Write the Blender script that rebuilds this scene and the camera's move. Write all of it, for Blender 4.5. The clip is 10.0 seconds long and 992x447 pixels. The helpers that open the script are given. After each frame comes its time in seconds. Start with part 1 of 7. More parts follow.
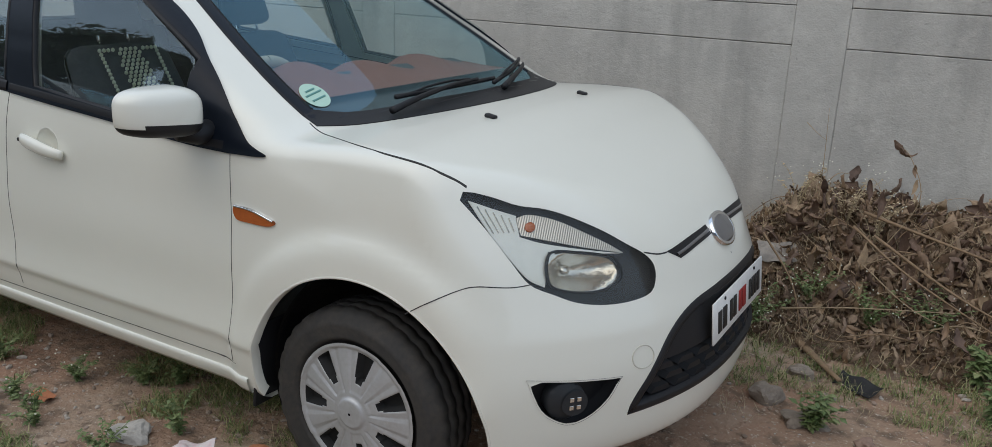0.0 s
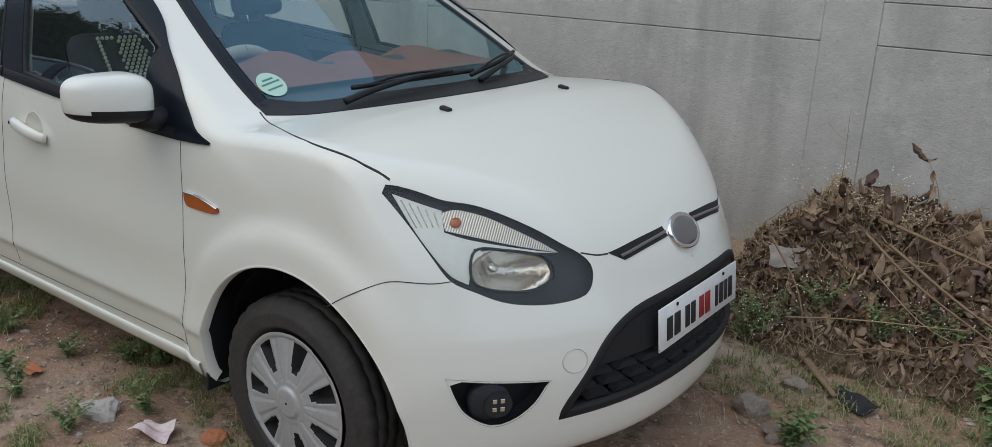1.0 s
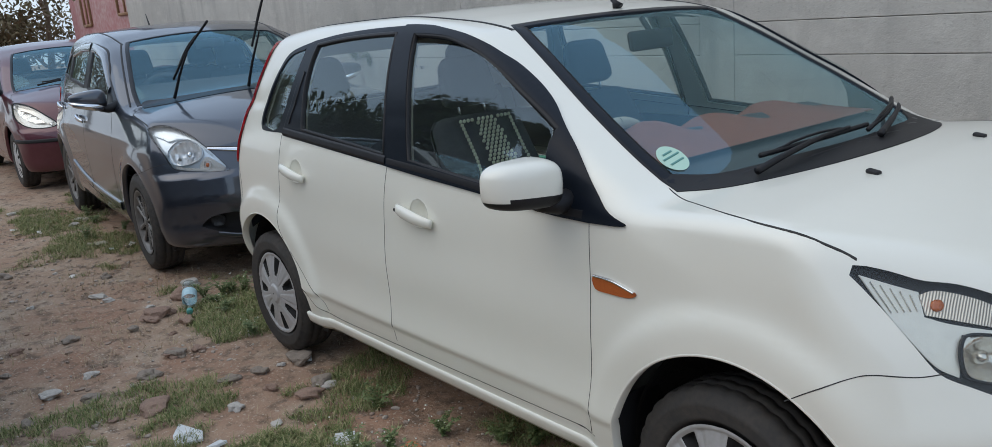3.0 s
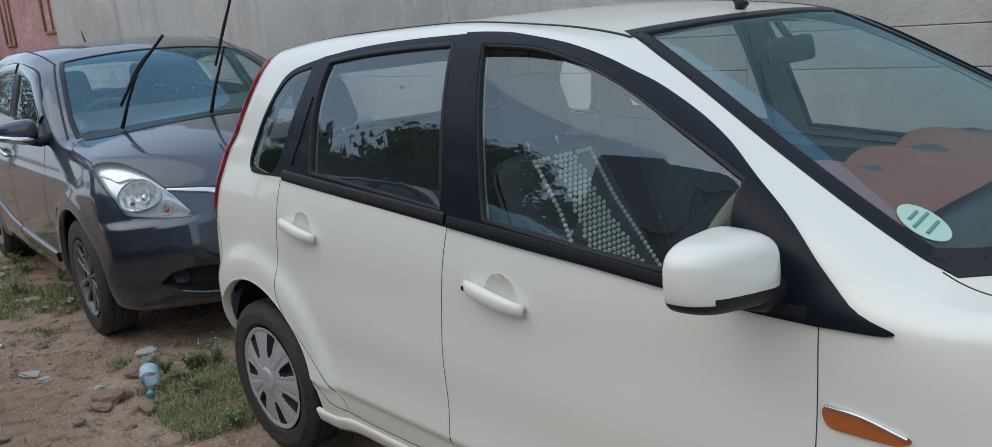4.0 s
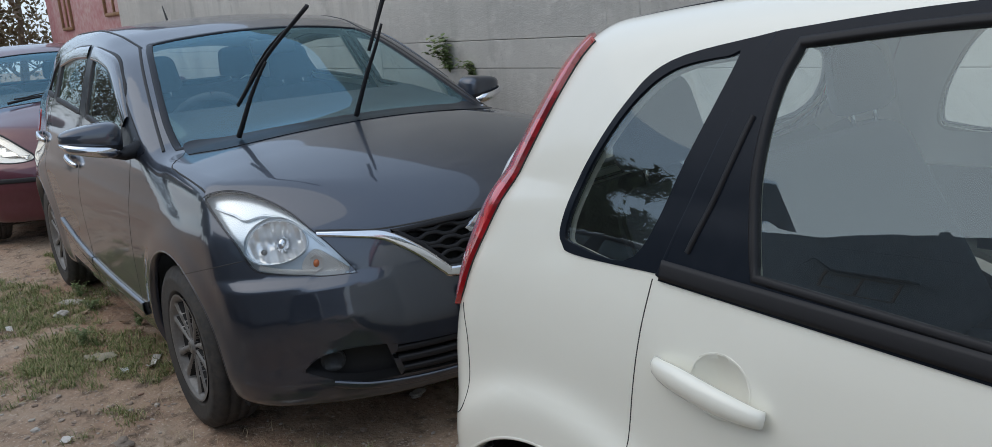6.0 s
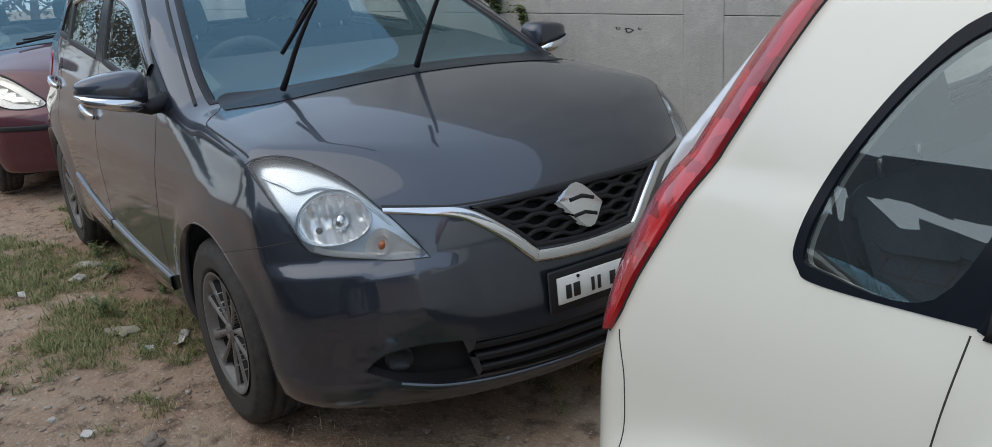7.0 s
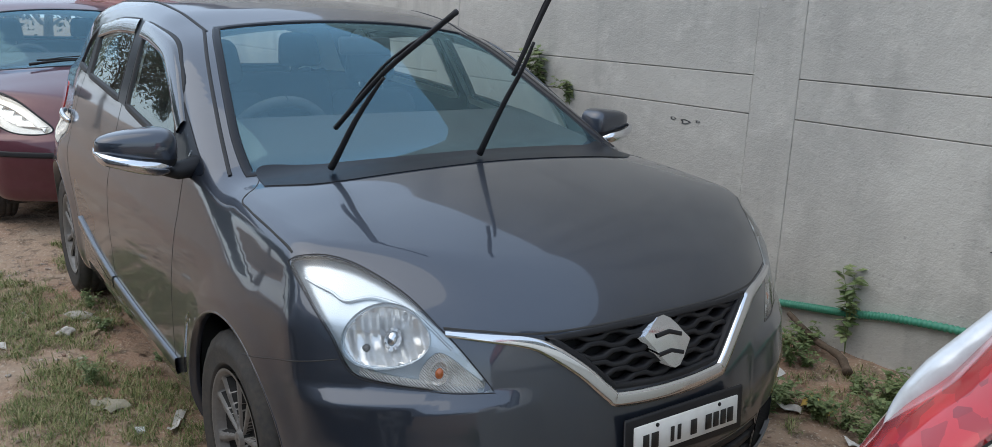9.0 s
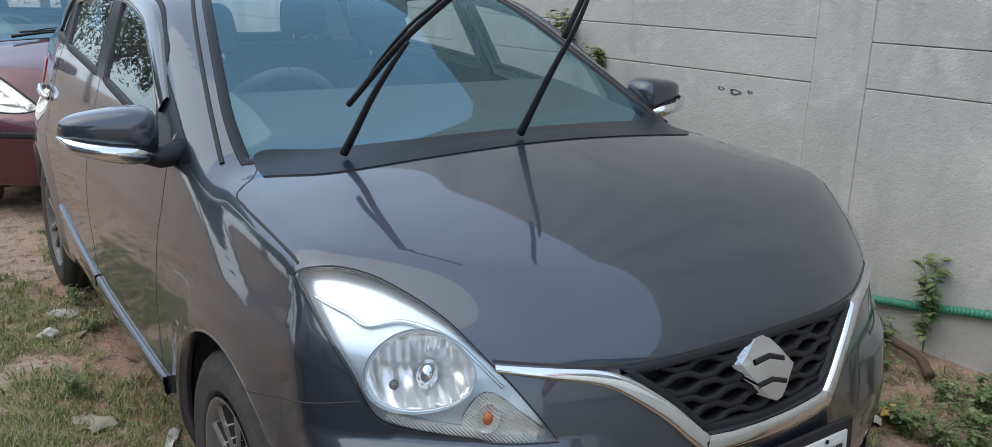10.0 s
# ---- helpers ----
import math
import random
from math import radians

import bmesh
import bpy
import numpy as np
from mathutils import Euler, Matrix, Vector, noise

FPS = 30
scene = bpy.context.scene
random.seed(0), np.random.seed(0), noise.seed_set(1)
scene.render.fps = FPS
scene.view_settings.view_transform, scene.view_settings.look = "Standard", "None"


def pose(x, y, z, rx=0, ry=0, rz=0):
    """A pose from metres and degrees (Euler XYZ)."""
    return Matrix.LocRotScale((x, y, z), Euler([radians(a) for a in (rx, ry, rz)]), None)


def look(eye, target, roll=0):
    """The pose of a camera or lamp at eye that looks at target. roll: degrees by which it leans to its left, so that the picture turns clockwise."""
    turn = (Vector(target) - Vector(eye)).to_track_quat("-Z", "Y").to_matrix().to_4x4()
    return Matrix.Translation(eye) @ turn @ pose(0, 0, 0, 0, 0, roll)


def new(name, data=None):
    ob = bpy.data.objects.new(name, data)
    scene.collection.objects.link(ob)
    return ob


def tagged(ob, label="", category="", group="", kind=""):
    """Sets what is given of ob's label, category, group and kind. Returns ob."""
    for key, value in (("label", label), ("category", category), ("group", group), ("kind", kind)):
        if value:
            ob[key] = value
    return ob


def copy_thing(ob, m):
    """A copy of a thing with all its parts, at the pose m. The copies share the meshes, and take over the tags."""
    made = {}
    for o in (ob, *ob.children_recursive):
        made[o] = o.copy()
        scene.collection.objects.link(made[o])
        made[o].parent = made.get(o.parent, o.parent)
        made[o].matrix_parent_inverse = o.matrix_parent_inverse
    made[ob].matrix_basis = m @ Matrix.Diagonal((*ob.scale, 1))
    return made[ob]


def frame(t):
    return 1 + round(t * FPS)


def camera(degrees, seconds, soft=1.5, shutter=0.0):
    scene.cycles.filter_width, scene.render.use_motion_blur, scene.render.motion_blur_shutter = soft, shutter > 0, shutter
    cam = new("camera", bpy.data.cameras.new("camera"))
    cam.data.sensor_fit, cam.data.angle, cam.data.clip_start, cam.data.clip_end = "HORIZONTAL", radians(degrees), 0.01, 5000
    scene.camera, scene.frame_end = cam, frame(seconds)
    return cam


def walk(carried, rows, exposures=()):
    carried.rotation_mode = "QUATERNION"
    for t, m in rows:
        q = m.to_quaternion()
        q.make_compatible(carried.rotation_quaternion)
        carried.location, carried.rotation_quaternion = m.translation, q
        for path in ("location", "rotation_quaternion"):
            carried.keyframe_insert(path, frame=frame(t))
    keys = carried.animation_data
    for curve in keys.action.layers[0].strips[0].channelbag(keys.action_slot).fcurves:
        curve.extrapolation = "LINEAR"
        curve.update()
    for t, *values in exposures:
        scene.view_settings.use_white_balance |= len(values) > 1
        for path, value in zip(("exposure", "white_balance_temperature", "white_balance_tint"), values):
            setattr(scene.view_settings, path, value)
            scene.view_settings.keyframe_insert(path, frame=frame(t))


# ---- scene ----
cam = camera(59.7, 10.0, soft=0.6)
PATH = [
    (0, (1.331, -2.392, 1.442), (0.373, -0.736, 0.858), 2.2),
    (0.5, (1.479, -2.2, 1.419), (0.36, -0.643, 0.848), 2.3),
    (1, (1.63, -2.135, 1.446), (0.5, -0.6, 0.841), 2.2),
    (1.5, (1.779, -2.226, 1.505), (0.569, -0.74, 0.934), 1.4),
    (2, (1.749, -2.325, 1.523), (0.394, -0.956, 0.984), 0.9),
    (2.5, (1.484, -2.395, 1.517), (-0.036, -1.196, 1.014), -3.2),
    (3, (1.165, -2.347, 1.492), (-0.363, -1.152, 1.004), -4.6),
    (3.2, (0.976, -2.302, 1.507), (-0.557, -1.111, 1.027), -4.9),
    (4.3, (0.038, -2.092, 1.476), (-1.377, -0.755, 1.018), -4.6),
    (4.5, (-0.108, -2.059, 1.477), (-1.52, -0.718, 1.019), -4.4),
    (5, (-0.539, -1.885, 1.491), (-1.977, -0.572, 1.034), -4.7),
    (5.5, (-0.993, -1.855, 1.474), (-2.482, -0.601, 1.014), -4.8),
    (6.8, (-1.796, -1.727, 1.46), (-3.295, -0.517, 0.924), -3.7),
    (7, (-1.885, -1.706, 1.453), (-3.378, -0.513, 0.863), -3.7),
    (7.5, (-2.15, -1.649, 1.449), (-3.636, -0.459, 0.837), -3.8),
    (8, (-2.266, -1.605, 1.461), (-3.749, -0.409, 0.853), -4.1),
    (8.5, (-2.303, -1.607, 1.496), (-3.786, -0.382, 0.946), 1.2),
    (9, (-2.325, -1.645, 1.545), (-3.823, -0.41, 1.065), 2.2),
    (9.5, (-2.45, -1.574, 1.51), (-3.939, -0.34, 0.999), 1.8),
    (10, (-2.736, -1.442, 1.49), (-4.229, -0.227, 0.947), 1.6),
]
EXPOSURE, KELVIN, TINT = -0.05, 6700, 8
walk(cam, [(t, look(eye, target, roll)) for t, eye, target, roll in PATH], [(t, EXPOSURE + e, KELVIN + k, TINT) for t, e, k in ((0.0, 0.0, 350), (2.0, 0.0, 150), (4.5, 0.05, 100), (6.0, 0.08, 150), (8.0, 0.28, 400), (9.0, 0.40, 220), (9.5, 0.38, 220), (10.0, 0.62, 200))])

# ---------------------------------------------------------------- light
world = bpy.data.worlds.new("sky")
scene.world = world
world.use_nodes = True
wn = world.node_tree.nodes
sky = wn.new("ShaderNodeTexSky")
sky.sky_type, sky.sun_disc = "NISHITA", False
SUN_EL, SUN_ROT = 55.0, 195.0
sky.sun_elevation, sky.sun_rotation = radians(SUN_EL), radians(SUN_ROT)
sky.dust_density, sky.air_density, sky.ozone_density = 1.6, 1.0, 1.0
wn["Background"].inputs[1].default_value = 0.22
# an even bright haze lies over the clear sky
haze = wn.new("ShaderNodeMix")
haze.data_type = "RGBA"
haze.inputs[0].default_value, haze.inputs[7].default_value = 0.68, (3.3, 4.1, 5.4, 1)
world.node_tree.links.new(sky.outputs[0], haze.inputs[6])
world.node_tree.links.new(haze.outputs[2], wn["Background"].inputs[0])
sun = new("sun", bpy.data.lights.new("sun", "SUN"))
sun.data.energy, sun.data.angle, sun.data.color = 0.7, radians(80), (1.0, 0.90, 0.74)
sun.matrix_world = look((0, 0, 0), (-math.sin(radians(SUN_ROT)) * math.cos(radians(SUN_EL)), -math.cos(radians(SUN_ROT)) * math.cos(radians(SUN_EL)), -math.sin(radians(SUN_EL))))

# ---------------------------------------------------------------- car body maths
def herm(*pts):
    """A smooth curve without overshoot through (x, value) points."""
    p = sorted(pts)
    xs, ys = np.array([q[0] for q in p], float), np.array([q[1] for q in p], float)
    h, d = np.diff(xs), np.diff(ys) / np.diff(xs)
    m = np.empty_like(ys)
    m[0], m[-1] = d[0], d[-1]
    for i in range(1, len(xs) - 1):
        m[i] = 0 if d[i - 1] * d[i] <= 0 else 3 * (h[i - 1] + h[i]) / ((2 * h[i] + h[i - 1]) / d[i - 1] + (h[i] + 2 * h[i - 1]) / d[i])

    def curve(x):
        x = np.asarray(x, float)
        i = np.clip(np.searchsorted(xs, x) - 1, 0, len(h) - 1)
        s = np.clip((x - xs[i]) / h[i], 0, 1)
        y = (1 + 2 * s) * (1 - s) ** 2 * ys[i] + s * (1 - s) ** 2 * h[i] * m[i] + s * s * (3 - 2 * s) * ys[i + 1] + s * s * (s - 1) * h[i] * m[i + 1]
        return y + np.minimum(x - xs[0], 0) * m[0] + np.maximum(x - xs[-1], 0) * m[-1]
    gx = np.linspace(xs[0] - 3, xs[-1] + 3, 6000)
    gy = curve(gx)
    return lambda x: np.interp(x, gx, gy)


def smax(a, b, r):
    h = np.maximum(r - np.abs(a - b), 0) / r
    return np.maximum(a, b) + h * h * r / 4


def smin(a, b, r):
    return -smax(-a, -b, r)


class Shape:
    """The painted skin of a car as a field: negative inside. x ahead of the front axle, y to its left, z up."""

    def __init__(self, **k):
        self.k = k
        self.base, self.hub, self.arch, self.arches = k['base'], k['hub'], k['arch'], k['arches']
        self.mid = k['mid']

    def lower(self, x, a, z):
        k = self.k
        top = z - (k['hood'](x) - k['crown'](x) * (a / 0.75) ** 2.2)
        flare = 0
        for wx in self.arches:
            r = np.hypot(x - wx, z - self.mid)
            flare = flare + k['flare'] / (1 + np.exp((r - self.arch - k['flare_at']) / k['flare_by']))
        side = a - (k['plan'](x) + k['section'](z) + flare)
        ledge = k['ledge'] * np.clip((a - 0.36) / 0.16, 0, 1) * np.clip((0.652 - z) / 0.034, 0, 1) * np.clip((z - 0.36) / 0.16, 0, 1)
        front = (x - k['nose'](z) + k['kf'] * a ** k['nf'] - ledge) * 0.85
        rear = (k['tail'](z) + k['kr'] * a ** k['nr'] - x) * 0.9
        f = smax(top * 0.97, side, k['r_top'])
        f = smax(f, front, k['r_nose'])
        f = smax(f, rear, 0.06)
        return smax(f, k['floor'] - z, 0.05)

    def upper(self, x, a, z):
        k = self.k
        top = z - (k['roof'](x + k['kw'] * a * a) - k['crown_roof'] * (a / 0.6) ** 2)
        side = a - (k['belt'](x) - k['tum'] * (z - 1.0) - k['tum2'] * (z - 1.0) ** 2)
        rear = (k['hatch'](z) + k['kh'] * a ** 2.5 - x) * 0.85
        f = smax(top * 0.93, side, k['r_roof'])
        f = smax(f, rear, 0.07)
        return smax(f, 0.8 - z, 0.02)

    def field(self, x, y, z):
        a = np.abs(y)
        return smin(self.lower(x, a, z), self.upper(x, a, z), 0.035)

    def solve(self, o, d, far, level=0.0):
        """How far along d from o (inside) the skin lies."""
        lo, hi = np.zeros(len(o)), np.full(len(o), far)
        for _ in range(34):
            mid = (lo + hi) / 2
            p = o + d * mid[:, None]
            out = self.field(p[:, 0], p[:, 1], p[:, 2]) > level
            hi, lo = np.where(out, mid, hi), np.where(out, lo, mid)
        return o + d * lo[:, None]

    def outside(self, o, d, far=4.5):
        """Where rays that come from outside first meet the skin (nan: nowhere)."""
        t = np.zeros(len(o))
        for _ in range(60):
            p = o + d * t[:, None]
            step = self.field(p[:, 0], p[:, 1], p[:, 2])
            t = np.minimum(t + 0.8 * step, far)
            if np.abs(step[t < far]).max(initial=0) < 2e-5:
                break
        p = o + d * t[:, None]
        p[np.abs(self.field(p[:, 0], p[:, 1], p[:, 2])) > 0.004] = np.nan
        return p

    def normal(self, p):
        e = 0.002
        g = np.stack([self.field(*(p + e * np.eye(3)[i]).T) - self.field(*(p - e * np.eye(3)[i]).T) for i in range(3)], 1)
        return g / (np.linalg.norm(g, axis=1)[:, None] + 1e-9)


HATCH = Shape(  # the white hatchback
    base=2.489, hub=0.283, mid=0.302, arch=0.372, arches=(0.04, -2.45), flare=0.024, flare_at=0.095, flare_by=0.014, ledge=0.0, floor=0.215, r_top=0.04, r_nose=0.05, r_roof=0.065,
    hood=herm((0.80, 0.63), (0.72, 0.715), (0.62, 0.808), (0.48, 0.897), (0.30, 0.970), (0.10, 1.016), (-0.05, 1.022), (-0.15, 1.025), (-0.3, 1.03), (-0.6, 1.06), (-1.0, 1.13), (-2.4, 1.14), (-3.1, 1.10)),
    crown=herm((0.8, 0.0), (0.6, 0.005), (0.3, 0.018), (0.0, 0.03), (-0.4, 0.06), (-0.8, 0.01), (-3, 0.0)),
    plan=herm((0.5, 0.80), (0.2, 0.822), (-0.2, 0.828), (-0.7, 0.835), (-1.6, 0.838), (-2.3, 0.832), (-2.7, 0.812), (-3.0, 0.78)),
    section=herm((0.15, -0.07), (0.24, -0.035), (0.33, -0.014), (0.375, -0.006), (0.40, 0.003), (0.45, -0.001), (0.5, -0.003), (0.62, 0.0), (0.75, -0.006), (0.85, -0.010), (0.95, -0.022), (1.05, -0.05), (1.3, -0.16)),
    nose=herm((0.15, 0.68), (0.22, 0.745), (0.32, 0.778), (0.45, 0.79), (0.56, 0.773), (0.66, 0.735), (0.75, 0.695), (0.9, 0.6)), kf=0.61, nf=2.32,
    tail=herm((0.2, -2.90), (0.35, -2.94), (0.6, -2.952), (0.75, -2.948), (0.95, -2.897), (1.1, -2.82), (1.2, -2.765)), kr=0.30, nr=3.0,
    roof=herm((0.3, 0.82), (-0.10, 1.0), (-0.48, 1.20), (-0.82, 1.375), (-0.95, 1.43), (-1.15, 1.465), (-1.5, 1.49), (-2.0, 1.48), (-2.45, 1.44), (-2.7, 1.40), (-2.9, 1.34)),
    kw=0.28, crown_roof=0.015, belt=herm((0, 0.79), (-0.6, 0.795), (-1.4, 0.80), (-2.3, 0.785), (-2.7, 0.755), (-3, 0.70)), tum=0.12, tum2=0.50,
    hatch=herm((0.8, -2.955), (0.95, -2.902), (1.1, -2.825), (1.25, -2.73), (1.45, -2.59)), kh=0.30)

SEDAN_HATCH = Shape(  # the grey hatchback
    base=2.52, hub=0.305, mid=0.305, arch=0.372, arches=(0.03, -2.53), flare=0.018, flare_at=0.06, flare_by=0.022, ledge=0.026, floor=0.20, r_top=0.05, r_nose=0.05, r_roof=0.055,
    hood=herm((0.86, 0.66), (0.76, 0.785), (0.64, 0.875), (0.45, 0.953), (0.2, 1.012), (0.0, 1.042), (-0.2, 1.05), (-0.35, 1.05), (-0.65, 1.075), (-1.0, 1.15), (-2.4, 1.17), (-3.2, 1.12)),
    crown=herm((0.7, 0.04), (0.3, 0.055), (0.0, 0.075), (-0.4, 0.07), (-0.8, 0.01), (-3, 0.0)),
    plan=herm((0.5, 0.82), (0.2, 0.843), (-0.2, 0.852), (-0.7, 0.86), (-1.6, 0.865), (-2.3, 0.862), (-2.7, 0.845), (-3.1, 0.79)),
    section=herm((0.15, -0.08), (0.24, -0.04), (0.33, -0.015), (0.5, -0.006), (0.64, 0.0), (0.75, -0.004), (0.85, -0.034), (0.95, -0.062), (1.05, -0.085), (1.3, -0.18)),
    nose=herm((0.15, 0.72), (0.22, 0.79), (0.32, 0.825), (0.45, 0.825), (0.56, 0.81), (0.68, 0.785), (0.78, 0.75), (0.95, 0.6)), kf=0.56, nf=2.5,
    tail=herm((0.2, -3.07), (0.35, -3.13), (0.6, -3.16), (0.75, -3.13), (0.95, -3.05), (1.1, -3.0)), kr=0.32, nr=3.0,
    roof=herm((0.3, 0.86), (-0.09, 1.035), (-0.49, 1.222), (-0.85, 1.377), (-1.0, 1.42), (-1.2, 1.468), (-1.55, 1.502), (-2.0, 1.497), (-2.5, 1.445), (-2.85, 1.385), (-3.0, 1.33)),
    kw=0.28, crown_roof=0.035, belt=herm((0, 0.79), (-0.6, 0.80), (-1.4, 0.805), (-2.3, 0.79), (-2.7, 0.75), (-3, 0.70)), tum=0.24, tum2=0.30,
    hatch=herm((0.8, -3.1), (0.95, -3.05), (1.1, -2.96), (1.25, -2.84), (1.45, -2.68)), kh=0.30)

TALL_HATCH = Shape(**{**SEDAN_HATCH.k, "hood": herm((0.86, 0.60), (0.76, 0.72), (0.64, 0.82), (0.45, 0.915), (0.2, 0.985), (0.0, 1.03), (-0.2, 1.05), (-0.35, 1.05), (-0.65, 1.075), (-1.0, 1.15), (-2.4, 1.17), (-3.2, 1.12)),
                     "nose": herm((0.15, 0.70), (0.22, 0.76), (0.32, 0.80), (0.45, 0.81), (0.56, 0.79), (0.68, 0.74), (0.78, 0.68), (0.95, 0.55))})  # the maroon car


def flush(shape, rise=0.035):
    """The same car with a higher roof: its sides run on straight, for door glass."""
    roof = shape.k["roof"]
    return Shape(**{**shape.k, "roof": lambda x: roof(x) + rise})

# ---------------------------------------------------------------- materials
def material(name, color, rough=0.5, metal=0.0, coat=0.0, spec=0.5, var=0.0, scale=8.0, bump=0.0, bscale=60.0, second=None, dist=0.01):
    """A surface with a mottled colour (towards second, by var) and fine relief."""
    m = bpy.data.materials.new(name)
    m.use_nodes = True
    n, l = m.node_tree.nodes, m.node_tree.links
    b = n["Principled BSDF"]
    b.inputs["Base Color"].default_value = (*color, 1)
    b.inputs["Roughness"].default_value, b.inputs["Metallic"].default_value = rough, metal
    b.inputs["Coat Weight"].default_value, b.inputs["Coat Roughness"].default_value = coat, 0.04
    b.inputs["Specular IOR Level"].default_value = spec
    tc = n.new("ShaderNodeTexCoord")
    if var:
        t1, t2, mix, ramp = n.new("ShaderNodeTexNoise"), n.new("ShaderNodeTexNoise"), n.new("ShaderNodeMix"), n.new("ShaderNodeMath")
        t1.inputs["Scale"].default_value, t2.inputs["Scale"].default_value = scale, scale * 7.3
        t1.inputs["Detail"].default_value = t2.inputs["Detail"].default_value = 5
        l.new(tc.outputs["Object"], t1.inputs["Vector"]), l.new(tc.outputs["Object"], t2.inputs["Vector"])
        ramp.operation = "MULTIPLY"
        l.new(t1.outputs["Fac"], ramp.inputs[0]), l.new(t2.outputs["Fac"], ramp.inputs[1])
        gain = n.new("ShaderNodeMapRange")
        gain.inputs[1].default_value, gain.inputs[2].default_value, gain.inputs[4].default_value = 0.12, 0.42, var
        l.new(ramp.outputs[0], gain.inputs[0])
        mix.data_type = "RGBA"
        mix.inputs[6].default_value, mix.inputs[7].default_value = (*color, 1), (*(second or [c * 0.45 for c in color]), 1)
        l.new(gain.outputs[0], mix.inputs[0])
        l.new(mix.outputs[2], b.inputs["Base Color"])
    if bump:
        t3, bn = n.new("ShaderNodeTexNoise"), n.new("ShaderNodeBump")
        t3.inputs["Scale"].default_value, t3.inputs["Detail"].default_value = bscale, 6
        bn.inputs["Strength"].default_value, bn.inputs["Distance"].default_value = bump, dist
        l.new(tc.outputs["Object"], t3.inputs["Vector"])
        l.new(t3.outputs["Fac"], bn.inputs["Height"])
        l.new(bn.outputs[0], b.inputs["Normal"])
    return m


def glass(name, tint, rough=0.0, shine=0.08, dust=0.0, gleam=(1, 1, 1)):
    """A thin tinted pane: part clear, part mirror (shine: its share face on, more at a slant, alike from both sides), with a film of dust."""
    m = bpy.data.materials.new(name)
    m.use_nodes = True
    n, l = m.node_tree.nodes, m.node_tree.links
    n.remove(n["Principled BSDF"])
    tr, gl, mx, lw = n.new("ShaderNodeBsdfTransparent"), n.new("ShaderNodeBsdfGlossy"), n.new("ShaderNodeMixShader"), n.new("ShaderNodeLayerWeight")
    tr.inputs[0].default_value = (*tint, 1)
    gl.inputs[0].default_value, gl.inputs["Roughness"].default_value = (*gleam, 1), rough
    lw.inputs[0].default_value = 0.5
    power, ramp = n.new("ShaderNodeMath"), n.new("ShaderNodeMapRange")
    power.operation, power.inputs[1].default_value = "POWER", 5.0
    ramp.inputs[3].default_value, ramp.inputs[4].default_value = shine, 1.0
    l.new(lw.outputs["Facing"], power.inputs[0]), l.new(power.outputs[0], ramp.inputs[0]), l.new(ramp.outputs[0], mx.inputs[0])
    l.new(tr.outputs[0], mx.inputs[1]), l.new(gl.outputs[0], mx.inputs[2])
    last = mx
    if dust:
        film, veil, t, r, g = n.new("ShaderNodeBsdfDiffuse"), n.new("ShaderNodeMixShader"), n.new("ShaderNodeTexNoise"), n.new("ShaderNodeMapRange"), n.new("ShaderNodeNewGeometry")
        film.inputs[0].default_value = (0.52, 0.56, 0.57, 1)
        t.inputs["Scale"].default_value, t.inputs["Detail"].default_value = 5, 6
        r.inputs[1].default_value, r.inputs[2].default_value, r.inputs[3].default_value, r.inputs[4].default_value = 0.3, 0.7, dust * 0.6, dust * 1.4
        l.new(g.outputs["Position"], t.inputs["Vector"]), l.new(t.outputs["Fac"], r.inputs[0]), l.new(r.outputs[0], veil.inputs[0])
        l.new(mx.outputs[0], veil.inputs[1]), l.new(film.outputs[0], veil.inputs[2])
        last = veil
    l.new(last.outputs[0], n["Material Output"].inputs[0])
    return m


WHITE = material("white_paint", (0.82, 0.815, 0.73), 0.35, coat=0.8, var=0.10, scale=2.0, second=(0.74, 0.73, 0.64))
GREY = material("grey_metallic_paint", (0.040, 0.050, 0.071), 0.34, metal=0.65, coat=1.0, var=0.3, scale=3.0, second=(0.052, 0.059, 0.073))
MAROON = material("maroon_paint", (0.085, 0.012, 0.024), 0.35, metal=0.25, coat=0.9, var=0.3, scale=3.0, second=(0.115, 0.03, 0.042))
BLACK = material("black_plastic", (0.016, 0.016, 0.018), 0.5, spec=0.3, bump=0.15, bscale=500, dist=0.001)
SATIN = material("satin_black_film", (0.006, 0.009, 0.015), 0.30, spec=0.18, var=0.3, scale=5, second=(0.016, 0.019, 0.026))
SHUT = material("panel_gap_shadow", (0.04, 0.04, 0.04), 0.9)
GAP = material("dark_gap", (0.01, 0.01, 0.01), 0.8)
RUBBER = material("tyre_rubber", (0.03, 0.03, 0.03), 0.75, var=0.6, scale=9, second=(0.075, 0.062, 0.05), bump=0.2, bscale=200, dist=0.002)
LINING = material("dark_cabin_plastic", (0.06, 0.062, 0.066), 0.7)
BEIGE = material("beige_cabin_trim", (0.58, 0.56, 0.48), 0.75)
SILVER = material("silver_wheel_paint", (0.52, 0.53, 0.54), 0.4, metal=0.35, var=0.35, scale=12, second=(0.33, 0.31, 0.29))
CHROME = material("chrome", (0.75, 0.76, 0.78), 0.12, metal=1.0)
# gleam colours the mirror share: the reflected sky's blue is tinted into the panes
GLASS = glass("window_glass", (0.86, 0.92, 0.91), shine=0.12, dust=0.016, gleam=(0.84, 0.97, 1.0))
SHIELD = glass("windscreen_glass", (0.82, 0.91, 0.90), shine=0.13, dust=0.015, gleam=(0.45, 0.82, 1.0))
LENS = glass("lamp_lens", (0.95, 0.96, 0.96), shine=0.05)
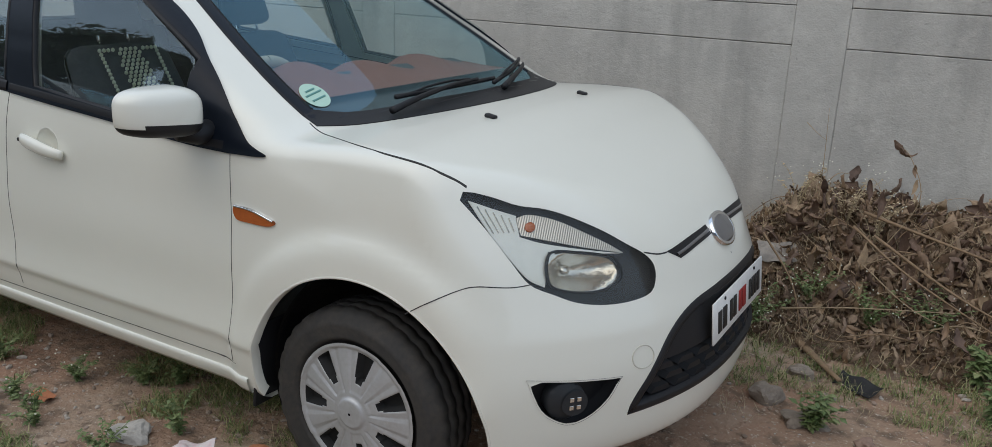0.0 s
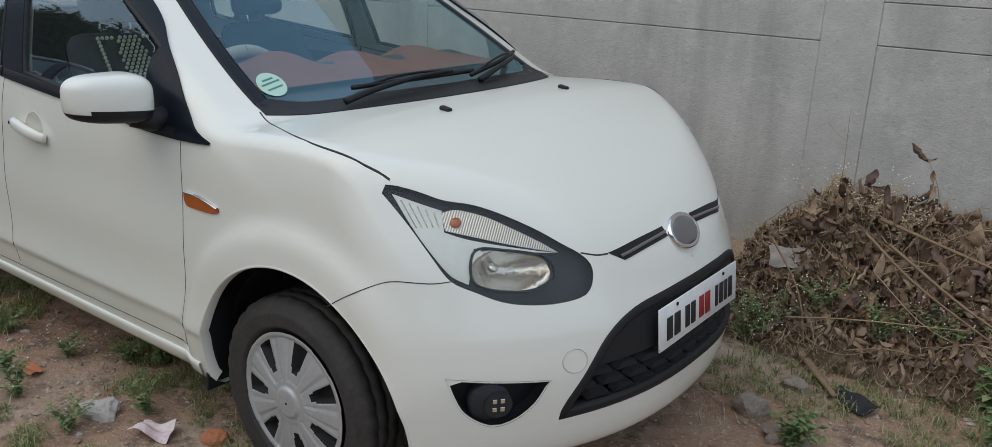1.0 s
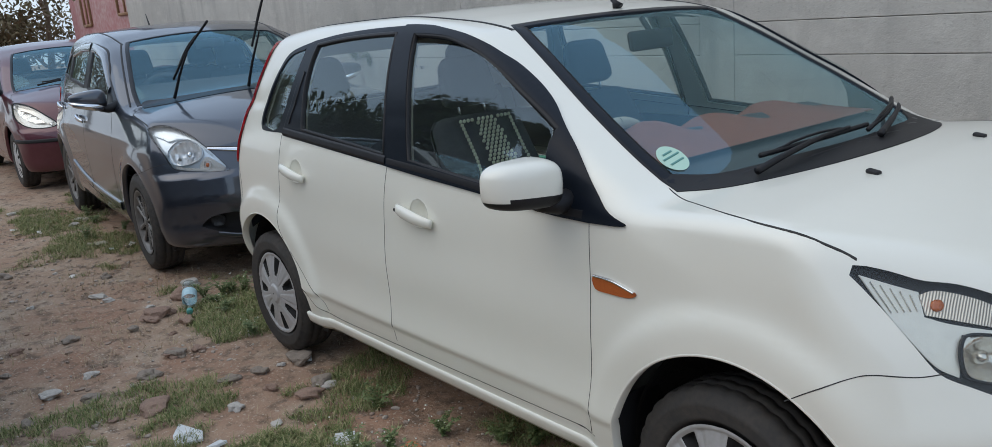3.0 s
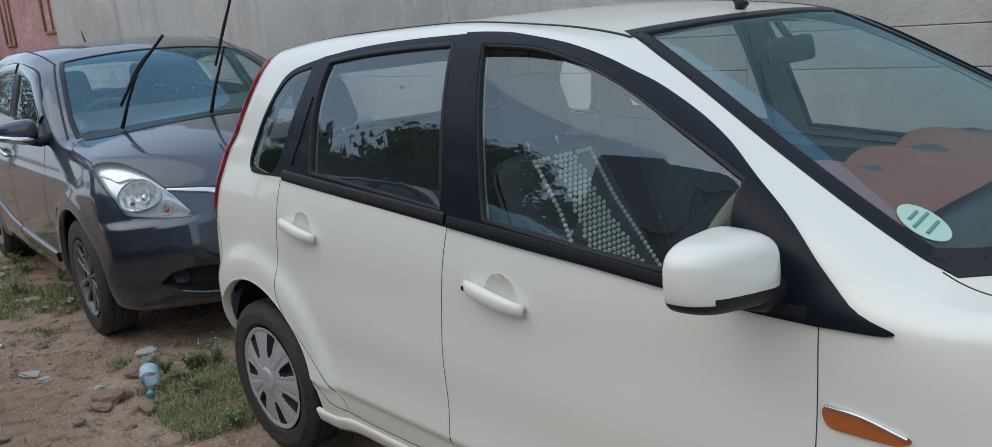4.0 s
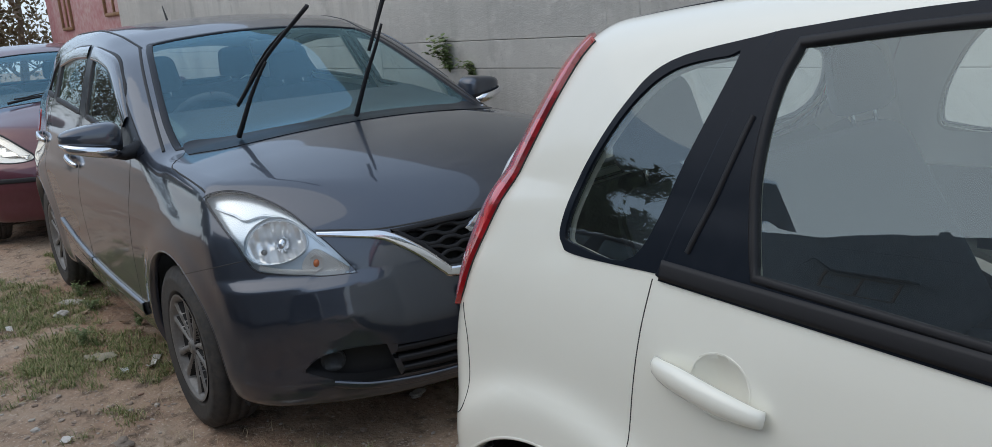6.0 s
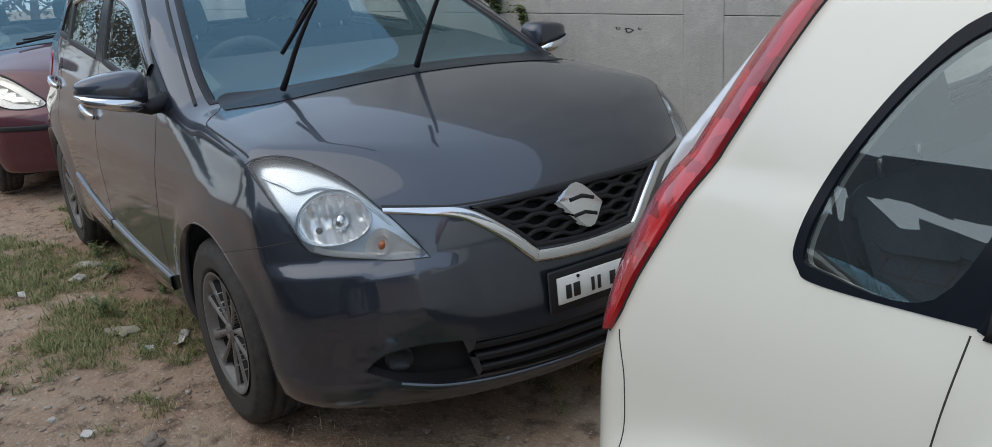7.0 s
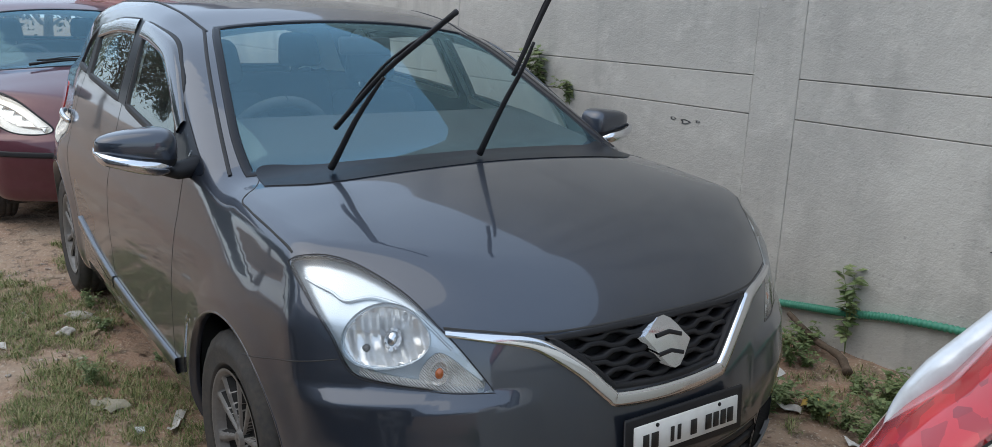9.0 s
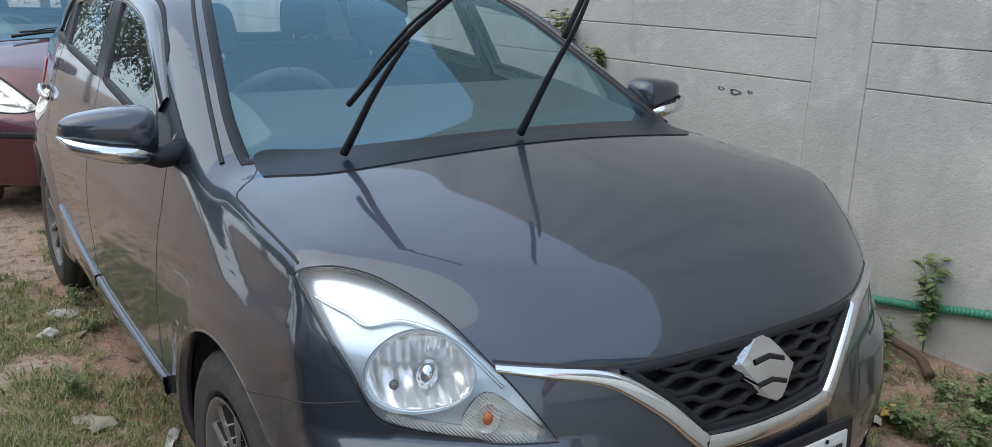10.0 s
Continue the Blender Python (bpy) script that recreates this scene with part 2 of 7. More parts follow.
HAZY_LENS = glass("hazy_lamp_lens", (0.93, 0.92, 0.88), rough=0.03, shine=0.03, dust=0.02)
GREY.node_tree.nodes["Principled BSDF"].inputs["Coat IOR"].default_value = 1.68


def layered(name, colors, scales, rough, stretch=(1, 1, 1), bumps=((30, 0.5, 0.02),), grit=0.0):
    """A weathered surface: noise patches of several colours and sizes, with relief at several scales."""
    m = bpy.data.materials.new(name)
    m.use_nodes = True
    n, l = m.node_tree.nodes, m.node_tree.links
    b = n["Principled BSDF"]
    b.inputs["Roughness"].default_value = rough
    g = n.new("ShaderNodeNewGeometry")
    last = None
    for c, (sc, lo, hi, amount, long) in zip(colors[1:], scales):
        mp, t, r, mx = n.new("ShaderNodeMapping"), n.new("ShaderNodeTexNoise"), n.new("ShaderNodeMapRange"), n.new("ShaderNodeMix")
        mp.inputs["Scale"].default_value = stretch if long else (1, 1, 1)
        mp.inputs["Location"].default_value = (sc * 1.3, sc * 2.1, sc)
        l.new(g.outputs["Position"], mp.inputs["Vector"]), l.new(mp.outputs[0], t.inputs["Vector"])
        t.inputs["Scale"].default_value, t.inputs["Detail"].default_value, t.inputs["Roughness"].default_value = sc, 8, 0.62
        r.inputs[1].default_value, r.inputs[2].default_value, r.inputs[4].default_value = lo, hi, amount
        l.new(t.outputs["Fac"], r.inputs[0])
        mx.data_type = "RGBA"
        l.new(r.outputs[0], mx.inputs[0])
        mx.inputs[6].default_value, mx.inputs[7].default_value = (*colors[0], 1), (*c, 1)
        if last:
            l.new(last.outputs[2], mx.inputs[6])
        last = mx
    l.new(last.outputs[2], b.inputs["Base Color"])
    prev = None
    for sc, strength, dist in bumps:
        t, bn = n.new("ShaderNodeTexNoise"), n.new("ShaderNodeBump")
        t.inputs["Scale"].default_value, t.inputs["Detail"].default_value = sc, 7
        l.new(g.outputs["Position"], t.inputs["Vector"])
        bn.inputs["Strength"].default_value, bn.inputs["Distance"].default_value = strength, dist
        l.new(t.outputs["Fac"], bn.inputs["Height"])
        if prev:
            l.new(prev.outputs[0], bn.inputs["Normal"])
        prev = bn
    l.new(prev.outputs[0], b.inputs["Normal"])
    return m


SOIL = layered("dry_soil", [(0.36, 0.255, 0.18), (0.31, 0.175, 0.115), (0.42, 0.335, 0.255), (0.13, 0.092, 0.066), (0.55, 0.47, 0.385)],
               [(1.1, 0.42, 0.62, 0.8, False), (2.6, 0.50, 0.68, 0.8, False), (11, 0.50, 0.64, 0.85, False), (70, 0.57, 0.66, 0.8, False)], 0.95, bumps=((9, 0.5, 0.05), (45, 0.8, 0.012), (160, 0.6, 0.004)))
CONCRETE = layered("weathered_concrete", [(0.54, 0.525, 0.485), (0.41, 0.40, 0.375), (0.29, 0.282, 0.265), (0.62, 0.605, 0.56), (0.27, 0.26, 0.245)],
                   [(0.9, 0.42, 0.64, 0.8, False), (3.2, 0.50, 0.70, 0.65, True), (7, 0.52, 0.70, 0.55, False), (60, 0.58, 0.72, 0.5, False)], 0.9, stretch=(1, 1, 0.14), bumps=((22, 0.4, 0.01), (120, 0.6, 0.004)))

# ---------------------------------------------------------------- mesh helpers
def mesh_from(name, verts, faces, mats, parent=None, label="", smooth=True, fmat=None, normals=None):
    me = bpy.data.meshes.new(name)
    me.from_pydata([tuple(map(float, v)) for v in verts], [], [tuple(map(int, f)) for f in faces])
    for m in (mats if isinstance(mats, (list, tuple)) else [mats]):
        me.materials.append(m)
    if smooth:
        me.polygons.foreach_set("use_smooth", [True] * len(me.polygons))
    if fmat is not None:
        me.polygons.foreach_set("material_index", [int(i) for i in fmat])
    me.update()
    if normals is not None:
        me.normals_split_custom_set_from_vertices([tuple(map(float, n)) for n in normals])
    ob = new(name, me)
    if parent:
        ob.parent = parent
    if label:
        ob["label"] = label
    return ob


def part(name, bm, mat, parent=None, label="", smooth=True):
    me = bpy.data.meshes.new(name)
    bm.normal_update()
    bm.to_mesh(me)
    bm.free()
    for m in (mat if isinstance(mat, (list, tuple)) else [mat]):
        me.materials.append(m)
    if smooth:
        me.polygons.foreach_set("use_smooth", [True] * len(me.polygons))
    ob = new(name, me)
    if parent:
        ob.parent = parent
    if label:
        ob["label"] = label
    return ob


def thing(name, label, category, m=None, group=""):
    ob = new(name)
    ob.empty_display_size = 0.1
    if m is not None:
        ob.matrix_basis = m
    return tagged(ob, label, category, group)


def rounded(points, per=6):
    """A closed smooth outline through points; a third value 1 marks a sharp corner."""
    n, out = len(points), []
    for i in range(n):
        p = [np.array(points[(i + k) % n][:2], float) for k in (-1, 0, 1, 2)]
        s1, s2 = len(points[i]) > 2, len(points[(i + 1) % n]) > 2
        m1 = (p[2] - p[1]) if s1 else (p[2] - p[0]) / 2
        m2 = (p[2] - p[1]) if s2 else (p[3] - p[1]) / 2
        for j in range(per):
            t = j / per
            out.append((2 * t ** 3 - 3 * t * t + 1) * p[1] + (t ** 3 - 2 * t * t + t) * m1 + (3 * t * t - 2 * t ** 3) * p[2] + (t ** 3 - t * t) * m2)
    return np.array(out)


def smooth_path(points, per=8):
    p = [np.array(q, float) for q in points]
    out = []
    for i in range(len(p) - 1):
        a, b = p[i], p[i + 1]
        m1 = (b - p[i - 1]) / 2 if i else b - a
        m2 = (p[i + 2] - a) / 2 if i + 2 < len(p) else b - a
        for j in range(per):
            t = j / per
            out.append((2 * t ** 3 - 3 * t * t + 1) * a + (t ** 3 - 2 * t * t + t) * m1 + (3 * t * t - 2 * t ** 3) * b + (t ** 3 - t * t) * m2)
    return np.array(out + [p[-1]])


def view(kind):
    """(u axis, v axis, way of sight, origin) of a flat drawing that is laid onto a skin. A number: seen from ahead, turned that many degrees to the right side."""
    if kind == "right":
        return np.array([1., 0, 0]), np.array([0, 0, 1.]), np.array([0, 1., 0])
    if kind == "left":
        return np.array([1., 0, 0]), np.array([0, 0, 1.]), np.array([0, -1., 0])
    if kind == "top":
        return np.array([1., 0, 0]), np.array([0, 1., 0]), np.array([0, 0, -1.])
    if kind == "rear":
        return np.array([0, 1., 0]), np.array([0, 0, 1.]), np.array([1., 0, 0])
    c, s = math.cos(radians(kind)), math.sin(radians(kind))
    return np.array([s, c, 0]), np.array([0, 0, 1.]), np.array([-c, s, 0])


def lay(shape, uv, kind, off=0.0):
    """The points of a drawing laid onto a skin, off metres above it."""
    u, v, d = view(kind)
    uv = np.asarray(uv, float)
    base = uv[:, :1] * u + uv[:, 1:2] * v
    start = base - d * 3.0
    if kind in ("right", "left"):
        start = base - d * 1.3
    if kind == "top":
        start = base + np.array([0, 0, 1.9])
    if kind == "rear":
        start = base - d * 4.0
    p = shape.outside(start, d, 5.0 if kind == "rear" else 4.5 if not isinstance(kind, str) else 1.8)
    n = shape.normal(np.nan_to_num(p))
    return p + n * off, n


def inside(poly, pts):
    x, y = pts[:, 0], pts[:, 1]
    r = np.zeros(len(pts), bool)
    for (x1, y1), (x2, y2) in zip(poly, np.roll(poly, -1, 0)):
        if y1 != y2:
            r ^= ((y1 > y) != (y2 > y)) & (x < (x2 - x1) * (y - y1) / (y2 - y1) + x1)
    return r


def flat(points, kind):
    """Places on the car as points of a drawing."""
    u, v, d = view(kind)
    return [(float(np.dot(p[:3], u)), float(np.dot(p[:3], v)), *p[3:]) for p in points]


def patch(name, shape, outline, kind, mat, parent, off=0.002, depth=0.006, step=0.04, label="", dome=0.0, holes=(), mirror=False):
    """A solid sheet, cut to an outline (less its holes) and laid onto a skin; a depth below zero turns its rim outwards."""
    bm = bmesh.new()
    loops = []
    for poly in (outline, *holes):
        vs = [bm.verts.new((float(p[0]), float(p[1]), 0)) for p in poly]
        loops += [bm.edges.new((x, y)) for x, y in zip(vs, vs[1:] + vs[:1])]
    bmesh.ops.triangle_fill(bm, edges=loops, use_beauty=True, use_dissolve=False, normal=(0, 0, 1))
    lo, hi = np.min(outline, 0)[:2], np.max(outline, 0)[:2]
    for ax in (0, 1):
        for c in np.arange(lo[ax] + step / 2, hi[ax], step):
            co, no = [0, 0, 0], [0, 0, 0]
            co[ax], no[ax] = c, 1
            bmesh.ops.bisect_plane(bm, geom=bm.verts[:] + bm.edges[:] + bm.faces[:], dist=1e-5, plane_co=co, plane_no=no)
    bmesh.ops.remove_doubles(bm, verts=bm.verts[:], dist=1e-4)
    bmesh.ops.recalc_face_normals(bm, faces=bm.faces[:])
    bm.verts.index_update()
    uv = np.array([v.co[:2] for v in bm.verts])
    o = np.full((len(uv), 1), off)
    if dome:
        q = (uv - (lo + hi) / 2) / ((hi - lo) / 2)
        o = o + (dome * np.clip(1 - (q ** 2).sum(1), 0, 1))[:, None]
    p, n = lay(shape, uv, kind, 0)
    ok = ~np.isnan(p[:, 0])
    faces = [tuple(v.index for v in f.verts) for f in bm.faces]
    rim = {}
    for f in faces:
        for x, y in zip(f, f[1:] + f[:1]):
            rim[(x, y)] = 1
    bm.free()
    rim = [e for e in rim if (e[1], e[0]) not in rim]
    faces = [f for f in faces if ok[list(f)].all()]
    k = len(uv)
    verts = np.nan_to_num(np.vstack([p + n * o, p + n * (off - depth)]))
    faces += [(y, x, x + k, y + k) for x, y in rim if ok[x] and ok[y]]
    if faces:
        way = sum(np.cross(verts[f[1]] - verts[f[0]], verts[f[2]] - verts[f[0]]) @ n[f[0]] for f in faces[:400] if f[0] < k and f[2] < k)
        if way < 0:
            faces = [f[::-1] for f in faces]
    up = np.nan_to_num(np.vstack([n, n]))
    if mirror:
        verts, up = verts * np.array([1, -1, 1]), up * np.array([1, -1, 1])
        faces = [f[::-1] for f in faces]
    return mesh_from(name, verts, faces, mat, parent, label, normals=None if dome else up)


def strip(name, shape, path, kind, width, mat, parent, off=0.002, depth=0.006, closed=False, label="", taper=None, mirror=False):
    """A band along a line, laid onto a skin."""
    path = np.asarray(path, float)
    t = np.roll(path, -1, 0) - np.roll(path, 1, 0) if closed else np.gradient(path, axis=0)
    t /= np.linalg.norm(t, axis=1)[:, None] + 1e-9
    s = np.stack([-t[:, 1], t[:, 0]], 1)
    w = width / 2 * (np.ones(len(path)) if taper is None else np.asarray(taper))
    ks = (-1, -0.5, 0.5, 1)
    every, up = lay(shape, np.vstack([path + s * (w * k)[:, None] for k in ks]), kind, 0)
    every, up = every.reshape(4, -1, 3), up.reshape(4, -1, 3)
    rows = [every[i] + up[i] * o for i, o in ((0, off - depth), (0, off), (1, off + 0.0015), (2, off + 0.0015), (3, off), (3, off - depth))]
    m, n = len(path), len(rows)
    verts = np.stack(rows, 1).reshape(-1, 3)
    bad = np.isnan(verts[:, 0])
    faces = []
    for i in range(m if closed else m - 1):
        j = (i + 1) % m
        for k in range(n - 1):
            f = (i * n + k, j * n + k, j * n + k + 1, i * n + k + 1)
            if not bad[list(f)].any():
                faces.append(f)
    verts = np.nan_to_num(verts)
    if faces:
        f = faces[len(faces) // 2 // (n - 1) * (n - 1) + 2]
        g = np.cross(verts[f[1]] - verts[f[0]], verts[f[2]] - verts[f[0]])
        if g @ shape.normal(verts[f[:1], :])[0] < 0:
            faces = [g[::-1] for g in faces]
    if mirror:
        verts = verts * np.array([1, -1, 1])
        faces = [g[::-1] for g in faces]
    return mesh_from(name, verts, faces, mat, parent, label)


def skin(shape, level=0.0, ns=150, na=200, nf=26):
    """The whole skin as a grid of points and faces: rings along the car, fans at both ends."""
    xf, xr, zc = 0.15, -shape.base - 0.05, 0.66
    th = np.linspace(0, 2 * np.pi, na, endpoint=False)
    ring = np.stack([np.zeros(na), np.cos(th), np.sin(th)], 1)
    o, d = [], []
    for k in range(nf, 0, -1):
        ph = k / nf * (np.pi / 2 - 0.004)
        d.append(ring * np.cos(ph) + np.array([np.sin(ph), 0, 0]))
        o.append(np.tile([xf, 0, zc], (na, 1)))
    for x in np.linspace(xf, xr, ns):
        d.append(ring), o.append(np.tile([x, 0, zc], (na, 1)))
    for k in range(1, nf + 1):
        ph = k / nf * (np.pi / 2 - 0.004)
        d.append(ring * np.cos(ph) - np.array([np.sin(ph), 0, 0]))
        o.append(np.tile([xr, 0, zc], (na, 1)))
    p = shape.solve(np.vstack(o), np.vstack(d), 2.0, level)
    m = ns + 2 * nf
    i, j = np.meshgrid(np.arange(m - 1), np.arange(na), indexing="ij")
    k = (j + 1) % na
    faces = np.stack([i * na + j, (i + 1) * na + j, (i + 1) * na + k, i * na + k], -1).reshape(-1, 4)
    return p, faces[:, ::-1]


def cut(shape, p, faces, holes, level=0.0):
    """Faces less those within holes, each (outline, view, lowest z, mirrored); the edges of the holes follow their outlines."""
    p = p.copy()
    c = p[faces].mean(1)
    n = shape.normal(c)
    keep = np.ones(len(faces), bool)
    for poly, kind, low, flip in holes:
        u, v, d = view(kind)
        m = np.array([1, -1 if flip else 1, 1])
        cc, nn = c * m, n * m
        gone = inside(poly, np.stack([cc @ u, cc @ v], 1)) & (nn @ d < -0.12) & (c[:, 2] > low)
        keep &= ~gone
        ids = np.intersect1d(np.unique(faces[gone]), np.unique(faces[keep]))
        if not len(ids):
            continue
        uv = np.stack([(p[ids] * m) @ u, (p[ids] * m) @ v], 1)
        a, e = poly, np.roll(poly, -1, 0) - poly
        t = ((uv[:, None] - a[None]) * e[None]).sum(2) / ((e * e).sum(1)[None] + 1e-12)
        q = a[None] + np.clip(t, 0, 1)[..., None] * e[None]
        near = ((q - uv[:, None]) ** 2).sum(2).argmin(1)
        q = q[np.arange(len(ids)), near]
        w, up = lay(shape, q, kind, level)
        ok = ~np.isnan(w[:, 0]) & (np.linalg.norm(w * m - p[ids], axis=1) < 0.09)
        p[ids[ok]] = (w * m)[ok]
    return p, faces[keep]


def rbox(name, dims, r, mat, parent=None, m=None, label="", seg=3, taper=None, smooth=True):
    """A box with rounded edges; taper: how much narrower its top is in x and y."""
    bm = bmesh.new()
    bmesh.ops.create_cube(bm, size=1)
    for v in bm.verts:
        if taper and v.co.z > 0:
            v.co.x *= taper[0]
            v.co.y *= taper[1]
        v.co.x, v.co.y, v.co.z = v.co.x * dims[0], v.co.y * dims[1], v.co.z * dims[2]
    bmesh.ops.bevel(bm, geom=bm.edges[:], offset=r, segments=seg, profile=0.5, affect="EDGES")
    if m is not None:
        bm.transform(m)
    return part(name, bm, mat, parent, label, smooth)


def tube(name, path, radius, mat, parent=None, label="", n=10, caps=True, flat_by=1.0):
    """A round bar along a line; radius: one for all or one for each point."""
    path = np.asarray(path, float)
    rad = np.ones(len(path)) * np.asarray(radius)
    t = np.gradient(path, axis=0)
    t /= np.linalg.norm(t, axis=1)[:, None] + 1e-9
    verts, faces = [], []
    up = np.array([0, 0, 1.0]) if abs(t[0][2]) < 0.9 else np.array([1.0, 0, 0])
    for p, d, r in zip(path, t, rad):
        a = np.cross(d, up)
        a /= np.linalg.norm(a) + 1e-9
        b = np.cross(a, d)
        up = b
        for k in range(n):
            w = 2 * math.pi * k / n
            verts.append(p + r * (math.cos(w) * a + flat_by * math.sin(w) * b))
    m = len(path)
    for i in range(m - 1):
        for k in range(n):
            j = (k + 1) % n
            faces.append((i * n + k, i * n + j, (i + 1) * n + j, (i + 1) * n + k))
    if caps:
        faces += [tuple(range(n))[::-1], tuple((m - 1) * n + k for k in range(n))]
    return mesh_from(name, verts, faces, mat, parent, label)


def shrink(poly, d):
    """An outline moved inwards by d (outwards: minus)."""
    poly = np.asarray(poly)
    t = np.roll(poly, -1, 0) - np.roll(poly, 1, 0)
    t /= np.linalg.norm(t, axis=1)[:, None] + 1e-9
    nrm = np.stack([-t[:, 1], t[:, 0]], 1)
    area = (poly[:, 0] * np.roll(poly[:, 1], -1) - np.roll(poly[:, 0], -1) * poly[:, 1]).sum()
    return poly + nrm * d * (1 if area > 0 else -1)

# ---------------------------------------------------------------- cars: shared parts
def lathe(profile, n=48):
    """Points and faces of a profile of (radius, along) turned round the y axis."""
    verts, faces, m = [], [], len(profile)
    for i in range(n):
        a = 2 * math.pi * i / n
        for r, y in profile:
            verts.append((r * math.cos(a), y, r * math.sin(a)))
    for i in range(n):
        j = (i + 1) % n
        for k in range(m - 1):
            faces.append((i * m + k, i * m + k + 1, j * m + k + 1, j * m + k))
    return verts, faces


def tyre_part(parent, R, rim, w, n=96):
    """A tyre with grooves and tread blocks; its outer face looks along -y."""
    h = w / 2
    prof = [(rim - 0.012, -h * 0.62), (rim + 0.004, -h * 0.80), (rim + 0.012, -h * 0.90), (rim + 0.016, -h * 0.88), ((R + rim) / 2, -h), (R - 0.032, -h * 0.95), (R - 0.029, -h * 0.93), (R - 0.012, -h * 0.84), (R - 0.003, -h * 0.70)]
    for c in (-0.42, 0.0, 0.42):
        prof += [(R, h * (c - 0.05)), (R - 0.004, h * (c - 0.035)), (R - 0.004, h * (c + 0.035)), (R, h * (c + 0.05))]
    prof += [(R - 0.003, h * 0.70), (R - 0.012, h * 0.84), (R - 0.03, h * 0.93), ((R + rim) / 2, h), (rim, h * 0.8)]
    v, f = lathe(prof, n)
    m = len(prof)
    v = np.array(v)
    for i in range(n):
        if i % 3 == 0:
            for k in range(6, m - 4):
                p = v[i * m + k]
                rr = math.hypot(p[0], p[2])
                p *= np.array([(rr - 0.005) / rr, 1, (rr - 0.005) / rr])
    # the tyre stands flat on the ground
    low = -R + 0.005
    v[:, 2] = np.maximum(v[:, 2], low)
    return mesh_from("tyre", v, f, RUBBER, parent)


def cover_part(parent, R, spokes, kind, mat):
    """A wheel cover or alloy rim, as relief over a disc."""
    nr, nt = 44, spokes * 24
    v, f, fm = [], [], []
    for i in range(nr + 1):
        r = R * (0.02 + 0.98 * i / nr)
        q = r / R
        for j in range(nt):
            a = 2 * math.pi * j / nt
            ph = (j % 24) / 24 - 0.5
            y = -0.018 * (1 - q * q)
            if kind == "cover":
                wide = 0.5 - 0.23 * min(max((q - 0.35) / 0.5, 0), 1)
                m = min(j % 24, 24 - j % 24)
                if 0.47 < q < 0.91 and m >= 10 or 0.56 < q < 0.91 and m >= 9:
                    y += 0.026
                elif 0.32 < q < 0.93 and m in (4, 5):
                    y += 0.004
                elif q > 0.32 and m > 5:
                    y += 0.002
                if q < 0.26:
                    y -= 0.008 if q < 0.20 else 0.004 if q < 0.235 else 0.0
                if q > 0.95:
                    y -= 0.006
            else:
                bend = ph - 0.10 * math.sin((q - 0.2) * 2.2) * (1 if (j // 24) % 2 else -1)
                y = 0.012 * (1 - q)
                if 0.17 < q < 0.90 and abs(bend) > 0.105 / max(q, 0.25) * 0.42 + 0.10:
                    y += 0.055
                elif 0.17 < q < 0.90 and abs(bend) > 0.05 / max(q, 0.25) * 0.42 + 0.06:
                    y += 0.006
                if q < 0.13:
                    y -= 0.010
                if q > 0.955:
                    y -= 0.008
            v.append((r * math.cos(a), y, r * math.sin(a)))
    for i in range(nr):
        for j in range(nt):
            k = (j + 1) % nt
            q = (i * nt + j, i * nt + k, (i + 1) * nt + k, (i + 1) * nt + j)
            f.append(q)
            d = max(v[c][1] for c in q) if kind == "cover" else sum(v[c][1] for c in q) / 4
            fm.append(1 if d > (0.0035 if kind == "cover" else 0.03) else 0)
    return mesh_from("wheel_cover" if kind == "cover" else "alloy_rim", v, f, [mat, GAP], parent, fmat=fm)


def wheels(car, shape, R, rim, w, track, spokes, kind, mat, label):
    first = None
    for wx in (0.0, -shape.base):
        for s in (-1, 1):
            m = pose(wx, s * track, shape.hub, 0, 0, 0 if s < 0 else 180)
            if first is None:
                wheel = new("wheel")
                wheel["label"] = label
                wheel.parent = car
                wheel.matrix_basis = m
                tyre_part(wheel, R, rim, w)
                c = cover_part(wheel, rim - 0.004, spokes, kind, mat)
                c.location = (0, -w / 2 * 0.80, 0)
                v, f = lathe([(0.02, -w * 0.25), (rim * 0.8, -w * 0.22), (rim, -w * 0.3)], 32)
                mesh_from("brake_drum", v, f, GAP, wheel)
                first = wheel
            else:
                wheel = copy_thing(first, m)
                wheel.parent = car


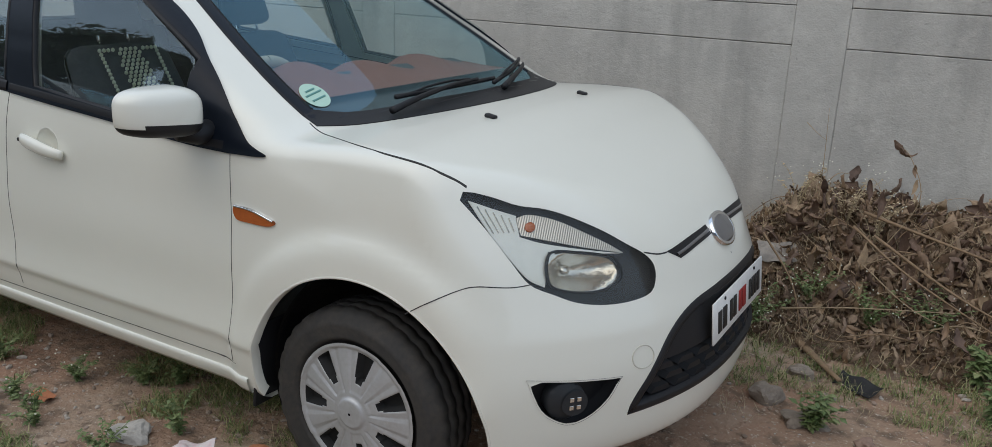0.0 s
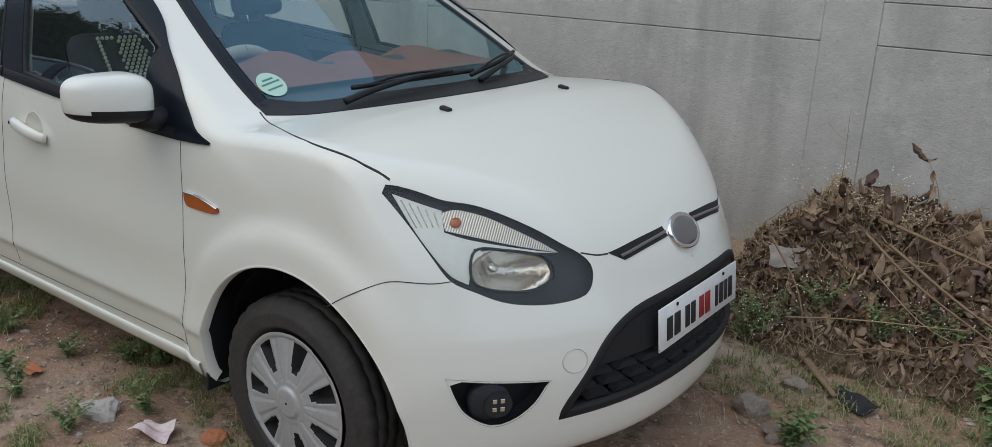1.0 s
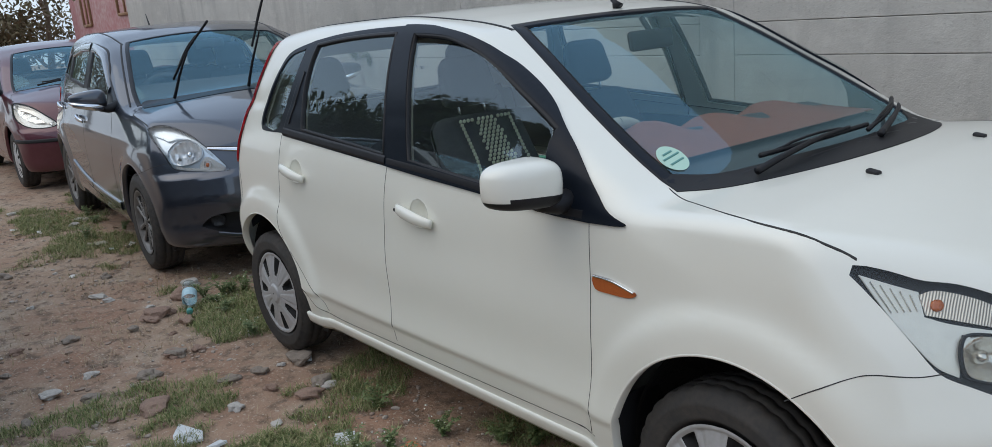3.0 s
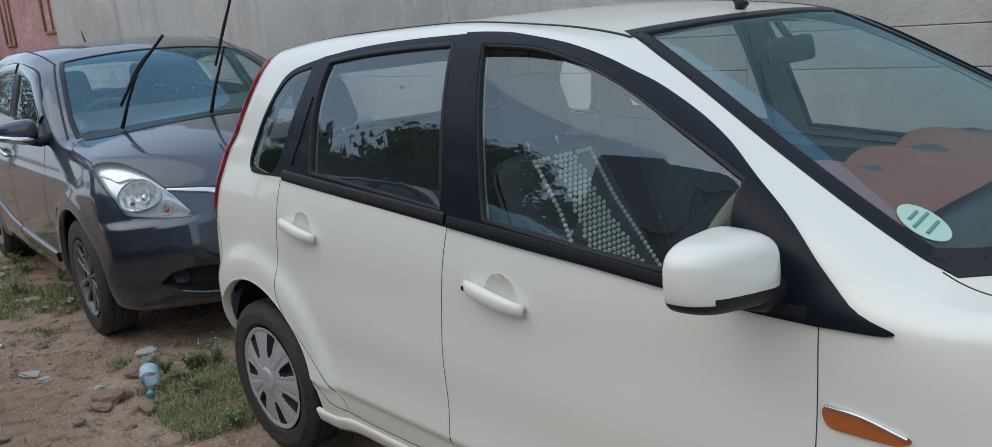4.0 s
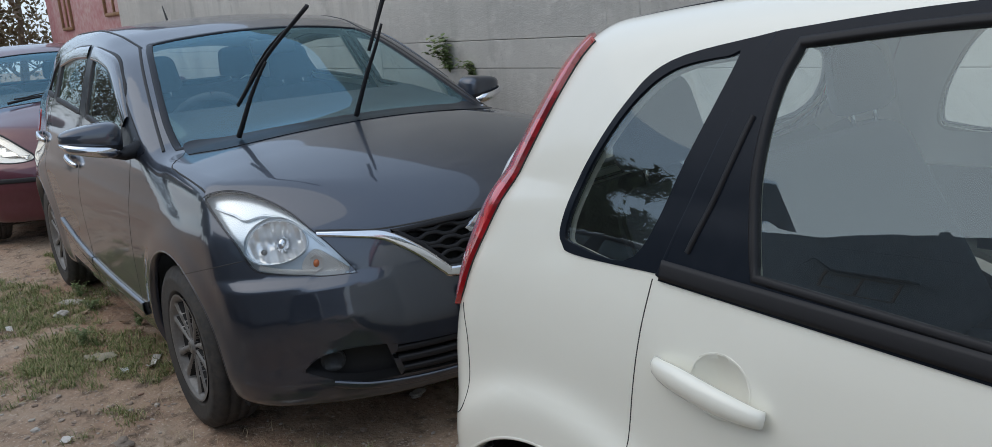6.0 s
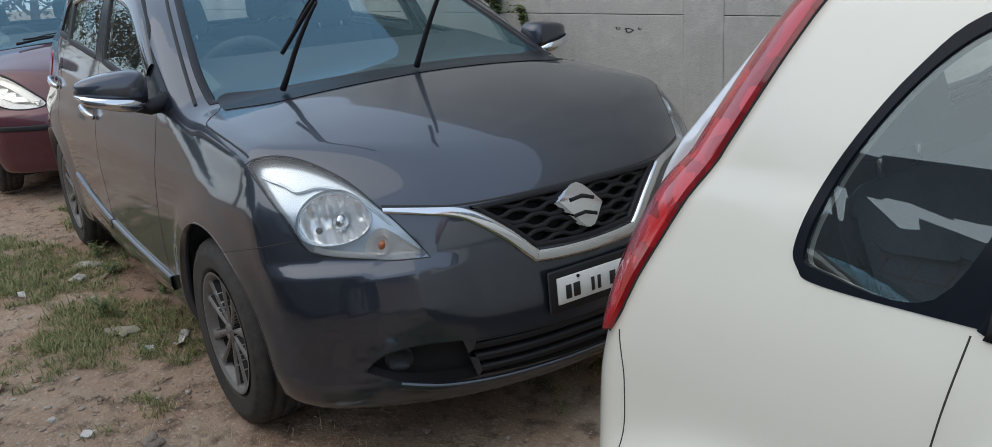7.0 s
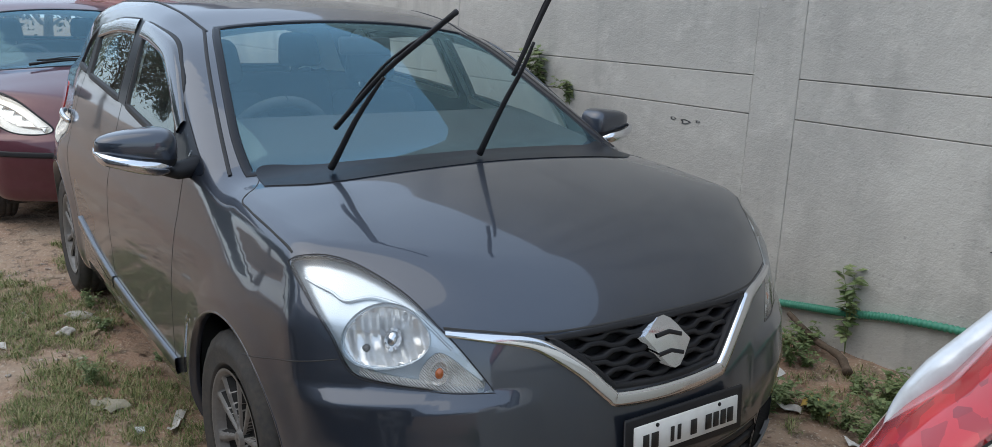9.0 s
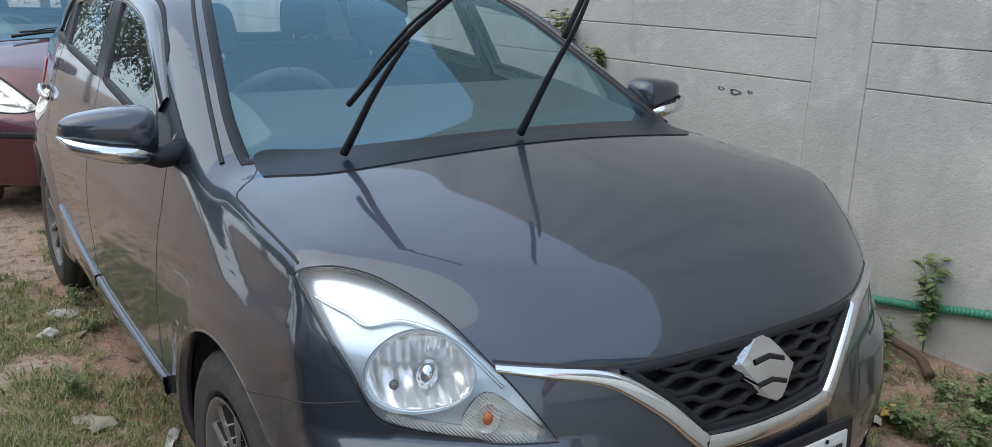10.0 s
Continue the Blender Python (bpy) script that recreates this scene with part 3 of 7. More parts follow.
def shell(car, shape, paint, holes, low=1.06):
    """The body with its openings, the lining inside and the wheel housings."""
    arches = []
    ring = np.array([(shape.arch * math.cos(a), shape.arch * math.sin(a)) for a in np.linspace(0, 2 * math.pi, 60, endpoint=False)])
    for wx in shape.arches:
        for kind in ("right", "left"):
            arches.append((ring + np.array([wx, shape.mid]), kind, 0.0, False))
    p, faces = skin(shape, 0.0, 200, 280, 56)
    p, f = cut(shape, p, faces, holes + arches)
    c = p[f].mean(1)
    deep = np.zeros(len(f), bool)
    for wx in shape.arches:
        deep |= (np.hypot(c[:, 0] - wx, c[:, 2] - shape.mid) < shape.arch) & (np.abs(c[:, 1]) > 0.42)
    mesh_from("body", p, f[~deep][:, ::-1], paint, car, normals=shape.normal(p))
    q, faces = skin(shape, -0.045, 110, 180, 18)
    q, f = cut(shape, q, faces, [h for h in holes if h[1] == "rear"], -0.045)
    c = q[f].mean(1)
    turn = np.degrees(np.arctan2(c[:, 2] - 0.66, np.abs(c[:, 1])))
    sides = (turn > 21) & (turn < 53) & (c[:, 0] < -0.30) & (c[:, 0] > -shape.base - 0.05)
    front = (c[:, 0] > -1.08) & (c[:, 2] > 0.93)
    ok = (c[:, 2] > 0.24) & (c[:, 0] < 0.1) & ~sides & ~front
    for wx in shape.arches:
        ok &= ~((np.hypot(c[:, 0] - wx, c[:, 2] - shape.mid) < shape.arch + 0.04) & (np.abs(c[:, 1]) > 0.40))
    f, c = f[ok], c[ok]
    mesh_from("cabin_lining", q, f[:, ::-1], [LINING, BEIGE], car, fmat=(c[:, 2] > low).astype(int))
    for wx in shape.arches:
        for s in (-1, 1):
            v, fc, n = [], [], 48
            for i in range(n + 1):
                a = math.pi * (-0.22 + 1.44 * i / n)
                for r, y in ((shape.arch - 0.006, 0.76), (shape.arch + 0.014, 0.70), (shape.arch + 0.014, 0.50), (0.02, 0.49)):
                    v.append((wx + r * math.cos(a), s * y, max(shape.mid + r * math.sin(a), 0.17)))
            for i in range(n):
                for k in range(3):
                    fc.append((i * 4 + k, i * 4 + k + 1, i * 4 + 5 + k, i * 4 + 4 + k))
            mesh_from("wheel_housing", v, fc, bpy.data.materials["muddy_wheel_housing"], car)
            line = np.array([(wx + (shape.arch + 0.001) * math.cos(a), shape.mid + (shape.arch + 0.001) * math.sin(a)) for a in np.linspace(-0.06 * math.pi, 1.06 * math.pi, 60)])
            strip("arch_lip", shape, line, "right", 0.007, paint, car, off=-0.0005, depth=0.03, mirror=s > 0)


def pillar_trim(car, shape, frames, mat):
    """Cabin trim round the side windows: (outer edge, opening) of each."""
    for mirror in (False, True):
        for outer, hole in frames:
            patch("window_trim", shape, outer, "right", mat, car, -0.020, 0.006, 0.05, holes=[shrink(hole, -0.003)], mirror=mirror)


def seam(car, shape, path, kind="right", width=0.004, sides=(False, True), mat=None):
    for mirror in sides:
        strip("panel_gap", shape, smooth_path(path, 10), kind, width, mat or SHUT, car, off=-0.0008, depth=0.004, mirror=mirror)


def clear(ob):
    ob.visible_shadow = False
    return ob


def number_plate(car, m, size, marks, red=(), frame_mat=None, body="white painted number plate"):
    """A plate whose characters are plain bars."""
    w, h = size
    plate = rbox("number_plate", (0.006, w, h), 0.002, PLATE, car, m, body, seg=1)
    if frame_mat:
        rbox("plate_frame", (0.012, w + 0.05, h + 0.045), 0.006, frame_mat, car, m @ Matrix.Translation((-0.007, 0, 0)), seg=2)
    for i, (y, bw, bh) in enumerate(marks):
        rbox("plate_bar", (0.003, bw, bh), 0.001, RED_INK if i in red else INK, plate, m @ Matrix.Translation((0.0045, y, -0.006)), seg=1)
    for y in (-w * 0.3, w * 0.3):
        v, f = lathe([(0.0, -0.006), (0.005, -0.005), (0.005, 0.0)], 12)
        o = mesh_from("plate_bolt", v, f, GAP, plate)
        o.matrix_basis = m @ pose(0.001, y, h * 0.40, 0, 0, 90)
    return plate


def seat(car, x, y, mat, bench=0.0, label=""):
    s = new("front_seat" if not bench else "rear_bench")
    s.parent = car
    if label:
        s["label"] = label
    w = bench or 0.50
    rbox("cushion", (0.52, w, 0.16), 0.05, mat, s, pose(x + 0.18, y, 0.50, 0, -8, 0))
    rbox("backrest", (0.15, w, 0.60), 0.06, mat, s, pose(x - 0.12, y, 0.83, 0, -26, 0), taper=(0.7, 0.82 if not bench else 0.96))
    for k in ((0,) if not bench else (-0.42, 0.42)):
        rbox("headrest", (0.10, 0.26, 0.19), 0.045, mat, s, pose(x - 0.27, y + k, 1.225, 0, -14, 0), taper=(0.8, 0.82))
        for q in (-0.06, 0.06):
            tube("headrest_post", [(x - 0.235, y + k + q, 1.06), (x - 0.265, y + k + q, 1.20)], 0.006, CHROME, s, n=6)
    return s


def steering(car, x, y, z, mat):
    s = new("steering_wheel")
    s.parent = car
    s.matrix_basis = pose(x, y, z, 0, -62, 0)
    a = np.linspace(0, 2 * math.pi, 41)[:-1]
    ring = np.stack([0.185 * np.cos(a), 0.185 * np.sin(a), 0 * a], 1)
    ring = np.vstack([ring, ring[:1]])
    tube("rim", ring, 0.020, mat, s, n=10, caps=False)
    rbox("hub", (0.15, 0.17, 0.05), 0.02, LINING, s, pose(0, 0, -0.02))
    for w in (20, 160, 270):
        c, d = math.cos(radians(w)), math.sin(radians(w))
        tube("spoke", [(0.05 * d, 0.05 * c, -0.015), (0.18 * d, 0.18 * c, 0)], 0.014, LINING, s, n=8)


def wiper(car, points, blade, label=""):
    """An arm through points and the blade that it carries."""
    w = new("wiper")
    w.parent = car
    p = smooth_path(points, 6)
    tube("arm", p, np.linspace(0.011, 0.005, len(p)), BLACK, w, n=8)
    b = smooth_path(blade, 8)
    tube("blade", b, 0.0075, BLACK, w, n=6)
    off = np.array([0, 0, 0.018])
    mid = np.linspace(0.12, 0.88, 9)
    bow = np.array([b[int(t * (len(b) - 1))] for t in mid]) + off * np.sin(np.linspace(0, math.pi, 9))[:, None]
    tube("bridge", bow, 0.004, BLACK, w, n=6)
    return w


PLATE = material("plate_white", (0.78, 0.78, 0.76), 0.45, var=0.2, scale=6)
INK = material("plate_black", (0.015, 0.015, 0.015), 0.5)
RED_INK = material("plate_red", (0.30, 0.02, 0.02), 0.5)
SMOKE = material("smoked_bezel", (0.030, 0.033, 0.037), 0.4, spec=0.25, var=0.3, scale=9, second=(0.05, 0.05, 0.05))
def fluted(name, color, rough, metal, scale, depth, slant=(1, 1, 0)):
    """Moulded lamp plastic: fine parallel ribs across a bright surface."""
    m = material(name, color, rough, metal=metal, coat=0.3, var=0.25, scale=20, second=[c * 0.6 for c in color])
    n, l = m.node_tree.nodes, m.node_tree.links
    tc, mp, w, bn = n.new("ShaderNodeTexCoord"), n.new("ShaderNodeMapping"), n.new("ShaderNodeTexWave"), n.new("ShaderNodeBump")
    mp.inputs["Scale"].default_value = slant
    w.bands_direction = "DIAGONAL"
    w.inputs["Scale"].default_value, w.inputs["Distortion"].default_value = scale, 1.5
    w.inputs["Detail Scale"].default_value = 0.4
    bn.inputs["Strength"].default_value, bn.inputs["Distance"].default_value = 1.0, depth
    l.new(tc.outputs["Object"], mp.inputs["Vector"]), l.new(mp.outputs[0], w.inputs["Vector"])
    l.new(w.outputs["Fac"], bn.inputs["Height"]), l.new(bn.outputs[0], n["Principled BSDF"].inputs["Normal"])
    return m


REFLECT = material("lamp_reflector", (0.84, 0.81, 0.74), 0.26, metal=0.88, var=0.35, scale=9, second=(0.48, 0.46, 0.42), bump=0.5, bscale=9, dist=0.03)
HAZY = material("hazy_reflector", (0.84, 0.81, 0.74), 0.3, metal=0.7, var=0.35, scale=7, second=(0.58, 0.55, 0.50), bump=0.3, bscale=8, dist=0.02)
AMBER = material("amber_plastic", (0.50, 0.13, 0.03), 0.25, coat=0.6, var=0.4, scale=60, second=(0.30, 0.06, 0.02), bump=0.5, bscale=200, dist=0.002)
def lamp_plastic(name, color, second, rough):
    """Coloured lamp plastic with square reflector facets behind it."""
    m = material(name, color, rough, coat=1.0)
    n, l = m.node_tree.nodes, m.node_tree.links
    tc, vo, mx, bn = n.new("ShaderNodeTexCoord"), n.new("ShaderNodeTexVoronoi"), n.new("ShaderNodeMix"), n.new("ShaderNodeBump")
    vo.distance, vo.inputs["Scale"].default_value, vo.inputs["Randomness"].default_value = "CHEBYCHEV", 26, 0.75
    mx.data_type = "RGBA"
    mx.inputs[6].default_value, mx.inputs[7].default_value = (*color, 1), (*second, 1)
    split = n.new("ShaderNodeSeparateColor")
    l.new(tc.outputs["Object"], vo.inputs["Vector"]), l.new(vo.outputs["Color"], split.inputs[0])
    l.new(split.outputs[0], mx.inputs[0]), l.new(mx.outputs[2], n["Principled BSDF"].inputs["Base Color"])
    bn.inputs["Strength"].default_value, bn.inputs["Distance"].default_value = 0.35, 0.004
    l.new(split.outputs[1], bn.inputs["Height"]), l.new(bn.outputs[0], n["Principled BSDF"].inputs["Normal"])
    return m


RED_LENS = lamp_plastic("red_lens", (0.62, 0.020, 0.028), (0.30, 0.006, 0.010), 0.2)
CLEAR_LENS = fluted("clear_lamp_plastic", (0.80, 0.84, 0.87), 0.2, 0.3, 12, 0.0005, (0.4, 0.4, 1))
SEAT = material("grey_seat_fabric", (0.085, 0.095, 0.11), 0.9, var=0.4, scale=30, bump=0.3, bscale=300, dist=0.002)
REDCLOTH = material("faded_red_dash_cover", (0.30, 0.11, 0.075), 0.85, var=0.3, scale=14)
BEAD = material("pale_green_bead", (0.88, 0.93, 0.74), 0.35, var=0.3, scale=50)
TAUPE = material("taupe_wheel_cover", (0.50, 0.45, 0.37), 0.7, var=0.3, scale=30)
FOIL = material("green_sticker", (0.45, 0.66, 0.55), 0.5)
material("muddy_wheel_housing", (0.012, 0.012, 0.012), 0.95, var=0.5, scale=14, second=(0.05, 0.042, 0.034), bump=0.5, bscale=60, dist=0.01)
ALLOY = material("dusty_alloy", (0.23, 0.225, 0.22), 0.45, metal=0.5, var=0.5, scale=12, second=(0.13, 0.12, 0.105))
RIBBED = fluted("ribbed_lamp_plastic", (0.66, 0.63, 0.58), 0.28, 0.7, 55, 0.0011, (1, 1.4, -0.8))
EMBLEM = material("grey_emblem", (0.22, 0.22, 0.23), 0.3, metal=0.6, coat=0.5)

# ---------------------------------------------------------------- the white hatchback
white_car = thing("white_hatchback", "white five-door hatchback with black window frames parked on dirt", "car", group="parked cars")
H = HATCH
HG = flush(HATCH, 0.07)
W_FRONT = rounded([(-0.575, 0.962, 1), (-0.90, 0.985), (-1.25, 1.013, 1), (-1.355, 1.418, 1), (-1.24, 1.412), (-1.14, 1.400), (-1.005, 1.364), (-0.87, 1.305), (-0.75, 1.242), (-0.645, 1.185), (-0.585, 1.150, 1)])
W_FGLASS = rounded([(-0.57, 0.955, 1), (-0.90, 0.978), (-1.245, 1.005, 1), (-1.352, 1.392, 1), (-1.24, 1.389), (-1.14, 1.383), (-1.005, 1.362), (-0.87, 1.311), (-0.75, 1.248), (-0.645, 1.191), (-0.58, 1.155, 1)])
W_BACK = rounded([(-1.402, 1.022, 1), (-1.75, 1.048), (-2.045, 1.068, 1), (-2.070, 1.20), (-2.066, 1.325), (-2.045, 1.393, 1), (-1.86, 1.410), (-1.65, 1.420), (-1.472, 1.423, 1)])
W_QUART = rounded([(-2.220, 1.044, 1), (-2.405, 1.043), (-2.442, 1.056), (-2.452, 1.090), (-2.424, 1.180), (-2.352, 1.298), (-2.272, 1.368), (-2.086, 1.408, 1)])
W_QIN = rounded([(-2.272, 1.062), (-2.41, 1.060), (-2.438, 1.082), (-2.411, 1.178), (-2.343, 1.289), (-2.268, 1.352), (-2.165, 1.374), (-2.145, 1.368), (-2.20, 1.22)])
W_SHIELD = rounded([(-0.10, 0), (-0.125, -0.30), (-0.185, -0.52), (-0.265, -0.648, 1), (-0.40, -0.637), (-0.56, -0.612), (-0.76, -0.568), (-0.92, -0.528), (-1.035, -0.495, 1), (-1.0, -0.25),
                    (-0.985, 0), (-1.0, 0.25), (-1.035, 0.495, 1), (-0.92, 0.528), (-0.76, 0.568), (-0.56, 0.612), (-0.40, 0.637), (-0.265, 0.648, 1), (-0.185, 0.52), (-0.125, 0.30)])
W_REAR = rounded([(-0.54, 1.09), (0, 1.07), (0.54, 1.09), (0.47, 1.32), (0, 1.35), (-0.47, 1.32)])
HL = [(0.268, -0.757, 0.913, 1), (0.287, -0.733, 0.922), (0.338, -0.69, 0.906), (0.383, -0.652, 0.886), (0.429, -0.60, 0.874), (0.48, -0.55, 0.85), (0.541, -0.492, 0.812), (0.588, -0.446, 0.775), (0.618, -0.411, 0.749), (0.64, -0.391, 0.721),
      (0.653, -0.395, 0.688), (0.655, -0.419, 0.655), (0.639, -0.465, 0.643), (0.597, -0.54, 0.642), (0.543, -0.61, 0.655), (0.493, -0.66, 0.682), (0.448, -0.699, 0.71), (0.404, -0.719, 0.765), (0.356, -0.732, 0.822), (0.308, -0.746, 0.874)]
W_HL = rounded(flat(HL, 50), 5)
W_FOG = rounded(flat([(0.48, -0.75, 0.492, 1), (0.56, -0.66, 0.478), (0.64, -0.54, 0.466, 1), (0.62, -0.57, 0.405), (0.585, -0.61, 0.363), (0.55, -0.66, 0.352), (0.51, -0.71, 0.39), (0.492, -0.735, 0.44)], 50), 5)
GRILLE = rounded([(-0.515, 0.352, 1), (-0.485, 0.42), (-0.40, 0.54), (-0.30, 0.595), (-0.15, 0.612), (0, 0.615), (0.15, 0.612), (0.30, 0.595), (0.40, 0.54), (0.485, 0.42), (0.515, 0.352, 1), (0.30, 0.362), (0, 0.372), (-0.30, 0.362)])
holes = [(shrink(W_SHIELD, 0.015), "top", 0.95, False), (W_REAR, "rear", 0.95, False), (shrink(GRILLE, 0.006), 0, 0.0, False)]
for kind in ("right", "left"):
    holes += [(W_FRONT, kind, 0.9, False), (W_BACK, kind, 0.9, False), (shrink(W_QIN, -0.006), kind, 0.9, False)]
for flip in (False, True):
    holes += [(shrink(W_HL, 0.002), 50, 0.0, flip), (shrink(W_FOG, 0.006), 50, 0.0, flip)]


def recess(hx, hz):
    return np.array([(hx + 0.015 + 0.056 * math.cos(a), hz + 0.006 + 0.052 * math.sin(a)) for a in np.linspace(0, 2 * math.pi, 30, endpoint=False)])


for kind in ("right", "left"):
    holes += [(shrink(recess(-1.20, 0.840), 0.003), kind, 0.5, False), (shrink(recess(-2.10, 0.893), 0.003), kind, 0.5, False)]
shell(white_car, H, WHITE, holes)

# glass, black frames and seals
DOOR_F = [(-0.275, 0.935), (-0.40, 0.927, 1), (-0.57, 0.931), (-0.90, 0.954), (-1.14, 0.968), (-1.375, 0.984, 1), (-1.435, 1.446, 1), (-1.35, 1.443), (-1.24, 1.433), (-1.05, 1.398), (-0.895, 1.338), (-0.778, 1.279), (-0.666, 1.213), (-0.565, 1.145), (-0.475, 1.078), (-0.354, 0.968)]
DOOR_B = [(-1.381, 0.984, 1), (-1.70, 1.004), (-2.215, 1.034, 1), (-2.16, 1.20), (-2.108, 1.36), (-2.084, 1.408, 1), (-1.88, 1.430), (-1.65, 1.442), (-1.438, 1.446, 1)]
for mirror in (False, True):
    kind = "right"
    patch("front_door_frame", H, rounded(DOOR_F), kind, SATIN, white_car, 0.008, 0.02, 0.012, "satin black door frame and sail", holes=[W_FRONT], mirror=mirror)
    patch("rear_door_frame", H, rounded(DOOR_B), kind, SATIN, white_car, 0.003, 0.02, 0.05, "satin black door frame", holes=[W_BACK], mirror=mirror)
    patch("quarter_frame", H, W_QUART, kind, SATIN, white_car, 0.002, 0.012, 0.05, holes=[W_QIN], mirror=mirror)
    clear(patch("front_window", HG, W_FGLASS, kind, GLASS, white_car, -0.004, 0.003, 0.08, mirror=mirror))
    clear(patch("rear_door_window", HG, shrink(W_BACK, -0.006), kind, GLASS, white_car, -0.004, 0.003, 0.08, mirror=mirror))
    clear(patch("quarter_window", HG, shrink(W_QIN, -0.006), kind, GLASS, white_car, -0.002, 0.003, 0.08, mirror=mirror))
    strip("belt_moulding", H, smooth_path([(-0.42, 0.945), (-0.62, 0.951), (-0.90, 0.973), (-1.14, 0.99), (-1.372, 1.003)], 8), kind, 0.030, BLACK, white_car, 0.007, 0.012, mirror=mirror)
    strip("belt_moulding", H, smooth_path([(-1.386, 1.004), (-1.70, 1.024), (-2.21, 1.052)], 8), kind, 0.030, BLACK, white_car, 0.007, 0.012, mirror=mirror)
    strip("window_seal", H, W_FRONT, kind, 0.012, BLACK, white_car, 0.004, 0.014, closed=True, mirror=mirror)
    strip("window_seal", H, W_BACK, kind, 0.012, BLACK, white_car, 0.004, 0.014, closed=True, mirror=mirror)
    strip("frame_gap", H, smooth_path([(-1.3785, 0.986), (-1.405, 1.20), (-1.4365, 1.444)], 8), kind, 0.012, SATIN, white_car, 0.001, 0.006, mirror=mirror)
    strip("frame_gap", H, smooth_path([(-2.2175, 1.040), (-2.16, 1.20), (-2.087, 1.406)], 8), kind, 0.012, SATIN, white_car, 0.001, 0.006, mirror=mirror)
    strip("window_divider", H, smooth_path([(-2.165, 1.085), (-2.128, 1.18), (-2.092, 1.29)], 6), kind, 0.008, BLACK, white_car, 0.006, 0.010, mirror=mirror)
clear(patch("windscreen", H, shrink(W_SHIELD, -0.004), "top", SHIELD, white_car, -0.002, 0.004, 0.06))
strip("windscreen_border", H, shrink(W_SHIELD, 0.014), "top", 0.045, SATIN, white_car, 0.001, 0.010, closed=True)
COWL = rounded([(-0.02, 0), (-0.045, -0.30), (-0.12, -0.53), (-0.235, -0.662, 1), (-0.30, -0.632), (-0.215, -0.50), (-0.165, -0.28), (-0.14, 0), (-0.165, 0.28), (-0.215, 0.50), (-0.30, 0.632), (-0.235, 0.662, 1), (-0.12, 0.53), (-0.045, 0.30)])
patch("cowl", H, COWL, "top", BLACK, white_car, 0.0025, 0.012, 0.05, "black plastic cowl under the windscreen")
clear(patch("rear_window", H, W_REAR, "rear", GLASS, white_car, -0.002, 0.004, 0.08))
strip("rear_window_border", H, W_REAR, "rear", 0.05, SATIN, white_car, 0.001, 0.012, closed=True)

pillar_trim(white_car, H, [(shrink(rounded(DOOR_F), 0.012), W_FRONT), (shrink(rounded(DOOR_B), 0.006), W_BACK), (shrink(W_QUART, 0.002), W_QIN)], BEIGE)

# panel gaps
seam(white_car, H, [(-0.259, -0.662), (-0.157, -0.700), (-0.027, -0.748), (0.071, -0.770), (0.152, -0.772), (0.215, -0.758), (0.262, -0.738), (0.285, -0.728)], "top", 0.0055)

seam(white_car, H, flat([(0.62, -0.41, 0.748), (0.645, -0.37, 0.737), (0.655, -0.335, 0.735)], 20), 20, 0.005)
seam(white_car, H, [(0.195, 0.625), (0.25, 0.662), (0.32, 0.702), (0.36, 0.713), (0.42, 0.708), (0.455, 0.712)], "right", 0.0032)
seam(white_car, H, [(-0.400, 0.925), (-0.398, 0.80), (-0.402, 0.60), (-0.410, 0.40), (-0.415, 0.325)], "right", 0.0032)
seam(white_car, H, [(-1.378, 0.984), (-1.40, 0.86), (-1.418, 0.70), (-1.42, 0.50), (-1.425, 0.33)], "right", 0.0032)
seam(white_car, H, [(-2.228, 1.035), (-2.248, 0.90), (-2.262, 0.74), (-2.25, 0.64), (-2.18, 0.56), (-2.06, 0.46), (-1.97, 0.37), (-1.945, 0.325)], "right", 0.0032)
seam(white_car, H, [(-0.40, 0.322), (-0.9, 0.318), (-1.5, 0.312), (-1.95, 0.315), (-2.09, 0.40)], "right", 0.0032)
seam(white_car, H, [(-2.74, 0.885), (-2.72, 0.80), (-2.735, 0.66), (-2.86, 0.60)], "right", 0.0032)
for mirror in (False, True):
    strip("roof_ditch", H, smooth_path([(-1.00, -0.52), (-1.25, -0.545), (-1.6, -0.56), (-2.1, -0.56), (-2.5, -0.53)], 10), "top", 0.014, BLACK, white_car, 0.001, 0.006, mirror=mirror)
strip("sill_moulding", H, smooth_path([(-0.36, 0.262), (-0.9, 0.262), (-1.5, 0.262), (-2.12, 0.262)], 12), "right", 0.05, WHITE, white_car, 0.006, 0.012)
strip("sill_moulding", H, smooth_path([(-0.36, 0.262), (-0.9, 0.262), (-1.5, 0.262), (-2.12, 0.262)], 12), "right", 0.05, WHITE, white_car, 0.006, 0.012, mirror=True)

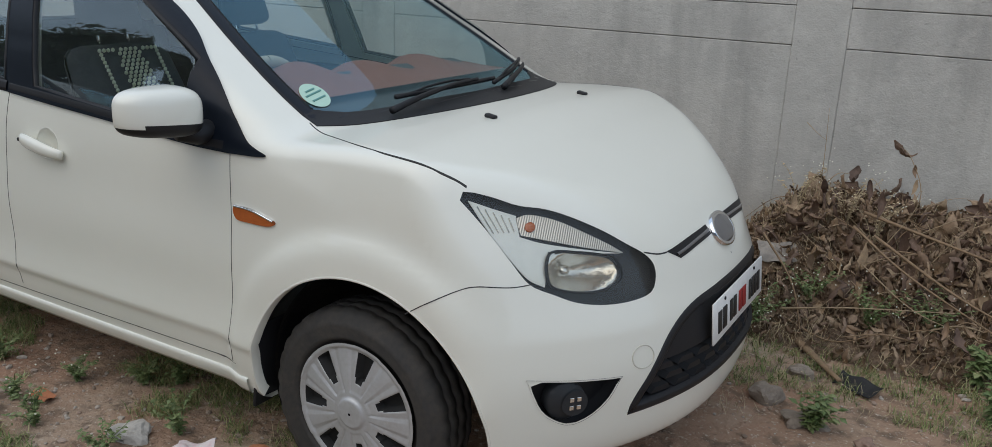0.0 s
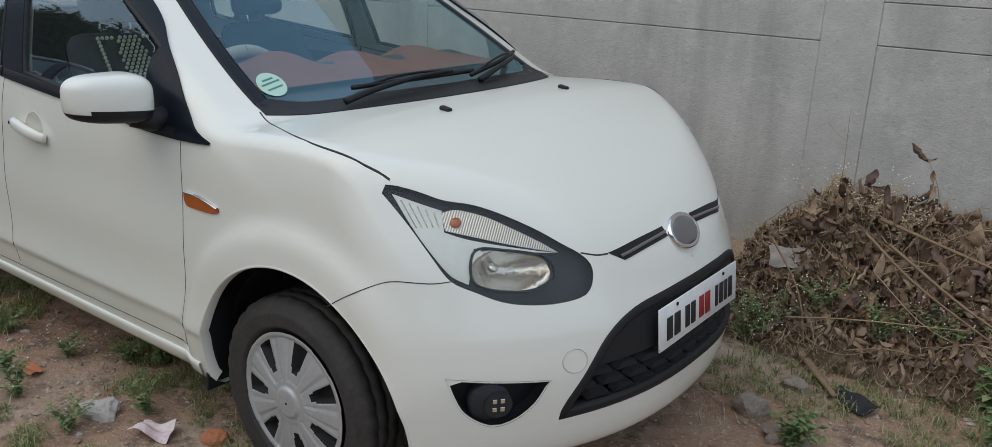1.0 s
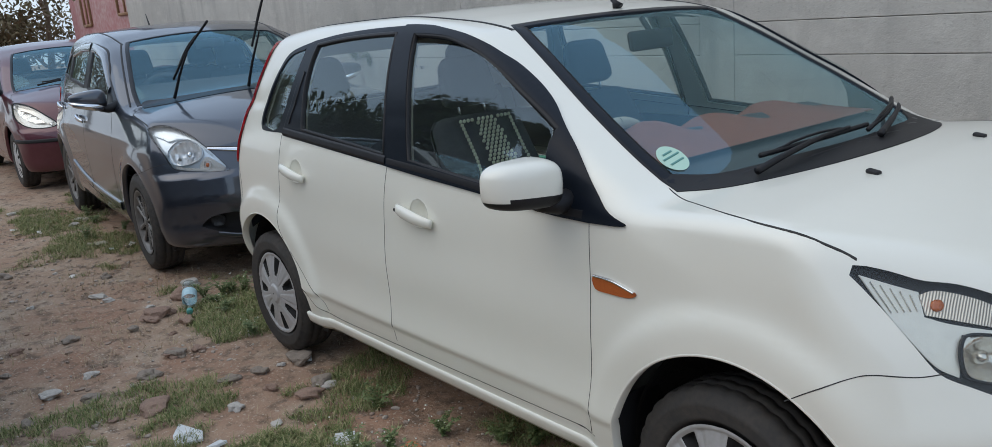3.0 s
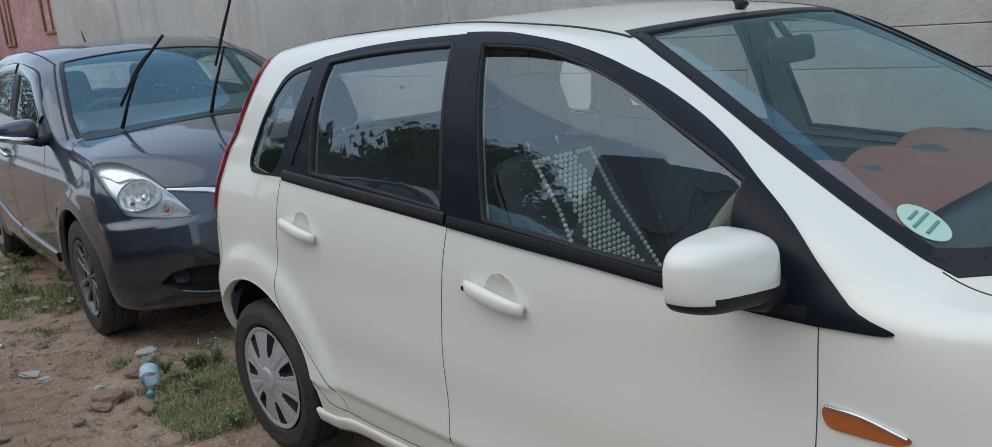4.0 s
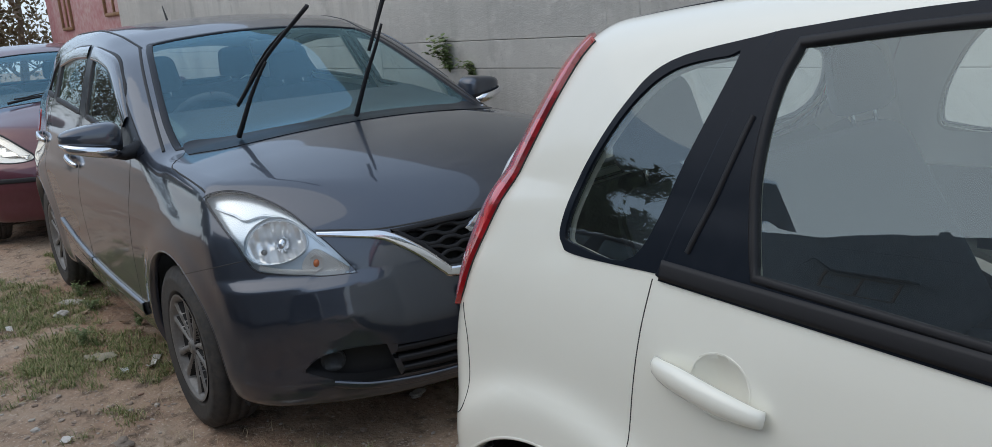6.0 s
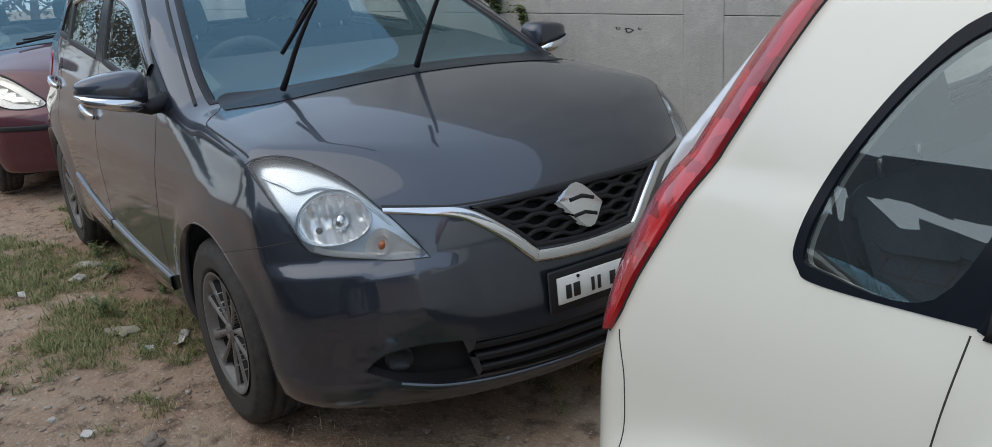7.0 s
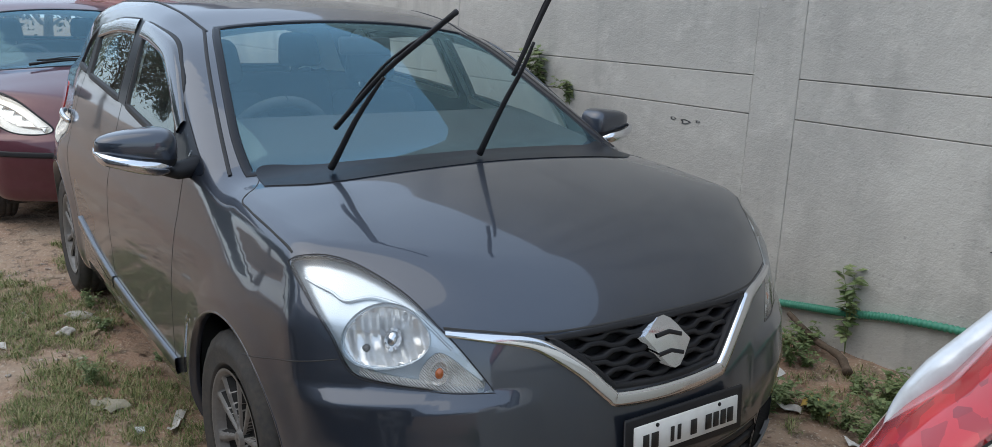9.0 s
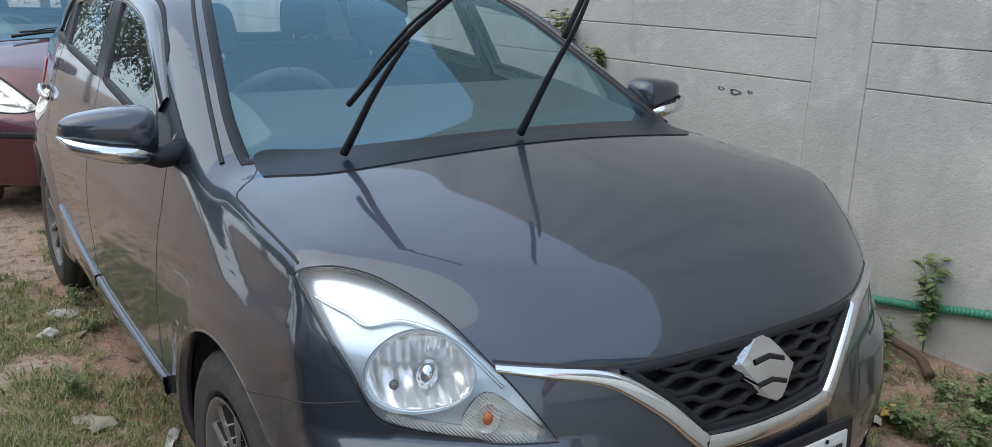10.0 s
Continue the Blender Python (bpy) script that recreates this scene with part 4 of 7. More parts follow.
# headlights
for mirror in (False, True):
    cup_line = rounded(flat([(0.470, -0.632, 0.776), (0.516, -0.57, 0.773), (0.57, -0.502, 0.754), (0.593, -0.485, 0.724), (0.599, -0.50, 0.694), (0.576, -0.55, 0.678), (0.525, -0.619, 0.685), (0.484, -0.655, 0.710)], 50), 6)
    lamp = patch("headlight", H, shrink(W_HL, -0.004), 50, SMOKE, white_car, -0.026, -0.024, 0.02, "hazy headlight with smoked border", holes=[cup_line], mirror=mirror)
    patch("reflector_panel", H, rounded(flat([(0.30, -0.735, 0.903, 1), (0.344, -0.70, 0.884), (0.39, -0.661, 0.865, 1), (0.41, -0.674, 0.819, 1), (0.462, -0.625, 0.798), (0.59, -0.461, 0.757, 1), (0.467, -0.632, 0.782, 1), (0.481, -0.665, 0.701, 1), (0.447, -0.693, 0.724), (0.40, -0.714, 0.779), (0.351, -0.726, 0.837)], 50), 6), 50, HAZY, lamp, -0.018, 0.006, 0.02, "hazy silver reflector panel", mirror=mirror)
    turn = patch("indicator", H, rounded(flat([(0.391, -0.663, 0.860, 1), (0.413, -0.632, 0.865), (0.462, -0.581, 0.847), (0.515, -0.532, 0.815), (0.561, -0.487, 0.783), (0.592, -0.455, 0.757, 1), (0.527, -0.549, 0.782), (0.457, -0.626, 0.807), (0.411, -0.672, 0.822, 1)], 50), 6), 50, RIBBED, lamp, -0.016, 0.006, 0.02, "ribbed clear indicator", mirror=mirror)
    bowl = patch("reflector", H, cup_line, 50, REFLECT, lamp, -0.020, 0.006, 0.010, dome=-0.055, mirror=mirror)
    bu, bv2 = flat([(0.515, -0.605, 0.735)], 50)[0]
    patch("bulb_cap", H, np.array([(bu + 0.014 * math.cos(a), bv2 + 0.014 * math.sin(a)) for a in np.linspace(0, 2 * math.pi, 20, endpoint=False)]), 50, REFLECT, bowl, -0.045, 0.02, 0.008, dome=0.010, mirror=mirror)
    bu, bv2 = flat([(0.428, -0.655, 0.838)], 50)[0]
    patch("indicator_bulb", H, np.array([(bu + 0.013 * math.cos(a), bv2 + 0.011 * math.sin(a)) for a in np.linspace(0, 2 * math.pi, 20, endpoint=False)]), 50, AMBER, turn, -0.012, 0.006, 0.01, dome=0.004, mirror=mirror)
    strip("bowl_edge", H, cup_line, 50, 0.006, SMOKE, bowl, -0.013, 0.008, closed=True, mirror=mirror)
    for i in range(5):
        t = (i + 0.5) / 5
        hi = np.array([0.31, -0.73, 0.893]) * (1 - t) + np.array([0.385, -0.668, 0.858]) * t
        lo = np.array([0.36, -0.725, 0.83]) * (1 - t) + np.array([0.405, -0.678, 0.83]) * t
        strip("lamp_rib", H, np.array(flat([hi, (hi + lo) / 2, lo], 50)), 50, 0.003, REFLECT, turn, -0.0165, 0.002, mirror=mirror)
    clear(patch("lens", H, W_HL, 50, HAZY_LENS, lamp, -0.002, 0.003, 0.03, mirror=mirror))
    fog = patch("fog_lamp_surround", H, shrink(W_FOG, 0.002), 50, BLACK, white_car, -0.045, -0.046, 0.03, "black fog lamp surround", mirror=mirror)
    fu, fv = flat([(0.555, -0.668, 0.415)], 50)[0]
    disc = np.array([(fu + 0.052 * math.cos(a), fv + 0.052 * math.sin(a)) for a in np.linspace(0, 2 * math.pi, 28, endpoint=False)])
    patch("fog_lamp_cup", H, disc, 50, SMOKE, fog, -0.012, 0.04, 0.02, dome=0.012, mirror=mirror)
    d2 = np.array([(fu + 0.018 + 0.034 * math.cos(a), fv + 0.034 * math.sin(a)) for a in np.linspace(0, 2 * math.pi, 24, endpoint=False)])
    patch("fog_lamp_lens", H, d2, 50, SMOKE, fog, 0.004, 0.03, 0.02, mirror=mirror)
    for i in range(4):
        cx, cz = fu + 0.018 + (-0.009, 0.010)[i % 2], fv + (-0.011, 0.011)[i // 2]
        patch("led", H, np.array([(cx - 0.005, cz - 0.005), (cx + 0.005, cz - 0.005), (cx + 0.005, cz + 0.005), (cx - 0.005, cz + 0.005)]), 50, REFLECT, fog, 0.006, 0.004, 0.02, mirror=mirror)

# nose: slots, emblem, lower grille, plate
for mirror in (False, True):
    slot = rounded([(-0.335, 0.737, 1), (-0.22, 0.748), (-0.085, 0.752, 1), (-0.08, 0.728, 1), (-0.20, 0.722), (-0.29, 0.712, 1)], 4)
    patch("grille_slot", H, slot, 0, BLACK, white_car, 0.002, 0.01, 0.03, "dark slot under the bonnet edge", mirror=mirror)
    strip("slot_bar", H, smooth_path([(-0.30, 0.723), (-0.20, 0.733), (-0.085, 0.739)], 6), 0, 0.007, EMBLEM, white_car, 0.004, 0.006, mirror=mirror)
oval = np.array([(0.072 * math.cos(a), 0.722 + 0.036 * math.sin(a)) for a in np.linspace(0, 2 * math.pi, 36, endpoint=False)])
badge = patch("emblem", H, oval, 0, EMBLEM, white_car, 0.012, 0.016, 0.02, "plain grey oval emblem with chrome rim", dome=0.006)
strip("emblem_rim", H, oval, 0, 0.011, CHROME, badge, 0.012, 0.014, closed=True)
grille = patch("lower_grille", H, GRILLE, 0, GAP, white_car, -0.06, -0.061, 0.05, "black honeycomb lower grille")
strip("grille_edge", H, shrink(GRILLE, 0.006), 0, 0.022, BLACK, grille, 0.001, 0.03, closed=True)
patch("plate_panel", H, rounded([(-0.44, 0.475, 1), (-0.395, 0.54), (-0.30, 0.592), (0, 0.61), (0.30, 0.592), (0.395, 0.54), (0.44, 0.475, 1), (0, 0.49)]), 0, BLACK, grille, -0.008, 0.03, 0.05)
for row in range(3):
    z = 0.388 + 0.033 * row
    for k in range(-6, 7):
        y = k * 0.082 + (0.041 if row % 2 else 0)
        if abs(y) < 0.47 - 0.35 * (z - 0.37):
            cell = np.array([(y - 0.034, z - 0.008), (y - 0.022, z + 0.009), (y + 0.022, z + 0.009), (y + 0.034, z - 0.008)])
            patch("grille_cell", H, cell, 0, BLACK, grille, -0.012, 0.03, 0.1)
number_plate(white_car, pose(0.772, 0, 0.528, 0, -6, 0), (0.50, 0.118), [(y, w, 0.062) for y, w in ((-0.195, 0.032), (-0.150, 0.034), (-0.088, 0.026), (-0.052, 0.026), (0.002, 0.03), (0.042, 0.032), (0.105, 0.018), (0.138, 0.026), (0.170, 0.018), (0.202, 0.024))], red=(4, 5))
ring = np.array([(-0.486 + 0.030 * math.cos(a), 0.503 + 0.030 * math.sin(a)) for a in np.linspace(0, 2 * math.pi, 30, endpoint=False)])
strip("tow_cover", H, ring, 0, 0.003, BEIGE, white_car, 0.0004, 0.003, closed=True)

# side details
for mirror in (False, True):
    mk = patch("side_marker", H, rounded([(-0.242, 0.768), (-0.262, 0.752), (-0.33, 0.75), (-0.377, 0.754), (-0.383, 0.788), (-0.32, 0.786)], 5), "right", AMBER, white_car, 0.005, 0.01, 0.03, "amber side marker with chrome edge", mirror=mirror)
    strip("marker_edge", H, smooth_path([(-0.383, 0.789), (-0.32, 0.786), (-0.245, 0.768)], 6), "right", 0.006, CHROME, mk, 0.007, 0.01, mirror=mirror)
    for hx, hz in ((-1.20, 0.840), (-2.10, 0.893)):
        cup = recess(hx, hz)
        patch("handle_recess", H, cup, "right", WHITE, white_car, 0.001, 0.003, 0.012, dome=-0.020, mirror=mirror)
        hp = smooth_path([(hx - 0.098, hz + 0.012), (hx - 0.045, hz + 0.008), (hx + 0.03, hz - 0.005), (hx + 0.098, hz - 0.018)], 8)
        p, n = lay(H, hp, "right", 0)
        lift = 0.008 + 0.022 * np.sin(np.linspace(0, math.pi, len(p))) ** 0.6
        p = p + n * lift[:, None]
        rad = 0.0145 * np.sin(np.linspace(0.5, math.pi - 0.5, len(p))) ** 0.5
        if mirror:
            p = p * np.array([1, -1, 1])
        h = tube("door_handle", p, rad, WHITE, white_car, "white pull door handle", n=12, flat_by=1.5)
        if hx > -1.5:
            q = p[2] + np.array([0, 0.012 if mirror else -0.012, 0])
            v, f = lathe([(0, -0.004), (0.006, -0.003), (0.006, 0.003)], 12)
            k = mesh_from("lock", v, f, GAP, h)
            k.location = q

# door mirrors
def door_mirror(car, x, y, z, mat, base_mat, size, flip, label, turn=0, point=0.0):
    m = new("door_mirror")
    m.parent = car
    m["label"] = label
    sx, sy, sz = size
    n1, n2 = 26, 18
    v, f, fm = [], [], []
    for i in range(n2 + 1):
        b = -math.pi / 2 + math.pi * i / n2
        for j in range(n1):
            a = 2 * math.pi * j / n1
            ca, sa, cb, sb = math.cos(a), math.sin(a), math.cos(b), math.sin(b)
            e = lambda q, k: math.copysign(abs(q) ** k, q)
            px = e(ca, 0.8) * e(cb, 0.55) * sx
            py = e(sa, 0.55) * e(cb, 0.55) * sy
            pz = e(sb, 0.55) * sz
            if px < 0:
                px *= 0.35
            k = (py / sy + 1) / 2
            px *= 1.0 - 0.45 * (1 - k)
            pz = pz * (0.82 + 0.18 * k) * (1 - point * (1 - k) ** 1.6) + (0.012 * (1 - k) if pz > 0 else 0.01 * (1 - k))
            v.append((px, py, pz))
    for i in range(n2):
        for j in range(n1):
            k = (j + 1) % n1
            f.append((i * n1 + j, i * n1 + k, (i + 1) * n1 + k, (i + 1) * n1 + j))
            low = sum(v[q][2] for q in f[-1]) / 4 < -sz * 0.28
            back = sum(v[q][0] for q in f[-1]) / 4 < -sx * 0.2
            fm.append(1 if (low or back) else 0)
    s = 1 if flip else -1
    mm = pose(x, y * (1 if flip else -1), z, 0, 0, turn * s)
    v = [tuple(mm @ Vector((p[0], p[1] if not flip else -p[1], p[2]))) for p in v]
    mesh_from("housing", v, f if not flip else [q[::-1] for q in f], [mat, base_mat], m, fmat=fm)
    w = s * (y - sy - 0.02)
    tube("mirror_foot", [(x + 0.02, s * (y - sy * 0.55), z - sz * 0.75), (x + 0.035, s * (y - sy * 0.95), z - sz * 0.95), (x + 0.045, s * (y - sy - 0.06), z - sz * 0.75)], [0.032, 0.034, 0.042], base_mat, m, n=12, flat_by=0.8)
    rbox("mirror_glass", (0.004, sy * 1.2, sz * 1.1), 0.001, CHROME, m, mm @ Matrix.Translation((-sx * 0.33, sy * 0.12 * (-1 if flip else 1), 0)), seg=1)
    return m


door_mirror(white_car, -0.535, 0.945, 1.033, WHITE, BLACK, (0.115, 0.112, 0.070), False, "white door mirror with black base")

# tail lamps
TL = [(-2.462, -0.62, 1.402, 1), (-2.517, -0.665, 1.303), (-2.565, -0.702, 1.223), (-2.622, -0.733, 1.12), (-2.675, -0.760, 1.023), (-2.732, -0.775, 0.915), (-2.775, -0.775, 0.868), (-2.795, -0.755, 0.885), (-2.80, -0.70, 0.965), (-2.775, -0.645, 1.08), (-2.695, -0.585, 1.22), (-2.585, -0.55, 1.36), (-2.52, -0.555, 1.405, 1)]
for mirror in (False, True):
    tl = patch("tail_lamp", H, rounded(flat(TL, 130), 5), 130, RED_LENS, white_car, 0.012, 0.02, 0.012, "tall red tail lamp with a clear upper strip", mirror=mirror)
    p = np.array(smooth_path([(-2.525, -0.555, 1.400), (-2.562, -0.568, 1.368), (-2.620, -0.588, 1.290), (-2.690, -0.618, 1.190), (-2.742, -0.646, 1.110), (-2.760, -0.668, 1.055)], 6))
    tube("clear_section", p * np.array([1, -1 if mirror else 1, 1]), np.interp(np.arange(len(p)) / (len(p) - 1), [0, 0.12, 0.7, 1], [0.012, 0.021, 0.024, 0.006]), CLEAR_LENS, tl, "clear lamp section", n=16)
    strip("lamp_edge", H, smooth_path(flat([q[:3] for q in TL[:7]], 130), 8), 130, 0.004, SHUT, tl, 0.001, 0.006, mirror=mirror)

# bonnet jets, aerial, wipers, sticker
for s in (-1, 1):
    rbox("washer_jet", (0.035, 0.022, 0.012), 0.005, BLACK, white_car, pose(0.092, s * 0.302, 1.017, 0, 10, 0))
tube("aerial", [(-1.03, 0.0, 1.452), (-1.045, 0, 1.47), (-1.10, 0, 1.53)], [0.022, 0.010, 0.003], BLACK, white_car, "short black roof aerial", n=8)
wiper(white_car, [(-0.13, -0.47, 1.028), (-0.12, -0.36, 1.052), (-0.135, -0.16, 1.068), (-0.155, 0.02, 1.068)], [(-0.155, -0.42, 1.058), (-0.15, -0.14, 1.060), (-0.165, 0.14, 1.058)])
wiper(white_car, [(-0.10, 0.10, 1.040), (-0.14, 0.24, 1.060), (-0.20, 0.40, 1.072), (-0.23, 0.46, 1.076)], [(-0.14, 0.10, 1.050), (-0.20, 0.34, 1.072), (-0.31, 0.57, 1.078)])
su = np.array([(-0.33 + 0.046 * math.cos(a), -0.562 + 0.040 * math.sin(a)) for a in np.linspace(0, 2 * math.pi, 28, endpoint=False)])
stk = patch("sticker", H, su, "top", FOIL, white_car, 0.0012, 0.001, 0.03, "round pale green windscreen sticker")
for k, (dx, w) in enumerate(((0.015, 0.05), (-0.006, 0.06), (-0.02, 0.035))):
    strip("sticker_bar", H, np.array([(-0.33 + dx, -0.562 - w / 2), (-0.33 + dx, -0.562), (-0.33 + dx, -0.562 + w / 2)]), "top", 0.006, material("sticker_print", (0.12, 0.30, 0.27), 0.6) if k == 0 else bpy.data.materials["sticker_print"], stk, 0.002, 0.001)

wheels(white_car, H, 0.286, 0.196, 0.175, 0.728, 7, "cover", SILVER, "steel wheel with a silver seven-spoke plastic cover")
for s in (-1, 1):
    rbox("mud_flap", (0.012, 0.17, 0.26), 0.004, BLACK, white_car, pose(-0.338, s * 0.738, 0.325, 0, 6, 0))

# cabin
seat(white_car, -1.22, -0.36, SEAT)
seat(white_car, -1.30, 0.36, SEAT)
seat(white_car, -2.25, 0.0, SEAT, bench=1.2)
steering(white_car, -0.80, -0.36, 0.94, TAUPE)
rbox("dashboard", (0.50, 1.36, 0.34), 0.08, LINING, white_car, pose(-0.50, 0, 0.86, 0, 8, 0))
gx2, gy2 = np.linspace(-0.74, -0.38, 16), np.linspace(-0.57, 0.60, 50)
cv = [(x, y, 1.035 + 0.05 * math.exp(-((x + 0.66) / 0.13) ** 2) * (0.5 + 0.6 * math.exp(-((y + 0.36) / 0.2) ** 2)) + 0.018 * math.sin(y * 19) * math.exp(-((x + 0.7) / 0.15) ** 2) - 0.10 * max(0, -0.72 - x)) for x in gx2 for y in gy2]
cf = [(i * 50 + j, (i + 1) * 50 + j, (i + 1) * 50 + j + 1, i * 50 + j + 1) for i in range(15) for j in range(49)]
mesh_from("dash_cover", cv, cf, REDCLOTH, white_car, "faded red cloth cover on the dashboard")
rbox("inside_mirror", (0.03, 0.22, 0.07), 0.015, BLACK, white_car, pose(-0.90, 0.02, 1.335, 0, -10, 0))
tube("mirror_stalk", [(-0.90, 0.02, 1.36), (-0.94, 0.02, 1.41)], 0.010, BLACK, white_car, n=8)
# bead cover: balls in rows over the driver's seat
bv, bf = [], []
beads = []
for i in range(58):
    row = i * 0.0150
    if row < 0.28:
        k, at = 0.0, (-0.86 - row, 0.60 - 0.04 * row)
    else:
        k = row - 0.28
        at = (-1.085 - 0.53 * k, 0.60 + 0.85 * k)
    mat_w, cord_w = np.interp(row, [0.0, 0.28, 0.50, 0.70, 0.87], [0.15, 0.125, 0.095, 0.060, 0.045]), np.interp(row, [0.0, 0.28, 0.50, 0.70, 0.87], [0.21, 0.185, 0.145, 0.115, 0.115])
    for j in range(-9, 10):
        y = (j + (0.5 if i % 2 else 0)) * 0.0205
        if abs(y) < mat_w:
            beads.append((at[0], -0.36 + y, at[1]))
    for s in (-1, 1):
        beads.append((at[0], -0.36 + s * cord_w, at[1]))
        if row > 0.85:
            beads += [(at[0], -0.36 + s * q, at[1]) for q in (0.062, 0.08, 0.098)]
base = bmesh.new()
bmesh.ops.create_icosphere(base, subdivisions=1, radius=1)
bverts = [v.co.copy() for v in base.verts]
bfaces = [[v.index for v in f.verts] for f in base.faces]
base.free()
for p in beads:
    o = len(bv)
    bv += [(p[0] + v.x * 0.0066, p[1] + v.y * 0.0078, p[2] + v.z * 0.0082) for v in bverts]
    bf += [[o + q for q in f] for f in bfaces]
tagged(mesh_from("bead_cover", bv, bf, BEAD, white_car, "pale green wooden bead cover on the driver seat"), kind="stuff")

# ---------------------------------------------------------------- the grey hatchback
GREY_AT = pose(-4.46, 0.095, 0, 0, 0, -4.2)
grey_car = thing("grey_hatchback", "dark grey metallic hatchback with raised wiper arms parked on dirt", "car", GREY_AT, group="parked cars")
grey_car.scale = (1.04, 1.04, 1.04)
S = SEDAN_HATCH
G_FRONT = rounded([(-0.60, 0.998, 1), (-0.90, 1.04), (-1.30, 1.082, 1), (-1.405, 1.383, 1), (-1.24, 1.368), (-1.02, 1.333), (-0.86, 1.262), (-0.72, 1.175)])
G_BACK = rounded([(-1.44, 1.092, 1), (-1.80, 1.115), (-2.10, 1.132, 1), (-2.185, 1.345, 1), (-1.85, 1.383), (-1.52, 1.39, 1)])
G_QUART = rounded([(-2.185, 1.142, 1), (-2.44, 1.16, 1), (-2.40, 1.26), (-2.33, 1.31), (-2.25, 1.335, 1)])
G_SHIELD = rounded([(-0.06, 0), (-0.08, -0.27), (-0.135, -0.50), (-0.225, -0.700, 1), (-0.40, -0.680), (-0.60, -0.638), (-0.816, -0.588), (-0.95, -0.555), (-1.045, -0.525, 1), (-1.02, -0.25),
                    (-1.01, 0), (-1.02, 0.25), (-1.045, 0.525, 1), (-0.95, 0.555), (-0.816, 0.588), (-0.60, 0.638), (-0.40, 0.680), (-0.225, 0.700, 1), (-0.135, 0.50), (-0.08, 0.27)])
G_REAR = rounded([(-0.55, 1.12), (0, 1.10), (0.55, 1.12), (0.48, 1.34), (0, 1.37), (-0.48, 1.34)])
GHL = [(0.298, -0.790, 0.894, 1), (0.32, -0.768, 0.91), (0.368, -0.722, 0.917), (0.44, -0.665, 0.899), (0.543, -0.601, 0.848), (0.631, -0.546, 0.770), (0.677, -0.503, 0.706), (0.71, -0.468, 0.648, 1), (0.652, -0.574, 0.650), (0.573, -0.683, 0.664), (0.532, -0.729, 0.677), (0.507, -0.749, 0.708), (0.471, -0.764, 0.766), (0.405, -0.783, 0.828)]
G_HL = rounded(flat(GHL, 50), 5)
GFOG = [(0.625, -0.66, 0.345, 1), (0.662, -0.611, 0.392), (0.713, -0.525, 0.415), (0.761, -0.419, 0.411, 1), (0.769, -0.382, 0.290, 1), (0.719, -0.501, 0.290), (0.675, -0.589, 0.312)]
G_FOG = rounded(flat(GFOG, 40), 5)
G_GRILLE = rounded([(-0.345, 0.762, 1), (-0.262, 0.700, 1), (-0.178, 0.622, 1), (0, 0.612), (0.178, 0.622, 1), (0.262, 0.700, 1), (0.345, 0.762, 1), (0.15, 0.768), (0, 0.768), (-0.15, 0.768)])
G_INTAKE = rounded([(-0.405, 0.405, 1), (0, 0.398), (0.405, 0.405, 1), (0.375, 0.288, 1), (0, 0.278), (-0.375, 0.288, 1)])


def car_glass(car, shape, sides, shield, rear, paint):
    """Windows, seals and windscreen of a car with painted door frames."""
    for mirror in (False, True):
        for poly in sides:
            clear(patch("side_window", flush(shape), shrink(poly, -0.006), "right", GLASS, car, -0.004, 0.003, 0.08, mirror=mirror))
            strip("window_seal", shape, poly, "right", 0.024, BLACK, car, 0.002, 0.016, closed=True, mirror=mirror)
        patch("door_pillar", shape, rounded([(-1.315, 1.078, 1), (-1.43, 1.086, 1), (-1.512, 1.395, 1), (-1.415, 1.39, 1)]), "right", SATIN, car, 0.003, 0.012, 0.06, "black door pillar", mirror=mirror)
        patch("door_pillar", shape, rounded([(-2.105, 1.128, 1), (-2.18, 1.135, 1), (-2.245, 1.34, 1), (-2.19, 1.352, 1)]), "right", SATIN, car, 0.003, 0.012, 0.06, mirror=mirror)
        patch("mirror_sail", shape, rounded([(-0.345, 0.985), (-0.60, 0.978, 1), (-0.735, 1.185, 1), (-0.66, 1.155), (-0.46, 1.055)]), "right", SATIN, car, 0.003, 0.012, 0.05, mirror=mirror)
    pillar_trim(car, shape, [(shrink(p, -0.035), p) for p in sides], BEIGE)
    clear(patch("windscreen", shape, shrink(shield, -0.004), "top", SHIELD, car, -0.002, 0.004, 0.06))
    strip("windscreen_border", shape, shrink(shield, 0.008), "top", 0.028, SATIN, car, 0.001, 0.010, closed=True)
    clear(patch("rear_window", shape, rear, "rear", GLASS, car, -0.002, 0.004, 0.08))
    strip("rear_window_border", shape, rear, "rear", 0.05, SATIN, car, 0.001, 0.012, closed=True)


def common_holes(shield, rear, sides, lamps, front):
    out = [(shrink(shield, 0.015), "top", 0.95, False), (rear, "rear", 0.95, False)] + [(shrink(p, 0.006), 0, 0.0, False) for p in front]
    for kind in ("right", "left"):
        out += [(p, kind, 0.9, False) for p in sides]
    for flip in (False, True):
        out += [(shrink(p, 0.002), k, 0.0, flip) for p, k in lamps]
    return out


